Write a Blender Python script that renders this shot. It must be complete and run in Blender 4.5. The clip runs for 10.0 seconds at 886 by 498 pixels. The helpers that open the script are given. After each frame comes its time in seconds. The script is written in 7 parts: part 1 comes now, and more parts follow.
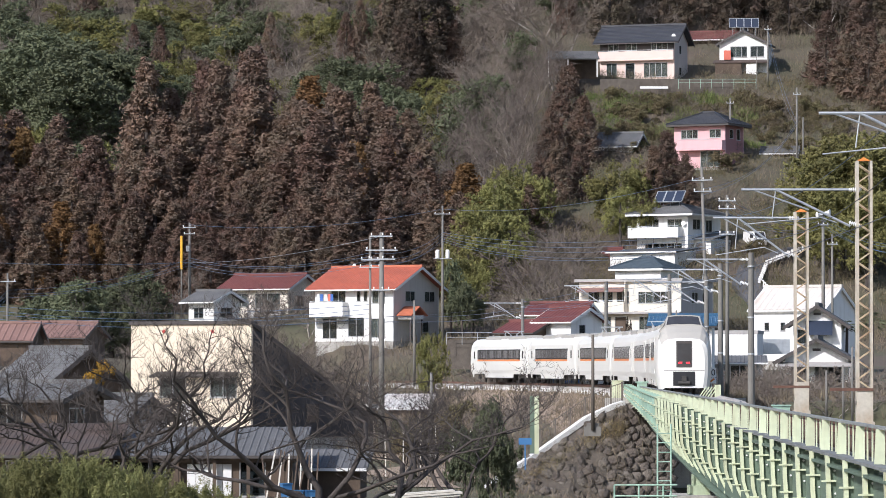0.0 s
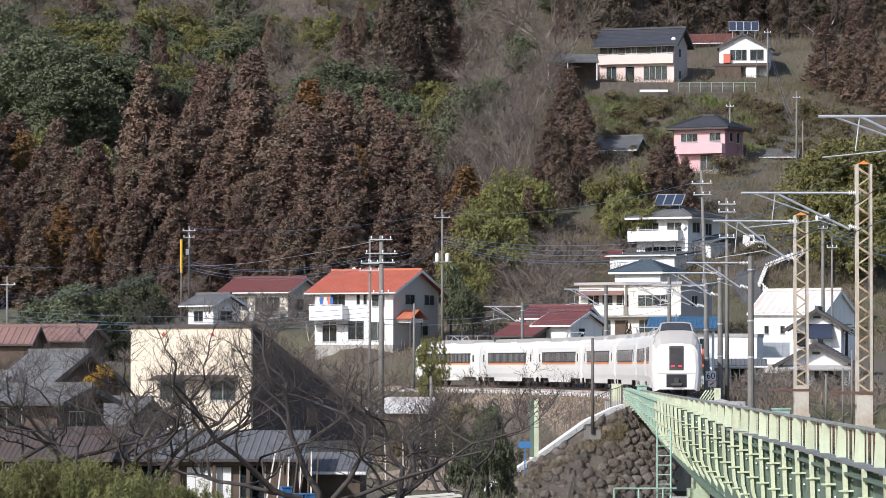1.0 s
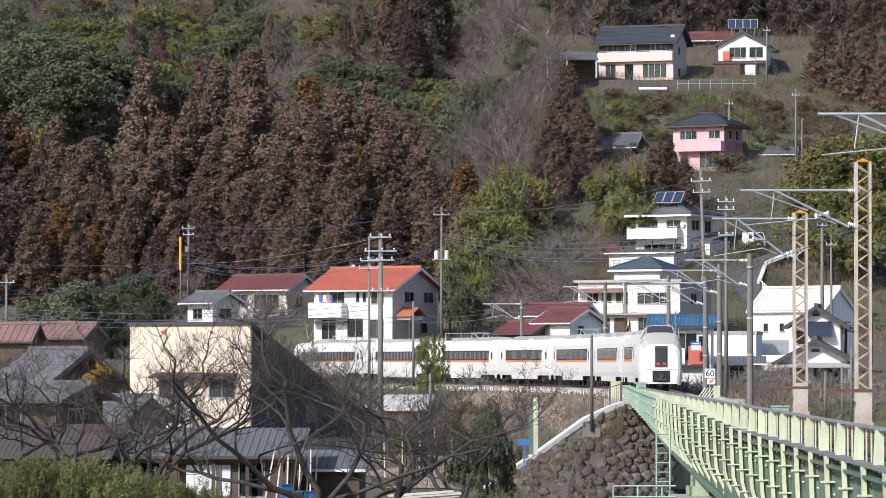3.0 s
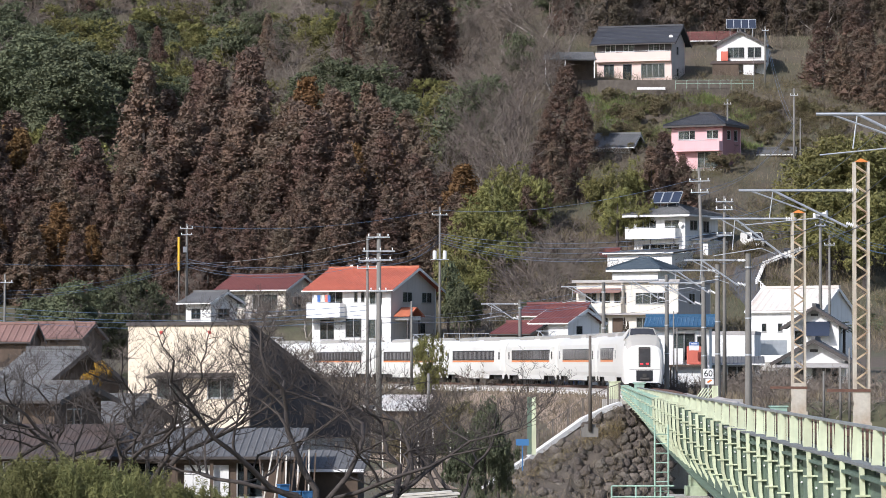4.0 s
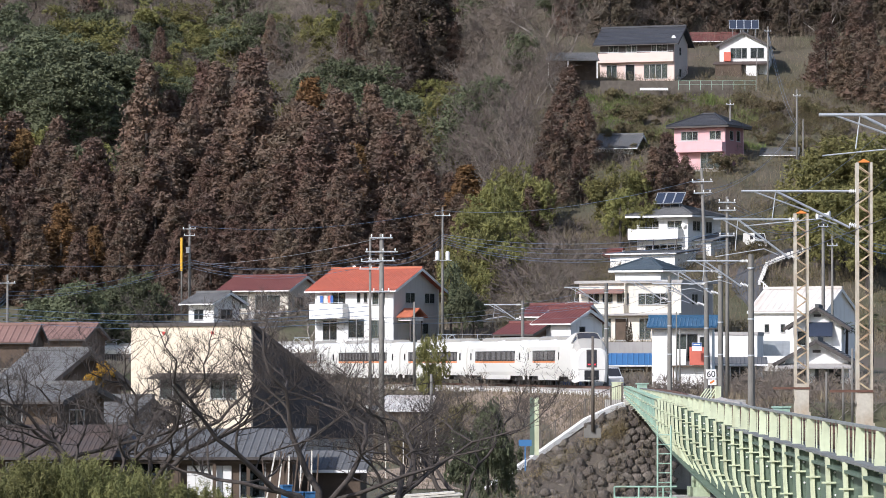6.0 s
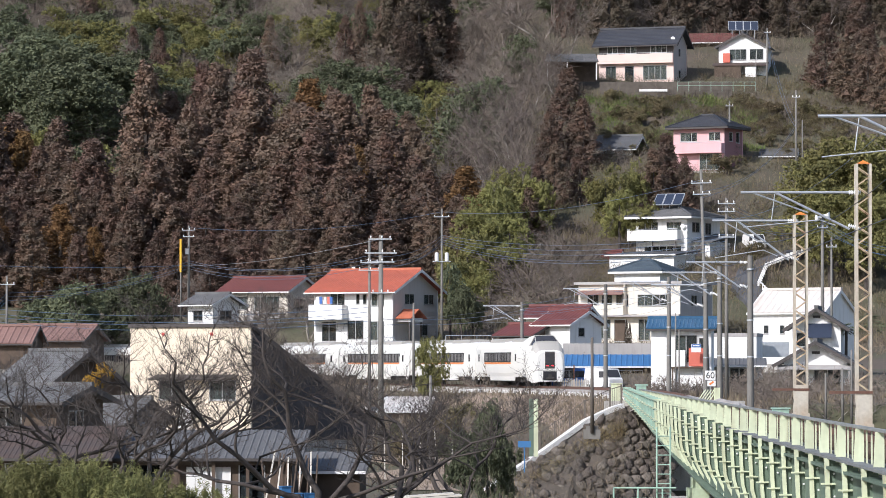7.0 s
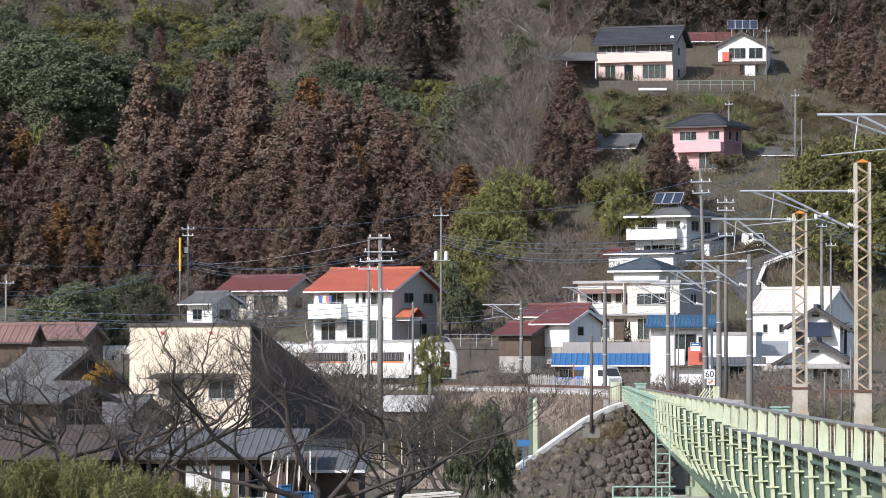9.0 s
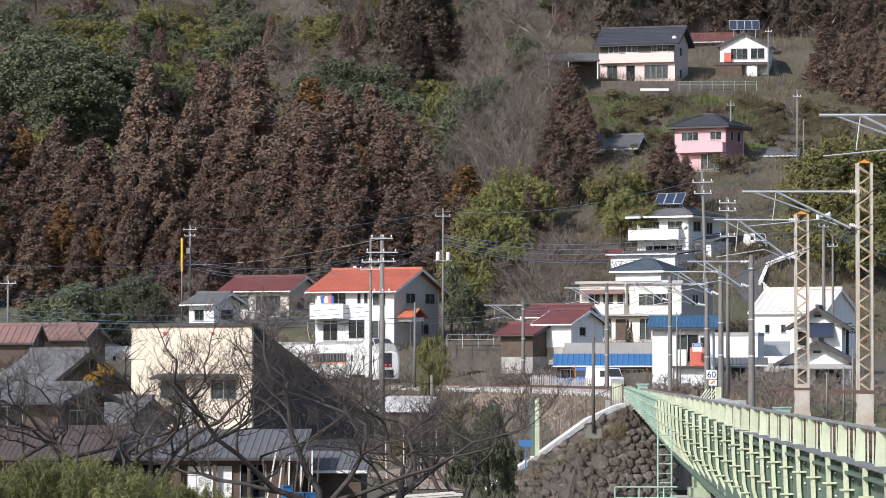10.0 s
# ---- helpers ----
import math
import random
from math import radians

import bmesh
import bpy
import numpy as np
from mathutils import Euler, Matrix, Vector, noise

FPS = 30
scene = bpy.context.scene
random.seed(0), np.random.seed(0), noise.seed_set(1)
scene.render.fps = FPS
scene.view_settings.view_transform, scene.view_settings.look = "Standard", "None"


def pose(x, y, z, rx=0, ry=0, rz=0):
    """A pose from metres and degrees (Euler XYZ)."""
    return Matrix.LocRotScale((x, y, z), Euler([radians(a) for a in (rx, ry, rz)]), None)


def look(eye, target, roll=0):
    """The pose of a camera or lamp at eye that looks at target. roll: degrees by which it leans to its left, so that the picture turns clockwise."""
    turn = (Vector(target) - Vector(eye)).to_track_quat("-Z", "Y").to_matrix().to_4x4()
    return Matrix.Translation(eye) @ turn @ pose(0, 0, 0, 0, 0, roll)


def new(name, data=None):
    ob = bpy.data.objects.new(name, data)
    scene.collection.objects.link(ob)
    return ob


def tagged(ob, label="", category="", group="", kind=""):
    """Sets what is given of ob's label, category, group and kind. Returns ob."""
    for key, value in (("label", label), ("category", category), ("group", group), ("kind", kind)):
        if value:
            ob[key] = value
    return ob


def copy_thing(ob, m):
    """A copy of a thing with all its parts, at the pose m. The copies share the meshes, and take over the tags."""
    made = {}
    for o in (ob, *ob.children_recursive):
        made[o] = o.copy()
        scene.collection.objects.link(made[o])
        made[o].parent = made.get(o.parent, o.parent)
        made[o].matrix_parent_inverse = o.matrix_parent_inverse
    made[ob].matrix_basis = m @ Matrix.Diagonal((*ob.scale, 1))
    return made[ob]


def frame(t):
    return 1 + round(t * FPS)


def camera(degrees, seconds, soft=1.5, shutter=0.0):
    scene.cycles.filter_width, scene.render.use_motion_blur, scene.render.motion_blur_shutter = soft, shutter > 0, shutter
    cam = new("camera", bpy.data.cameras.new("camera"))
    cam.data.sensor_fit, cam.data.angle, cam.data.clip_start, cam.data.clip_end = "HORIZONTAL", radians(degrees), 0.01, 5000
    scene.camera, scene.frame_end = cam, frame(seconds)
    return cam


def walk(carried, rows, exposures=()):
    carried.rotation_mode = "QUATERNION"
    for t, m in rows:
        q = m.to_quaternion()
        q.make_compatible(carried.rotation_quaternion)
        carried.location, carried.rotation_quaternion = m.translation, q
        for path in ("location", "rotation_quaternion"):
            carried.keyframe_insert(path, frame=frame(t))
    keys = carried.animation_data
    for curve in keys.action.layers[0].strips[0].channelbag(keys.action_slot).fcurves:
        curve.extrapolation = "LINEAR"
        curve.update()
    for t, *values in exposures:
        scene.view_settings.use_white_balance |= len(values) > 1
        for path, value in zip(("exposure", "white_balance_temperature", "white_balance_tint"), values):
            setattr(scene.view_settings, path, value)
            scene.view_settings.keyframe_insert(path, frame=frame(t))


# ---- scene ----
EYE = (0.0, 0.0, 1.65)
cam = camera(12.56, 10.0, soft=0.8)
# small shake of the tripod: seconds, milliradians to the left, milliradians up
SHAKE = [(0, -0.12, -0.11), (0.5, -0.23, 0.09), (1, -0.18, 0.71), (1.5, 0.39, 0.16), (2, -0.12, 0.27), (2.5, -0.18, 0.09), (4, -0.80, 0.12), (4.5, 0.00, 0.00), (5, -0.07, 0.12), (5.5, -0.05, 0.14), (7, -0.30, 0.59), (7.5, 0.09, 0.38), (8, 0.09, 0.52), (8.5, -0.70, 0.09), (9, -0.47, 0.29), (9.5, -0.27, 0.36), (10, 0.00, 0.41)]


def aim(left, up):
    a, b = 0.00015 - left / 1000, 0.02837 + up / 1000
    return look(EYE, (EYE[0] + 100 * math.tan(a), EYE[1] + 100, EYE[2] + 100 * math.tan(b)))


walk(cam, [(t, aim(a, b)) for t, a, b in SHAKE], exposures=[(0.0, 0.05, 6050, 14), (10.0, 0.05, 6050, 14)])

# ---- light ----
SUN_UP, SUN_LEFT = 36.0, 42.0  # degrees above the horizon, degrees left of straight behind
world = bpy.data.worlds.new("sky")
scene.world = world
world.use_nodes = True
wt = world.node_tree
sky = wt.nodes.new("ShaderNodeTexSky")
sky.sky_type = "NISHITA"
sky.sun_disc = False
sky.sun_elevation = radians(SUN_UP)
sky.sun_rotation = radians(180 + SUN_LEFT)
sky.air_density, sky.dust_density = 1.0, 1.5
wt.links.new(sky.outputs[0], wt.nodes["Background"].inputs[0])
wt.nodes["Background"].inputs[1].default_value = 0.15
sun_data = bpy.data.lights.new("sun", "SUN")
sun_data.energy, sun_data.angle, sun_data.color = 4.5, radians(0.5), (1.0, 0.96, 0.9)
sun = new("sun", sun_data)
sun_from = Vector((-math.sin(radians(SUN_LEFT)) * math.cos(radians(SUN_UP)), -math.cos(radians(SUN_LEFT)) * math.cos(radians(SUN_UP)), math.sin(radians(SUN_UP))))
sun.matrix_world = look(sun_from * 60, (0, 0, 0))


# ---- materials ----
def mat(name, color, rough=0.7, metal=0.0, vary=0.25, scale=1.5, fine=18.0, bump=0.15, tint=None, rand=0.0, island=0.0, spec=0.5, stain=None):
    """A surface with broad blotches (scale), fine grain (fine), relief, and a shift from piece to piece."""
    m = bpy.data.materials.new(name)
    m.use_nodes = True
    nt = m.node_tree
    n, l = nt.nodes, nt.links
    bs = n["Principled BSDF"]
    bs.inputs["Roughness"].default_value = rough
    bs.inputs["Metallic"].default_value = metal
    bs.inputs["Specular IOR Level"].default_value = spec
    tc = n.new("ShaderNodeTexCoord")
    n1 = n.new("ShaderNodeTexNoise")
    n1.inputs["Scale"].default_value, n1.inputs["Detail"].default_value = scale, 5
    n2 = n.new("ShaderNodeTexNoise")
    n2.inputs["Scale"].default_value, n2.inputs["Detail"].default_value = fine, 3
    for q in (n1, n2):
        l.new(tc.outputs["Object"], q.inputs["Vector"])
    mix = n.new("ShaderNodeMix")
    mix.data_type = "RGBA"
    other = tint or [c * 0.55 for c in color]
    mix.inputs["A"].default_value, mix.inputs["B"].default_value = (*color, 1), (*other, 1)
    ramp = n.new("ShaderNodeMapRange")
    ramp.inputs["From Min"].default_value, ramp.inputs["From Max"].default_value = 0.38, 0.72
    ramp.inputs["To Max"].default_value = min(1.0, vary * 2)
    l.new(n1.outputs["Fac"], ramp.inputs["Value"])
    l.new(ramp.outputs[0], mix.inputs["Factor"])
    hs = n.new("ShaderNodeHueSaturation")
    l.new(mix.outputs["Result"], hs.inputs["Color"])
    val = n.new("ShaderNodeMath")
    val.operation = "MULTIPLY_ADD"
    l.new(n2.outputs["Fac"], val.inputs[0])
    val.inputs[1].default_value, val.inputs[2].default_value = vary * 1.2, 1 - vary * 0.6
    last = val.outputs[0]
    for amount, source in ((rand, "obj"), (island, "isl")):
        if amount:
            src = n.new("ShaderNodeObjectInfo").outputs["Random"] if source == "obj" else n.new("ShaderNodeNewGeometry").outputs["Random Per Island"]
            add = n.new("ShaderNodeMath")
            add.operation = "MULTIPLY_ADD"
            l.new(src, add.inputs[0])
            add.inputs[1].default_value = amount
            l.new(last, add.inputs[2])
            sub = n.new("ShaderNodeMath")
            sub.operation = "SUBTRACT"
            l.new(add.outputs[0], sub.inputs[0])
            sub.inputs[1].default_value = amount / 2
            last = sub.outputs[0]
            hue = n.new("ShaderNodeMath")
            hue.operation = "MULTIPLY_ADD"
            l.new(src, hue.inputs[0])
            hue.inputs[1].default_value, hue.inputs[2].default_value = amount * 0.06, 0.5 - amount * 0.03
            if not hs.inputs["Hue"].is_linked:
                l.new(hue.outputs[0], hs.inputs["Hue"])
    l.new(last, hs.inputs["Value"])
    out = hs.outputs[0]
    if stain:
        # streaks that run down the wall
        mp = n.new("ShaderNodeMapping")
        mp.inputs["Scale"].default_value = (2.2, 2.2, 0.25)
        l.new(tc.outputs["Object"], mp.inputs["Vector"])
        n3 = n.new("ShaderNodeTexNoise")
        n3.inputs["Scale"].default_value, n3.inputs["Detail"].default_value = 1.2, 6
        l.new(mp.outputs[0], n3.inputs["Vector"])
        r3 = n.new("ShaderNodeMapRange")
        r3.inputs["From Min"].default_value, r3.inputs["From Max"].default_value, r3.inputs["To Max"].default_value = 0.5, 0.75, 0.7
        l.new(n3.outputs["Fac"], r3.inputs["Value"])
        m3 = n.new("ShaderNodeMix")
        m3.data_type = "RGBA"
        m3.inputs["B"].default_value = (*stain, 1)
        l.new(out, m3.inputs["A"])
        l.new(r3.outputs[0], m3.inputs["Factor"])
        out = m3.outputs["Result"]
    l.new(out, bs.inputs["Base Color"])
    if bump:
        b = n.new("ShaderNodeBump")
        b.inputs["Strength"].default_value, b.inputs["Distance"].default_value = bump, 0.05 if bump < 0.9 else 0.15
        l.new(n2.outputs["Fac"], b.inputs["Height"])
        l.new(b.outputs[0], bs.inputs["Normal"])
    return m


def leaf_mat(name, color, tint, island=0.5, rand=0.35):
    m = mat(name, color, 0.75, vary=0.42, scale=0.4, fine=6.0, bump=1.0, tint=tint, island=island, rand=rand, spec=0.25)
    bs = m.node_tree.nodes["Principled BSDF"]
    tr = m.node_tree.nodes.new("ShaderNodeBsdfTranslucent")
    tr.inputs[0].default_value = (*color, 1)
    mx = m.node_tree.nodes.new("ShaderNodeMixShader")
    mx.inputs[0].default_value = 0.12
    m.node_tree.links.new(bs.outputs[0], mx.inputs[1])
    m.node_tree.links.new(tr.outputs[0], mx.inputs[2])
    m.node_tree.links.new(mx.outputs[0], m.node_tree.nodes["Material Output"].inputs[0])
    return m


M = {
    "ground": mat("dry_ground", (0.105, 0.082, 0.06), 0.95, vary=0.4, scale=0.09, fine=1.6, bump=0.6, tint=(0.075, 0.085, 0.035)),
    "ballast": mat("ballast", (0.42, 0.40, 0.37), 0.95, vary=0.4, scale=0.8, fine=9, bump=0.8, tint=(0.25, 0.2, 0.16)),
    "asphalt": mat("asphalt", (0.10, 0.10, 0.105), 0.9, vary=0.25, scale=0.6, fine=30),
    "concrete": mat("concrete", (0.42, 0.40, 0.36), 0.85, vary=0.3, scale=0.7, fine=12, stain=(0.16, 0.14, 0.12)),
    "thicket": mat("thicket_twigs", (0.17, 0.135, 0.108), 0.95, vary=0.4, scale=0.15, fine=1.5, bump=0, island=0.7, tint=(0.1, 0.08, 0.06)),
    "earth": mat("bare_earth", (0.34, 0.26, 0.19), 0.95, vary=0.35, scale=0.5, fine=5, bump=0.5, tint=(0.2, 0.15, 0.1)),
    "pole": mat("pole_concrete", (0.19, 0.18, 0.16), 0.8, vary=0.2, scale=2, fine=14, stain=(0.15, 0.14, 0.12)),
    "pole_dark": mat("dark_pole", (0.13, 0.11, 0.09), 0.7, vary=0.3, scale=2),
    "galv": mat("galvanised_steel", (0.55, 0.57, 0.58), 0.45, 0.6, vary=0.15, scale=3),
    "rust": mat("rusty_steel", (0.52, 0.43, 0.28), 0.75, 0.0, vary=0.4, scale=1.1, fine=9, tint=(0.30, 0.14, 0.07)),
    "mast": mat("weathered_mast_paint", (0.50, 0.46, 0.38), 0.75, vary=0.35, scale=1.4, fine=9, tint=(0.34, 0.24, 0.15)),
    "rail": mat("rail_steel", (0.19, 0.10, 0.07), 0.6, 0.4, vary=0.3, scale=2),
    "porcelain": mat("porcelain", (0.8, 0.8, 0.78), 0.25, vary=0.05),
    "wire": mat("wire", (0.11, 0.12, 0.14), 0.5, 0.3, vary=0.1),
    "wire_blue": mat("sheathed_cable", (0.08, 0.13, 0.2), 0.4, vary=0.1),
    "green": mat("bridge_green_paint", (0.42, 0.50, 0.34), 0.5, vary=0.22, scale=0.9, fine=8, stain=(0.30, 0.36, 0.22), rand=0.12),
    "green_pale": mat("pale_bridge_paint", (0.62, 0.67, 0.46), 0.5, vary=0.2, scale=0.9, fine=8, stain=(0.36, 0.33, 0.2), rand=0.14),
    # bridge green darkened in its colour, for plates in shade between the ribs
    "green_dark": mat("shade_bridge_green", (0.13, 0.18, 0.13), 0.55, vary=0.3, scale=0.9, fine=8, rand=0.2),
    "turquoise": mat("turquoise_paint", (0.34, 0.50, 0.40), 0.5, vary=0.2, scale=0.9, fine=8, stain=(0.25, 0.3, 0.2), rand=0.1),
    "walk_grey": mat("weathered_grey_rail", (0.26, 0.27, 0.25), 0.7, vary=0.3, scale=1.5, fine=10),
    "plank": mat("walkway_plate", (0.20, 0.21, 0.20), 0.7, vary=0.3, scale=1.5),
    "curtain_dark": mat("grey_curtain", (0.2, 0.19, 0.18), 0.9, vary=0.2, scale=2),
    "train": mat("train_white", (0.78, 0.765, 0.71), 0.3, vary=0.04, scale=0.5, fine=4, bump=0.0),
    "train_grey": mat("train_grey", (0.42, 0.40, 0.36), 0.4, vary=0.1, scale=0.6),
    "orange": mat("orange_stripe", (0.75, 0.26, 0.09), 0.35, vary=0.05, bump=0),
    "under": mat("underframe", (0.06, 0.055, 0.05), 0.8, vary=0.3, scale=2),
    "black": mat("dark_opening", (0.02, 0.02, 0.022), 0.5, vary=0.2),
    "bark": mat("bark", (0.072, 0.06, 0.052), 0.95, vary=0.4, scale=2.5, fine=16, bump=0.6, tint=(0.05, 0.04, 0.035)),
    "bark_grey": mat("grey_bark", (0.30, 0.27, 0.235), 0.95, vary=0.35, scale=2.5, fine=16, rand=0.3, tint=(0.11, 0.095, 0.085)),
    "twig": mat("winter_twigs", (0.175, 0.145, 0.12), 0.95, vary=0.3, scale=0.5, fine=2, bump=0, rand=0.35, tint=(0.12, 0.09, 0.07)),
    "brush": mat("dry_brush", (0.19, 0.15, 0.105), 0.95, vary=0.4, scale=0.2, fine=2, bump=0, island=0.5, tint=(0.12, 0.10, 0.06)),
    "scrub": leaf_mat("slope_scrub", (0.17, 0.135, 0.075), (0.085, 0.09, 0.04), island=0.7),
    "tussock": leaf_mat("dry_tussock", (0.27, 0.2, 0.11), (0.13, 0.13, 0.05), island=0.6),
    "grass": leaf_mat("green_grass", (0.13, 0.17, 0.05), (0.2, 0.17, 0.08)),
    "cedar": leaf_mat("russet_cedar", (0.172, 0.11, 0.08), (0.122, 0.108, 0.083), rand=0.4, island=0.4),
    "cedar_gold": leaf_mat("golden_cedar", (0.20, 0.115, 0.045), (0.14, 0.085, 0.045)),
    "conifer": leaf_mat("dark_conifer", (0.085, 0.07, 0.05), (0.115, 0.075, 0.055)),
    "broad": leaf_mat("evergreen_leaves", (0.128, 0.14, 0.078), (0.08, 0.092, 0.052)),
    "bamboo": leaf_mat("bamboo_leaves", (0.215, 0.2, 0.07), (0.12, 0.125, 0.05)),
    "bush": leaf_mat("bush_leaves", (0.19, 0.185, 0.07), (0.09, 0.105, 0.04)),
    "inner": mat("shaded_boughs", (0.035, 0.026, 0.02), 0.95, vary=0.4, scale=1.0),
    "gold": leaf_mat("yellow_leaves", (0.45, 0.28, 0.03), (0.3, 0.2, 0.04)),
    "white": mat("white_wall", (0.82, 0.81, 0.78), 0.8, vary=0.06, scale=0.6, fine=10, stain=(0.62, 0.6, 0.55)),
    "cream": mat("cream_wall", (0.70, 0.60, 0.46), 0.8, vary=0.07, scale=0.5, fine=14, stain=(0.66, 0.57, 0.43)),
    "beige": mat("beige_wall", (0.72, 0.66, 0.56), 0.8, vary=0.08, scale=0.6, fine=10, stain=(0.5, 0.45, 0.38)),
    "grey_wall": mat("grey_wall", (0.40, 0.38, 0.36), 0.85, vary=0.12, scale=0.6, fine=10, stain=(0.28, 0.26, 0.25)),
    "dark_wall": mat("charcoal_cladding", (0.036, 0.036, 0.042), 0.7, vary=0.2, scale=0.8, fine=12),
    "pink": mat("pink_wall", (0.70, 0.42, 0.43), 0.8, vary=0.08, scale=0.6, fine=10, stain=(0.6, 0.36, 0.35)),
    # the pink wall again, darkened in its colour for sides turned from the sun
    "pink_shade": mat("shaded_pink_wall", (0.34, 0.17, 0.17), 0.8, vary=0.1, scale=0.6, fine=10),
    "peach": mat("peach_panel", (0.74, 0.56, 0.49), 0.7, vary=0.06, scale=0.7),
    "timber": mat("weathered_timber", (0.11, 0.078, 0.055), 0.85, vary=0.4, scale=1.4, fine=14, stain=(0.08, 0.055, 0.04)),
    "corrugated": mat("brown_sheet_roof", (0.08, 0.062, 0.054), 0.9, 0.1, vary=0.35, scale=0.5, fine=8, tint=(0.11, 0.068, 0.05)),
    "slate": mat("grey_roof", (0.125, 0.125, 0.125), 0.9, vary=0.25, scale=0.7, fine=7, rand=0.1),
    "slate_dark": mat("charcoal_roof", (0.045, 0.047, 0.055), 0.5, vary=0.2, scale=0.7, fine=7),
    "tile_grey": mat("silver_roof_tile", (0.135, 0.135, 0.135), 0.65, vary=0.25, scale=0.9, fine=6, island=0.2),
    "tile_red": mat("orange_roof_tile", (0.46, 0.14, 0.075), 0.6, vary=0.22, scale=1.2, fine=7, island=0.25),
    "tile_maroon": mat("maroon_roof_tile", (0.155, 0.05, 0.045), 0.6, vary=0.22, scale=1.2, fine=7, island=0.2),
    # grey-beige for house sides away from the sun, their shade put into the colour
    "shade_beige": mat("shade_beige_wall", (0.52, 0.48, 0.44), 0.8, vary=0.08, scale=0.6, fine=10, stain=(0.42, 0.39, 0.36)),
    "slate_blue": mat("blue_grey_roof", (0.065, 0.088, 0.108), 0.6, vary=0.2, scale=0.7, fine=7),
    "tile_pink": mat("faded_red_sheet", (0.24, 0.14, 0.115), 0.7, vary=0.25, scale=0.6, fine=7),
    "tile_blue": mat("blue_roof_tile", (0.03, 0.1, 0.185), 0.4, vary=0.15, scale=1.2, fine=7, island=0.2),
    "sheet_blue": mat("blue_sheet", (0.055, 0.175, 0.37), 0.45, vary=0.12, scale=0.8, fine=7),
    "sheet_white": mat("pale_metal_roof", (0.62, 0.60, 0.56), 0.5, vary=0.2, scale=0.5, fine=5, tint=(0.42, 0.27, 0.18)),
    "trim": mat("dark_trim", (0.07, 0.06, 0.055), 0.6, vary=0.2),
    "trim_white": mat("white_trim", (0.78, 0.77, 0.74), 0.5, vary=0.08),
    "alu": mat("window_aluminium", (0.45, 0.45, 0.44), 0.4, 0.5, vary=0.1),
    "curtain": mat("curtain_cloth", (0.66, 0.62, 0.54), 0.9, vary=0.15, scale=3, fine=12),
    "panel_solar": mat("solar_panel", (0.025, 0.035, 0.06), 0.35, vary=0.1, scale=3),
    "red": mat("red_paint", (0.55, 0.05, 0.04), 0.5, vary=0.1),
    "red_cloth": mat("red_cloth", (0.62, 0.16, 0.11), 0.85, vary=0.15),
    "blue": mat("blue_paint", (0.05, 0.14, 0.40), 0.35, vary=0.1),
    "yellow": mat("yellow_paint", (0.72, 0.40, 0.03), 0.5, vary=0.1),
    "orange_paint": mat("orange_paint", (0.70, 0.22, 0.04), 0.5, vary=0.1),
    "tyre": mat("tyre_rubber", (0.03, 0.03, 0.03), 0.8, vary=0.2),
    "stone": mat("retaining_stone", (0.2, 0.17, 0.145), 0.9, vary=0.45, scale=2.2, fine=9, bump=1.0, rand=0.5, tint=(0.10, 0.085, 0.07)),
    "brick": mat("dull_brick", (0.3, 0.19, 0.15), 0.85, vary=0.4, scale=3.0, fine=12, bump=0.5),
    "mortar": mat("dark_mortar", (0.13, 0.11, 0.09), 0.95, vary=0.4, scale=1.3, fine=9, bump=0.6),
}


def glass_mat(name, color, rough):
    m = bpy.data.materials.new(name)
    m.use_nodes = True
    nt = m.node_tree
    bs = nt.nodes["Principled BSDF"]
    bs.inputs["Base Color"].default_value, bs.inputs["Roughness"].default_value = (*color, 1), rough
    tr = nt.nodes.new("ShaderNodeBsdfTransparent")
    tr.inputs[0].default_value = (0.75, 0.8, 0.8, 1)
    mx = nt.nodes.new("ShaderNodeMixShader")
    mx.inputs[0].default_value = 0.65
    nt.links.new(bs.outputs[0], mx.inputs[1])
    nt.links.new(tr.outputs[0], mx.inputs[2])
    nt.links.new(mx.outputs[0], nt.nodes["Material Output"].inputs[0])
    return m


M["glass"] = glass_mat("window_glass", (0.05, 0.06, 0.065), 0.06)
M["tinted"] = mat("tinted_glass", (0.055, 0.055, 0.06), 0.12, vary=0.3, scale=1.2, fine=5, bump=0)
glow = bpy.data.materials.new("tail_light")
glow.use_nodes = True
glow.node_tree.nodes["Principled BSDF"].inputs["Base Color"].default_value = (0.6, 0.03, 0.04, 1)
glow.node_tree.nodes["Principled BSDF"].inputs["Emission Color"].default_value = (1.0, 0.05, 0.07, 1)
glow.node_tree.nodes["Principled BSDF"].inputs["Emission Strength"].default_value = 0.9
M["tail"] = glow


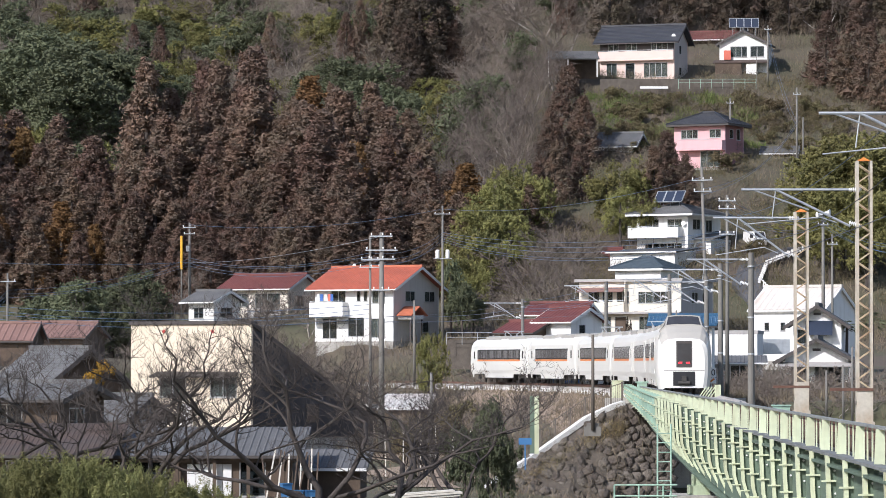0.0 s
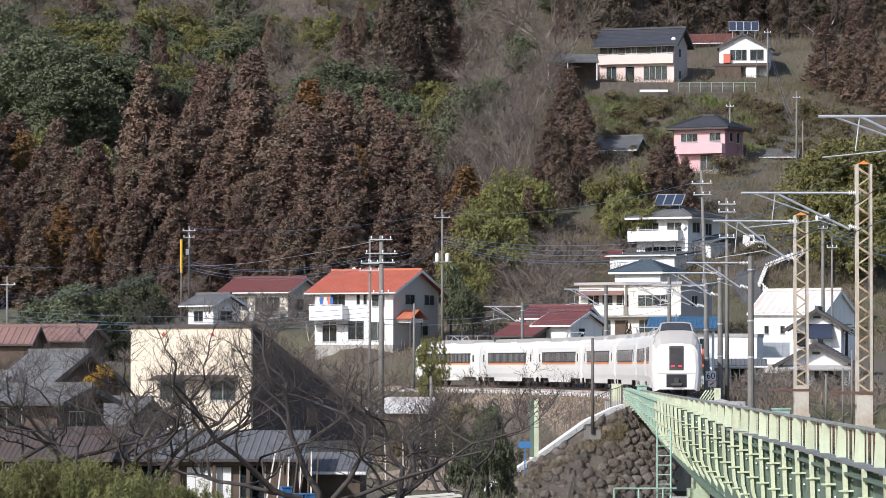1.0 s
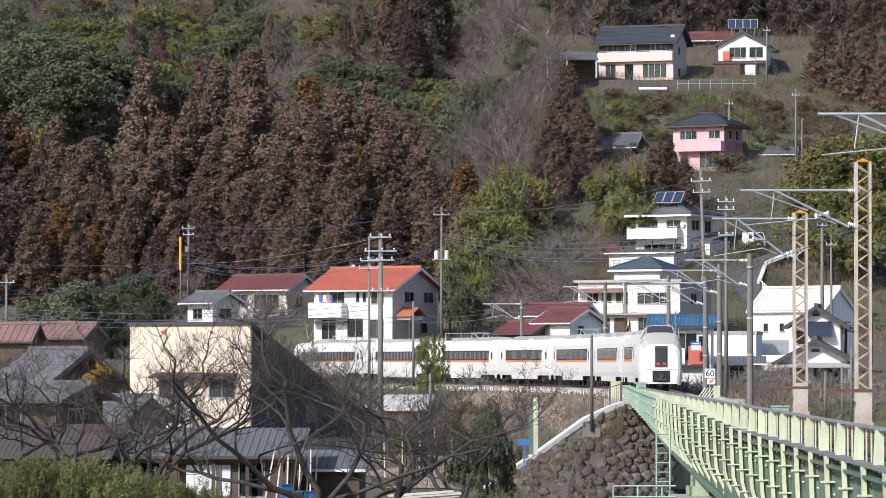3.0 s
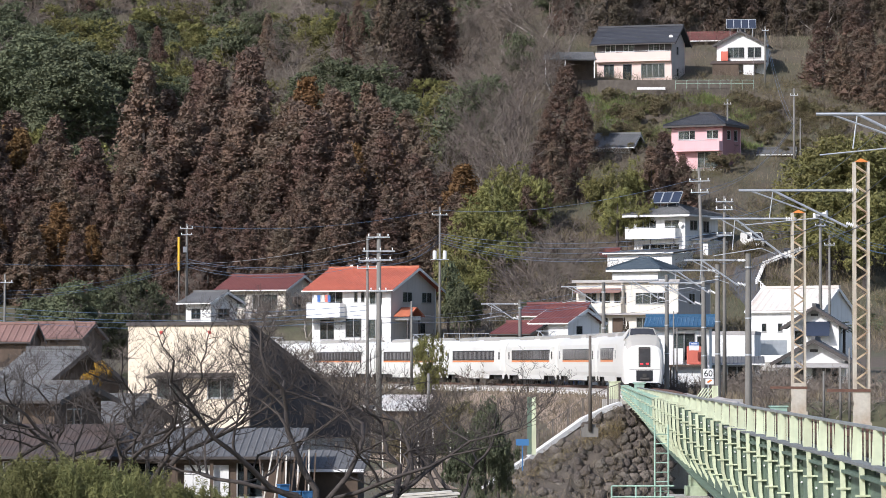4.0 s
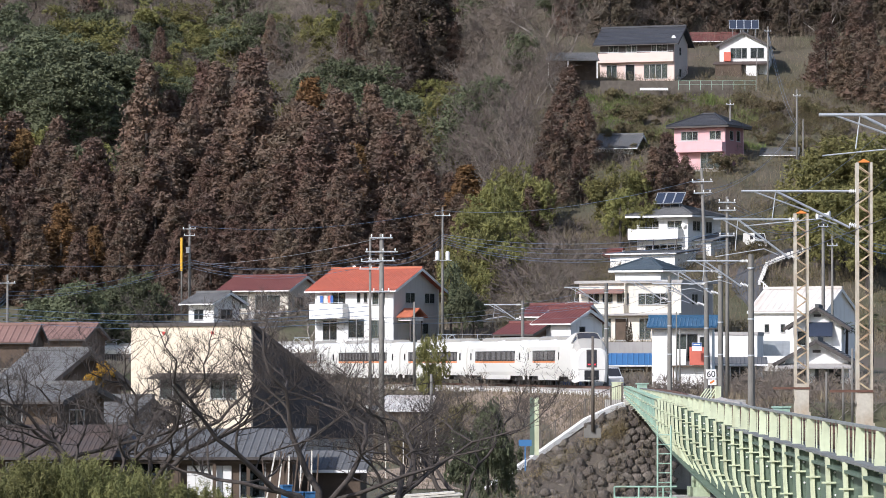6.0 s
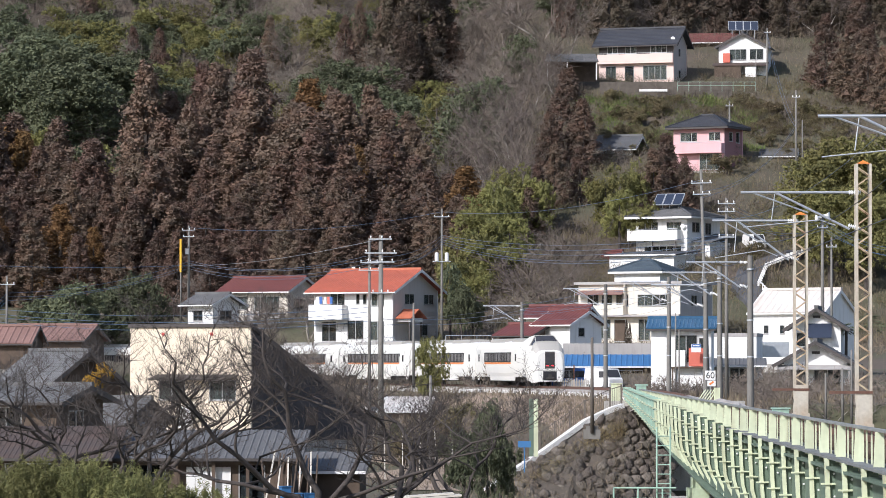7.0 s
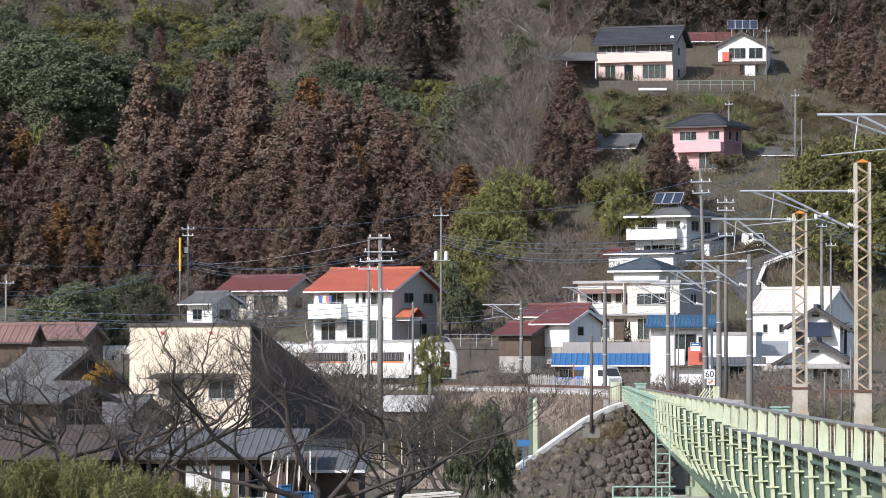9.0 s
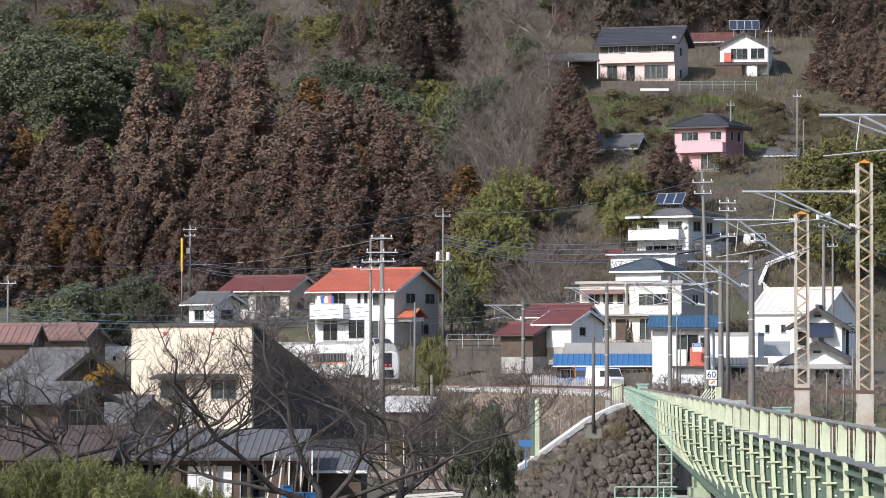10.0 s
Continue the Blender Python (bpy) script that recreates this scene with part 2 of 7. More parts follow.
# ---- mesh building ----
class Mesh:
    def __init__(self):
        self.v, self.f = [], []

    def add(self, vs, fs):
        k = len(self.v)
        self.v += [tuple(p) for p in vs]
        self.f += [tuple(i + k for i in q) for q in fs]
        return self

    def box(self, x0, y0, z0, x1, y1, z1, m=None):
        vs = [Vector((x, y, z)) for z in (z0, z1) for x, y in ((x0, y0), (x1, y0), (x1, y1), (x0, y1))]
        if m is not None:
            vs = [m @ q for q in vs]
        return self.add(vs, [(3, 2, 1, 0), (4, 5, 6, 7), (0, 1, 5, 4), (1, 2, 6, 5), (2, 3, 7, 6), (3, 0, 4, 7)])

    def slab(self, a, b, c, d, t):
        """A plate on the corners a b c d, t thick below."""
        a, b, c, d = (Vector(q) for q in (a, b, c, d))
        nrm = (b - a).cross(d - a).normalized()
        if nrm.z < -0.01:
            nrm = -nrm
        top, low = [a, b, c, d], [q - nrm * t for q in (a, b, c, d)]
        return self.add(top + low, [(0, 1, 2, 3), (7, 6, 5, 4), (0, 4, 5, 1), (1, 5, 6, 2), (2, 6, 7, 3), (3, 7, 4, 0)])

    def tube(self, points, radii, n=6, cap=True):
        """A round tube along points."""
        pts = [Vector(q) for q in points]
        if not isinstance(radii, (list, tuple)):
            radii = [radii] * len(pts)
        rings = []
        for i, q in enumerate(pts):
            d = (pts[min(i + 1, len(pts) - 1)] - pts[max(i - 1, 0)]).normalized()
            side = d.cross(Vector((0, 0, 1)) if abs(d.z) < 0.9 else Vector((1, 0, 0))).normalized()
            up = side.cross(d)
            rings.append([q + (side * math.cos(6.28318 * k / n) + up * math.sin(6.28318 * k / n)) * radii[i] for k in range(n)])
        vs = [q for r in rings for q in r]
        fs = [(i * n + k, i * n + (k + 1) % n, (i + 1) * n + (k + 1) % n, (i + 1) * n + k) for i in range(len(pts) - 1) for k in range(n)]
        if cap:
            fs += [tuple(range(n))[::-1], tuple((len(pts) - 1) * n + k for k in range(n))]
        return self.add(vs, fs)

    def beam(self, a, b, w, h):
        """A square bar from a to b."""
        a, b = Vector(a), Vector(b)
        d = (b - a).normalized()
        side = d.cross(Vector((0, 0, 1)) if abs(d.z) < 0.95 else Vector((0, 1, 0))).normalized() * w / 2
        up = side.cross(d).normalized() * h / 2
        vs = [q + s * side + u * up for q in (a, b) for s, u in ((-1, -1), (1, -1), (1, 1), (-1, 1))]
        return self.add(vs, [(0, 1, 2, 3), (7, 6, 5, 4), (0, 4, 5, 1), (1, 5, 6, 2), (2, 6, 7, 3), (3, 7, 4, 0)])

    def weld(self):
        """Join corners that lie on one another."""
        seen, where, vs = {}, [], []
        for q in self.v:
            k = tuple(round(c, 4) for c in q)
            if k not in seen:
                seen[k] = len(vs)
                vs.append(q)
            where.append(seen[k])
        done, fs = set(), []
        for f in self.f:
            f = tuple(where[i] for i in f)
            k = tuple(sorted(f))
            if k not in done and len(set(f)) == len(f):
                done.add(k)
                fs.append(f)
        self.v, self.f = vs, fs
        return self

    def data(self, name, smooth=False):
        used = sorted({i for f in self.f for i in f})
        if len(used) < len(self.v):
            to = {i: k for k, i in enumerate(used)}
            self.v, self.f = [self.v[i] for i in used], [tuple(to[i] for i in f) for f in self.f]
        me = bpy.data.meshes.new(name)
        me.from_pydata([tuple(q) for q in self.v], [], self.f)
        if smooth:
            me.polygons.foreach_set("use_smooth", [True] * len(me.polygons))
        me.update()
        return me


def part(name, mesh, material, parent=None, label="", m=None, smooth=False):
    data = mesh.data(name, smooth) if isinstance(mesh, Mesh) else mesh
    if not data.materials:
        data.materials.append(M[material])
    ob = new(name, data)
    if parent is not None:
        ob.parent = parent
    if m is not None:
        ob.matrix_basis = m
    return tagged(ob, label)


def thing(name, m, label, category, group="", kind=""):
    ob = new(name)
    ob.empty_display_size = 0.2
    ob.matrix_basis = m
    return tagged(ob, label, category, group, kind)


def solid(name, mesh, material, label, category, group="", kind="", m=None, smooth=False):
    ob = part(name, mesh, material, None, label, m, smooth)
    return tagged(ob, label, category, group, kind)


# ---- the lie of the land ----
def smooth(a, b, x):
    t = min(1.0, max(0.0, (x - a) / (b - a)))
    return t * t * (3 - 2 * t)


# the railway's line, by its length from the bridge's end: a reverse curve, then straight on behind the houses
STEP = 2.0
LINE = []


def heading(l):
    if l < 0:
        return -0.015
    if l > 180:
        return 0.386 + smooth(180, 290, l) * 0.85
    u = l / 300
    return -0.015 - 0.01 * (smooth(0, 5, l) - smooth(18, 24, l)) - 0.593 * u + 4.296 * u * u - 3.656 * u ** 3


def lay_line():
    x, y = 12.39, 206.0
    back = []
    for i in range(1, 121):
        back.append((-i * STEP, x + math.sin(-0.015) * i * STEP, y - math.cos(0.015) * i * STEP))
    LINE.extend(reversed(back))
    l = 0.0
    while l < 420:
        LINE.append((l, x, y))
        a = heading(l + STEP / 2)
        x, y, l = x - math.sin(a) * STEP, y + math.cos(a) * STEP, l + STEP


lay_line()


def on_line(l, aside=0.0, z=0.0):
    """A point of the railway, aside metres to the right of the track."""
    i = min(len(LINE) - 2, max(0, int((l - LINE[0][0]) / STEP)))
    (l0, x0, y0), (_, x1, y1) = LINE[i], LINE[i + 1]
    f = (l - l0) / STEP
    dx, dy = (x1 - x0) / STEP, (y1 - y0) / STEP
    return Vector((x0 + (x1 - x0) * f + dy * aside, y0 + (y1 - y0) * f - dx * aside, z))


def line_x(y):
    for (l0, x0, y0), (l1, x1, y1) in zip(LINE, LINE[1:]):
        if y0 <= y <= y1:
            return x0 + (x1 - x0) * (y - y0) / (y1 - y0), l0
    return (LINE[0][1], LINE[0][0]) if y < LINE[0][2] else (LINE[-1][1], LINE[-1][0])


LINE_AT = {q: line_x(q) for q in range(-40, 640)}
DIST = [0, 120, 150, 200, 235, 300, 340, 370, 400, 430, 475, 515, 600, 700, 900, 2600]
LEFT = [-9, -8, -4.9, -4.9, -4.0, -2.6, -1.4, 0.4, 3.2, 7, 16, 27, 56, 92, 150, 420]
RIGHT = [-9, -9, -8, -6.0, -4.0, -1.5, -0.2, 1.4, 3.7, 11.6, 24.4, 37.4, 66, 100, 158, 420]


def ground_z(x, y, rough=True):
    b = smooth(0, 13, x * 460 / max(y, 300))
    y0 = y
    y = y - 24 * smooth(12, 38, -x) * smooth(330, 400, y)
    z = (1 - b) * np.interp(y, DIST, LEFT) + b * np.interp(y, DIST, RIGHT)
    y = y0
    lx, l = LINE_AT[int(min(639, max(-40, y)))]
    if y > 150:
        side = smooth(1.5, 6, x - lx) * smooth(212, 217, y) * (1 - smooth(330, 380, y))
        z = max(z, z * (1 - side) + side * np.interp(y, [208, 290, 340, 380], [-0.5, -0.1, 1.2, 2.2]))
        d = abs(x - lx) * math.cos(heading(l))
        near = (1 - smooth(2.6, 8.5, d)) * smooth(213.5, 216.5, y) * (1 - smooth(500, 540, y))
        z = z * (1 - near) - 0.62 * near
        if rough:
            z += (noise.noise((x * 0.12, y * 0.12, 0)) * 0.9 + noise.noise((x * 0.45, y * 0.45, 4)) * 0.25) * (1 - near) * smooth(330, 460, y)
    return float(z)


def seat(x, y, rz=0, dz=0):
    return pose(x, y, ground_z(x, y) + dz, 0, 0, rz)

# ---- ground, railway ----
def build_ground():
    def steps(parts):
        out = []
        for a, b, s in parts:
            out += list(np.arange(a, b, s))
        return out
    xs = steps([(-3000, -300, 450), (-300, -90, 30), (-90, 90, 1.6), (90, 300, 30), (300, 3001, 450)])
    ys = steps([(-600, 100, 50), (100, 190, 5), (190, 420, 1.6), (420, 640, 2.2), (640, 900, 20), (900, 2601, 200)])
    g = Mesh()
    g.v = [(x, y, ground_z(x, y)) for y in ys for x in xs]
    n = len(xs)
    g.f = [(j * n + i, j * n + i + 1, (j + 1) * n + i + 1, (j + 1) * n + i) for j in range(len(ys) - 1) for i in range(n - 1)]
    solid("ground", g, "ground", "dry winter hillside ground with brown litter", "ground", kind="structure", smooth=True)


build_ground()


def build_railway():
    prof = [(-2.6, -0.72), (-1.6, -0.22), (1.6, -0.22), (2.6, -0.72)]
    g = Mesh()
    ls = list(np.arange(4, 330, 3.0))
    for l in ls:
        for a, z in prof:
            p = on_line(l, a, z)
            g.v.append((p.x, p.y, p.z + 0.04 * noise.noise((l * 0.7, a * 3, 0))))
    g.f = [(j * 4 + i, j * 4 + i + 1, j * 4 + i + 5, j * 4 + i + 4) for j in range(len(ls) - 1) for i in range(3)]
    bed = solid("railway_bed", g, "ballast", "pale crushed stone railway ballast", "railway", kind="structure")
    for a in (-0.56, 0.56):
        r = Mesh()
        for l in np.arange(-130, 330, 3.0):
            r.beam(on_line(l, a, -0.08), on_line(l + 3.0, a, -0.08), 0.07, 0.16)
        part("rail", r, "rail", bed, "rusty brown steel rail")
    k = 0
    tie = Mesh().box(-1.1, -0.11, -0.1, 1.1, 0.11, 0.06).data("sleeper")
    for l in np.arange(6, 186, 0.64):
        p, q = on_line(l), on_line(l + 0.3)
        part("sleeper", tie, "concrete", bed, m=Matrix.Translation((p.x, p.y, -0.24)) @ pose(0, 0, 0, 0, 0, math.degrees(math.atan2(q.y - p.y, q.x - p.x)) - 90))
    # low concrete kerb along the edge of the embankment
    kerb = Mesh()
    for i, l in enumerate(np.arange(42, 190, 1.0)):
        kerb.beam(on_line(l, -2.75, -0.52 - 0.02 * (i % 2)), on_line(l + 0.92, -2.75, -0.52), 0.3, 0.42)
    solid("track_kerb", kerb, "trim_white", "pale concrete kerb blocks along the track bed", "kerb", kind="structure")


build_railway()


def embankment():
    g = Mesh()
    asides = [-2.85, -3.6, -4.6, -5.6, -6.8, -8.2]
    ls = list(np.arange(8, 130, 1.5))
    for l in ls:
        for a in asides:
            p = on_line(l, a + 0.3 * noise.noise((l * 0.2, a, 3)))
            g.v.append((p.x, p.y, ground_z(p.x, p.y) + 0.06 - (0.3 if a < -8 else 0)))
    n = len(asides)
    g.f = [(j * n + i, (j + 1) * n + i, (j + 1) * n + i + 1, j * n + i + 1) for j in range(len(ls) - 1) for i in range(n - 1)]
    solid("embankment", g, "earth", "bare tan earth slope below the track", "embankment", kind="structure")


embankment()

# ---- the train ----
CAR, PITCH, SPEED, TAIL = 19.3, 19.85, 16.73, 0.0


def section(w, zb, zt, tuck=0.0):
    """Half a car's outline from the skirt up to the roof's middle."""
    s = [(w - 0.12 - tuck, zb), (w - 0.03, 1.05), (w, 1.5), (w - 0.01, 2.4), (w - 0.1, 3.05), (w - 0.27, 3.36)]
    return s + [(w * 0.62, zt - 0.07), (w * 0.3, zt), (0, zt)]


def ring(x, half):
    pts = [(x, -a, z) for a, z in half] + [(x, a, z) for a, z in reversed(half[:-1])]
    return pts


def loft(rings, skip=()):
    g = Mesh()
    n = len(rings[0])
    for r in rings:
        g.v += r
    for i in range(len(rings) - 1):
        for k in range(n - 1):
            if (i, k) not in skip:
                g.f.append((i * n + k, (i + 1) * n + k, (i + 1) * n + k + 1, i * n + k + 1))
    return g


def car_common(car, x0, x1, bands, doors):
    """Windows, stripe, doors and running gear of a car between x0 and x1 (local lengths)."""
    for side in (-1, 1):
        for a, b in bands:
            n = max(2, round((b - a) / 1.65))
            y = side * 1.452
            sash = Mesh().box(a, min(y, y - side * 0.05), 1.93, b, max(y, y - side * 0.05), 2.74)
            band = part("window_band", sash, "black", car, "dark band of saloon windows")
            for k in range(n):
                u, v = a + (b - a) * k / n + 0.06, a + (b - a) * (k + 1) / n - 0.06
                yy = side * 1.462
                part("pane", Mesh().box(u, min(yy, yy - side * 0.012), 1.98, v, max(yy, yy - side * 0.012), 2.69), "tinted", band)
                c = Mesh()
                for q in np.arange(u + 0.1, v - 0.1, 0.42):
                    yc = side * 1.4645
                    c.box(q, min(yc, yc - side * 0.002), 2.02, q + 0.16, max(yc, yc - side * 0.002), 2.66)
                part("curtain", c, "curtain_dark", band, "pleated grey curtains")
            y = side * 1.456
            part("stripe", Mesh().box(a, min(y, y - side * 0.03), 1.78, b, max(y, y - side * 0.03), 1.92), "orange", car, "orange stripe under the windows")
        for d in doors:
            y = side * 1.448
            g = Mesh().box(d - 0.42, min(y, y - side * 0.02), 1.12, d + 0.42, max(y, y - side * 0.02), 2.98)
            door = part("door", g, "train", car, "white sliding door")
            y = side * 1.456
            part("pane", Mesh().box(d - 0.2, min(y, y - side * 0.02), 2.0, d + 0.2, max(y, y - side * 0.02), 2.6), "tinted", door)
    length = x1 - x0
    g = Mesh()
    for a, b in ((0.3, 0.44), (0.46, 0.56), (0.58, 0.7)):
        g.box(x0 + length * a, -1.2, 0.35, x0 + length * b, 1.2, 0.95)
    g.box(x0 + 0.6, -1.1, 0.85, x1 - 0.6, 1.1, 1.05)
    part("underframe", g, "under", car, "dark underfloor equipment")
    for c in (x0 + length * 0.15, x0 + length * 0.85):
        bog = Mesh().box(c - 0.35, -1.0, 0.45, c + 0.35, 1.0, 0.7)
        for s in (-1, 1):
            bog.box(c - 1.6, s * 0.98 - 0.08, 0.42, c + 1.6, s * 0.98 + 0.08, 0.72)
            for w in (-1.05, 1.05):
                bog.box(c + w - 0.2, s * 1.05 - 0.1, 0.3, c + w + 0.2, s * 1.05 + 0.1, 0.62)
        bogie = part("bogie", bog, "under", car)
        for w in (-1.05, 1.05):
            wh = Mesh()
            for s in (-1, 1):
                wh.tube([(c + w, s * 0.5, 0.43), (c + w, s * 0.64, 0.43)], 0.43, 16)
            wh.tube([(c + w, -0.6, 0.43), (c + w, 0.6, 0.43)], 0.08, 8)
            part("wheel_set", wh, "under", bogie)
    for a, b in ((0.16, 0.42), (0.55, 0.82)):
        g = loft([ring(x0 + length * a, [(0.95, 3.5), (0.9, 3.78), (0.6, 3.88), (0, 3.9)]), ring(x0 + length * b, [(0.95, 3.5), (0.9, 3.78), (0.6, 3.88), (0, 3.9)])])
        for q in (0, 1):
            g.f.append(tuple(range(q * 7, q * 7 + 7))[:: 1 if q else -1])
        part("air_conditioner", g, "train_grey", car, "grey roof cooling unit")


def skirts(car, spans):
    for side in (-1, 1):
        for a, b in spans:
            y = side * 1.36
            g = Mesh()
            g.add([(a, y, 1.0), (b, y, 1.0), (b - 0.35, y - side * 0.04, 0.42), (a + 0.35, y - side * 0.04, 0.42),
                   (a, y - side * 0.05, 1.0), (b, y - side * 0.05, 1.0), (b - 0.35, y - side * 0.09, 0.42), (a + 0.35, y - side * 0.09, 0.42)],
                  [(0, 1, 2, 3), (7, 6, 5, 4), (0, 4, 5, 1), (1, 5, 6, 2), (2, 6, 7, 3), (3, 7, 4, 0)])
            part("skirt", g, "train", car)


def make_car(kind):
    """x runs towards the rear of the train; the front face of the car lies at x = 0."""
    car = thing("train_car", pose(0, -60, 0), "white express train coach with dark windows and orange stripe", "train car", "coaches of the train")
    rings = [ring(0.0, section(1.40, 0.78, 3.6)), ring(0.18, section(1.45, 0.72, 3.66))]
    rings += [ring(x, section(1.45, 0.72, 3.66)) for x in (4.9, 9.8, 14.7, CAR - 0.18)] + [ring(CAR, section(1.40, 0.78, 3.6))]
    g = loft(rings)
    n = len(rings[0])
    g.f += [tuple(range(n))[::-1], tuple(len(g.v) - n + k for k in range(n))]
    part("body", g, "train", car, smooth=False)
    b = {"a": [(3.1, 16.3)], "b": [(2.4, 16.7)], "c": [(3.1, 9.2), (10.4, 15.6)]}[kind]
    car_common(car, 0, CAR, b, (1.5, CAR - 1.5))
    skirts(car, [(0.2, 1.2), (4.8, 14.8), (CAR - 1.2, CAR - 0.2)])
    part("gangway", Mesh().box(-0.5, -0.7, 1.0, 0.02, 0.7, 3.2), "under", car, "dark folded gangway")
    if kind == "b":
        p = Mesh()
        for s in (-1, 1):
            p.tube([(9.0, s * 0.5, 3.95), (10.0, s * 0.62, 4.25), (10.9, s * 0.5, 4.05)], 0.035, 5)
            p.tube([(9.0, s * 0.5, 3.6), (9.0, s * 0.5, 3.95)], 0.06, 6)
            p.tube([(10.9, s * 0.5, 3.6), (10.9, s * 0.5, 4.05)], 0.06, 6)
        p.tube([(10.0, -0.85, 4.27), (10.0, 0.85, 4.27)], 0.04, 5)
        part("pantograph", p, "galv", car, "folded steel pantograph")
    return car


def make_end_car():
    """A driving car; its nose looks towards -x, its tip at x = 0."""
    car = thing("train_end_car", pose(0, -60, 0), "white driving coach with high cab and dark nose door", "train car", "coaches of the train")
    long = 19.7
    spec = [(0.0, 1.06, 0.36, 2.74, 0.0), (0.10, 1.22, 0.28, 2.90, 0.0), (0.45, 1.34, 0.25, 3.24, 0.0), (0.95, 1.41, 0.30, 3.60, 0.0),
            (1.75, 1.45, 0.5, 4.08, 0.0), (2.2, 1.45, 0.72, 4.12, 0.0), (3.6, 1.45, 0.72, 4.0, 0.0), (5.2, 1.45, 0.72, 3.66, 0.0), (12, 1.45, 0.72, 3.66, 0.0), (long - 0.18, 1.45, 0.72, 3.66, 0.0), (long, 1.40, 0.78, 3.6, 0.0)]
    rings = []
    for x, w, zb, zt, tuck in spec:
        if x < 4:
            flat = min(3.36, zt - 0.25)
            s = [(w - 0.10, zb), (w - 0.02, 0.95), (w, 1.5), (w - 0.02, min(2.3, flat - 0.4)), (w - 0.09, min(2.85, flat - 0.12)), (w * 0.84, min(3.26, flat + 0.06)), (w * (0.66 if zt < 4 else 0.55), zt - 0.05), (w * 0.3, zt), (0, zt)]
            rings.append(ring(x, s))
        else:
            rings.append(ring(x, section(w, zb, zt)))
    n = len(rings[0])
    glassy = {(3, k) for k in range(5, n - 6)}
    hood = {(i, k) for i in (1, 2) for k in range(4, n - 5)}
    g = loft(rings, glassy | hood)
    g.f += [tuple(range(n))[::-1], tuple(len(g.v) - n + k for k in range(n))]
    part("body", g, "train", car)
    h = loft(rings, {(i, k) for i in range(len(rings)) for k in range(n)} - hood)
    part("hood", h, "train_grey", car, "dull grey hood below the windscreen")
    ws = loft(rings, {(i, k) for i in range(len(rings)) for k in range(n)} - glassy)
    screen = part("windscreen", ws, "tinted", car, "dark wrap-round cab windscreen")
    fr = Mesh()
    for k in (5, 6, 10, 11):
        a, b = Vector(rings[3][k]), Vector(rings[4][k])
        fr.beam(a, b, 0.07, 0.07)
    for i in (3, 4):
        for k in range(5, n - 6):
            fr.beam(rings[i][k], rings[i][k + 1], 0.08, 0.08)
    part("windscreen_frame", fr, "train_grey", screen)
    door = part("nose_door", Mesh().box(-0.02, -0.4, 1.42, 0.06, 0.4, 2.78), "trim", car, "dark glazed nose door with red tail lights")
    part("pane", Mesh().box(-0.03, -0.34, 1.6, 0.0, 0.34, 2.64), "tinted", door)
    for s in (-1, 1):
        part("tail_light", Mesh().box(-0.045, s * 0.2 - 0.1, 1.6, -0.02, s * 0.2 + 0.1, 1.7), "tail", door, "glowing red tail light")
    cp = part("coupler_recess", Mesh().box(-0.02, -0.56, 0.48, 0.1, 0.56, 1.2), "black", car, "dark coupler opening")
    part("coupler", Mesh().box(-0.14, -0.12, 0.72, -0.01, 0.12, 0.98).tube([(-0.1, -0.3, 0.62), (-0.1, 0.3, 0.62)], 0.09, 8), "under", cp)
    part("bumper_line", Mesh().box(-0.012, -1.04, 1.24, 0.05, 1.04, 1.28), "train_grey", car)
    car_common(car, 1.0, long, [(7.2, 16.4)], (5.6, long - 1.4))
    skirts(car, [(1.6, 2.6), (6.0, 15.0), (long - 1.2, long - 0.2)])
    part("gangway", Mesh().box(long - 0.02, -0.7, 1.0, long + 0.45, 0.7, 3.2), "under", car, "dark folded gangway")
    return car


tail_car = make_end_car()
kinds = [make_car(k) for k in ("a", "b")]
coaches = [kinds[0], kinds[1]] + [copy_thing(kinds[i % 2], pose(0, -60, 0)) for i in range(4)]


def motions():
    def place(front, back):
        a, b = on_line(front), on_line(back)
        return pose(a.x, a.y, 0, 0, 0, math.degrees(math.atan2(b.y - a.y, b.x - a.x)))
    times = [i * 0.25 for i in range(41)]
    # the rear driving car stands first on the line, the coaches go before it
    for i, car in enumerate([tail_car] + coaches):
        s, size = (0.0, 19.7) if i == 0 else (20.05 + PITCH * (i - 1), CAR)
        walk(car, [(t, place(TAIL + s + SPEED * t, TAIL + s + SPEED * t + size)) for t in times])


# ---- the bridge ----
BX = lambda y, aside: 12.39 + 0.015 * (y - 206) + aside
outer_top = lambda y: float(np.interp(y, [60, 73, 103, 121, 140, 160, 193, 217], [-0.38, -0.38, -0.36, -0.3, -0.12, 0.08, 0.3, 0.5]))
side_at = lambda y: float(np.interp(y, [70, 125, 160, 217], [-2.16, -2.28, -2.56, -2.75]))
outer_low = lambda y: float(np.interp(y, [60, 100, 131, 150, 171, 190, 205, 217], [-3.3, -3.1, -2.75, -2.45, -2.0, -1.45, -0.9, -0.5]))


inward = lambda f: 0.1 * f + 0.45 * max(0.0, (f - 0.5) / 0.5) ** 2


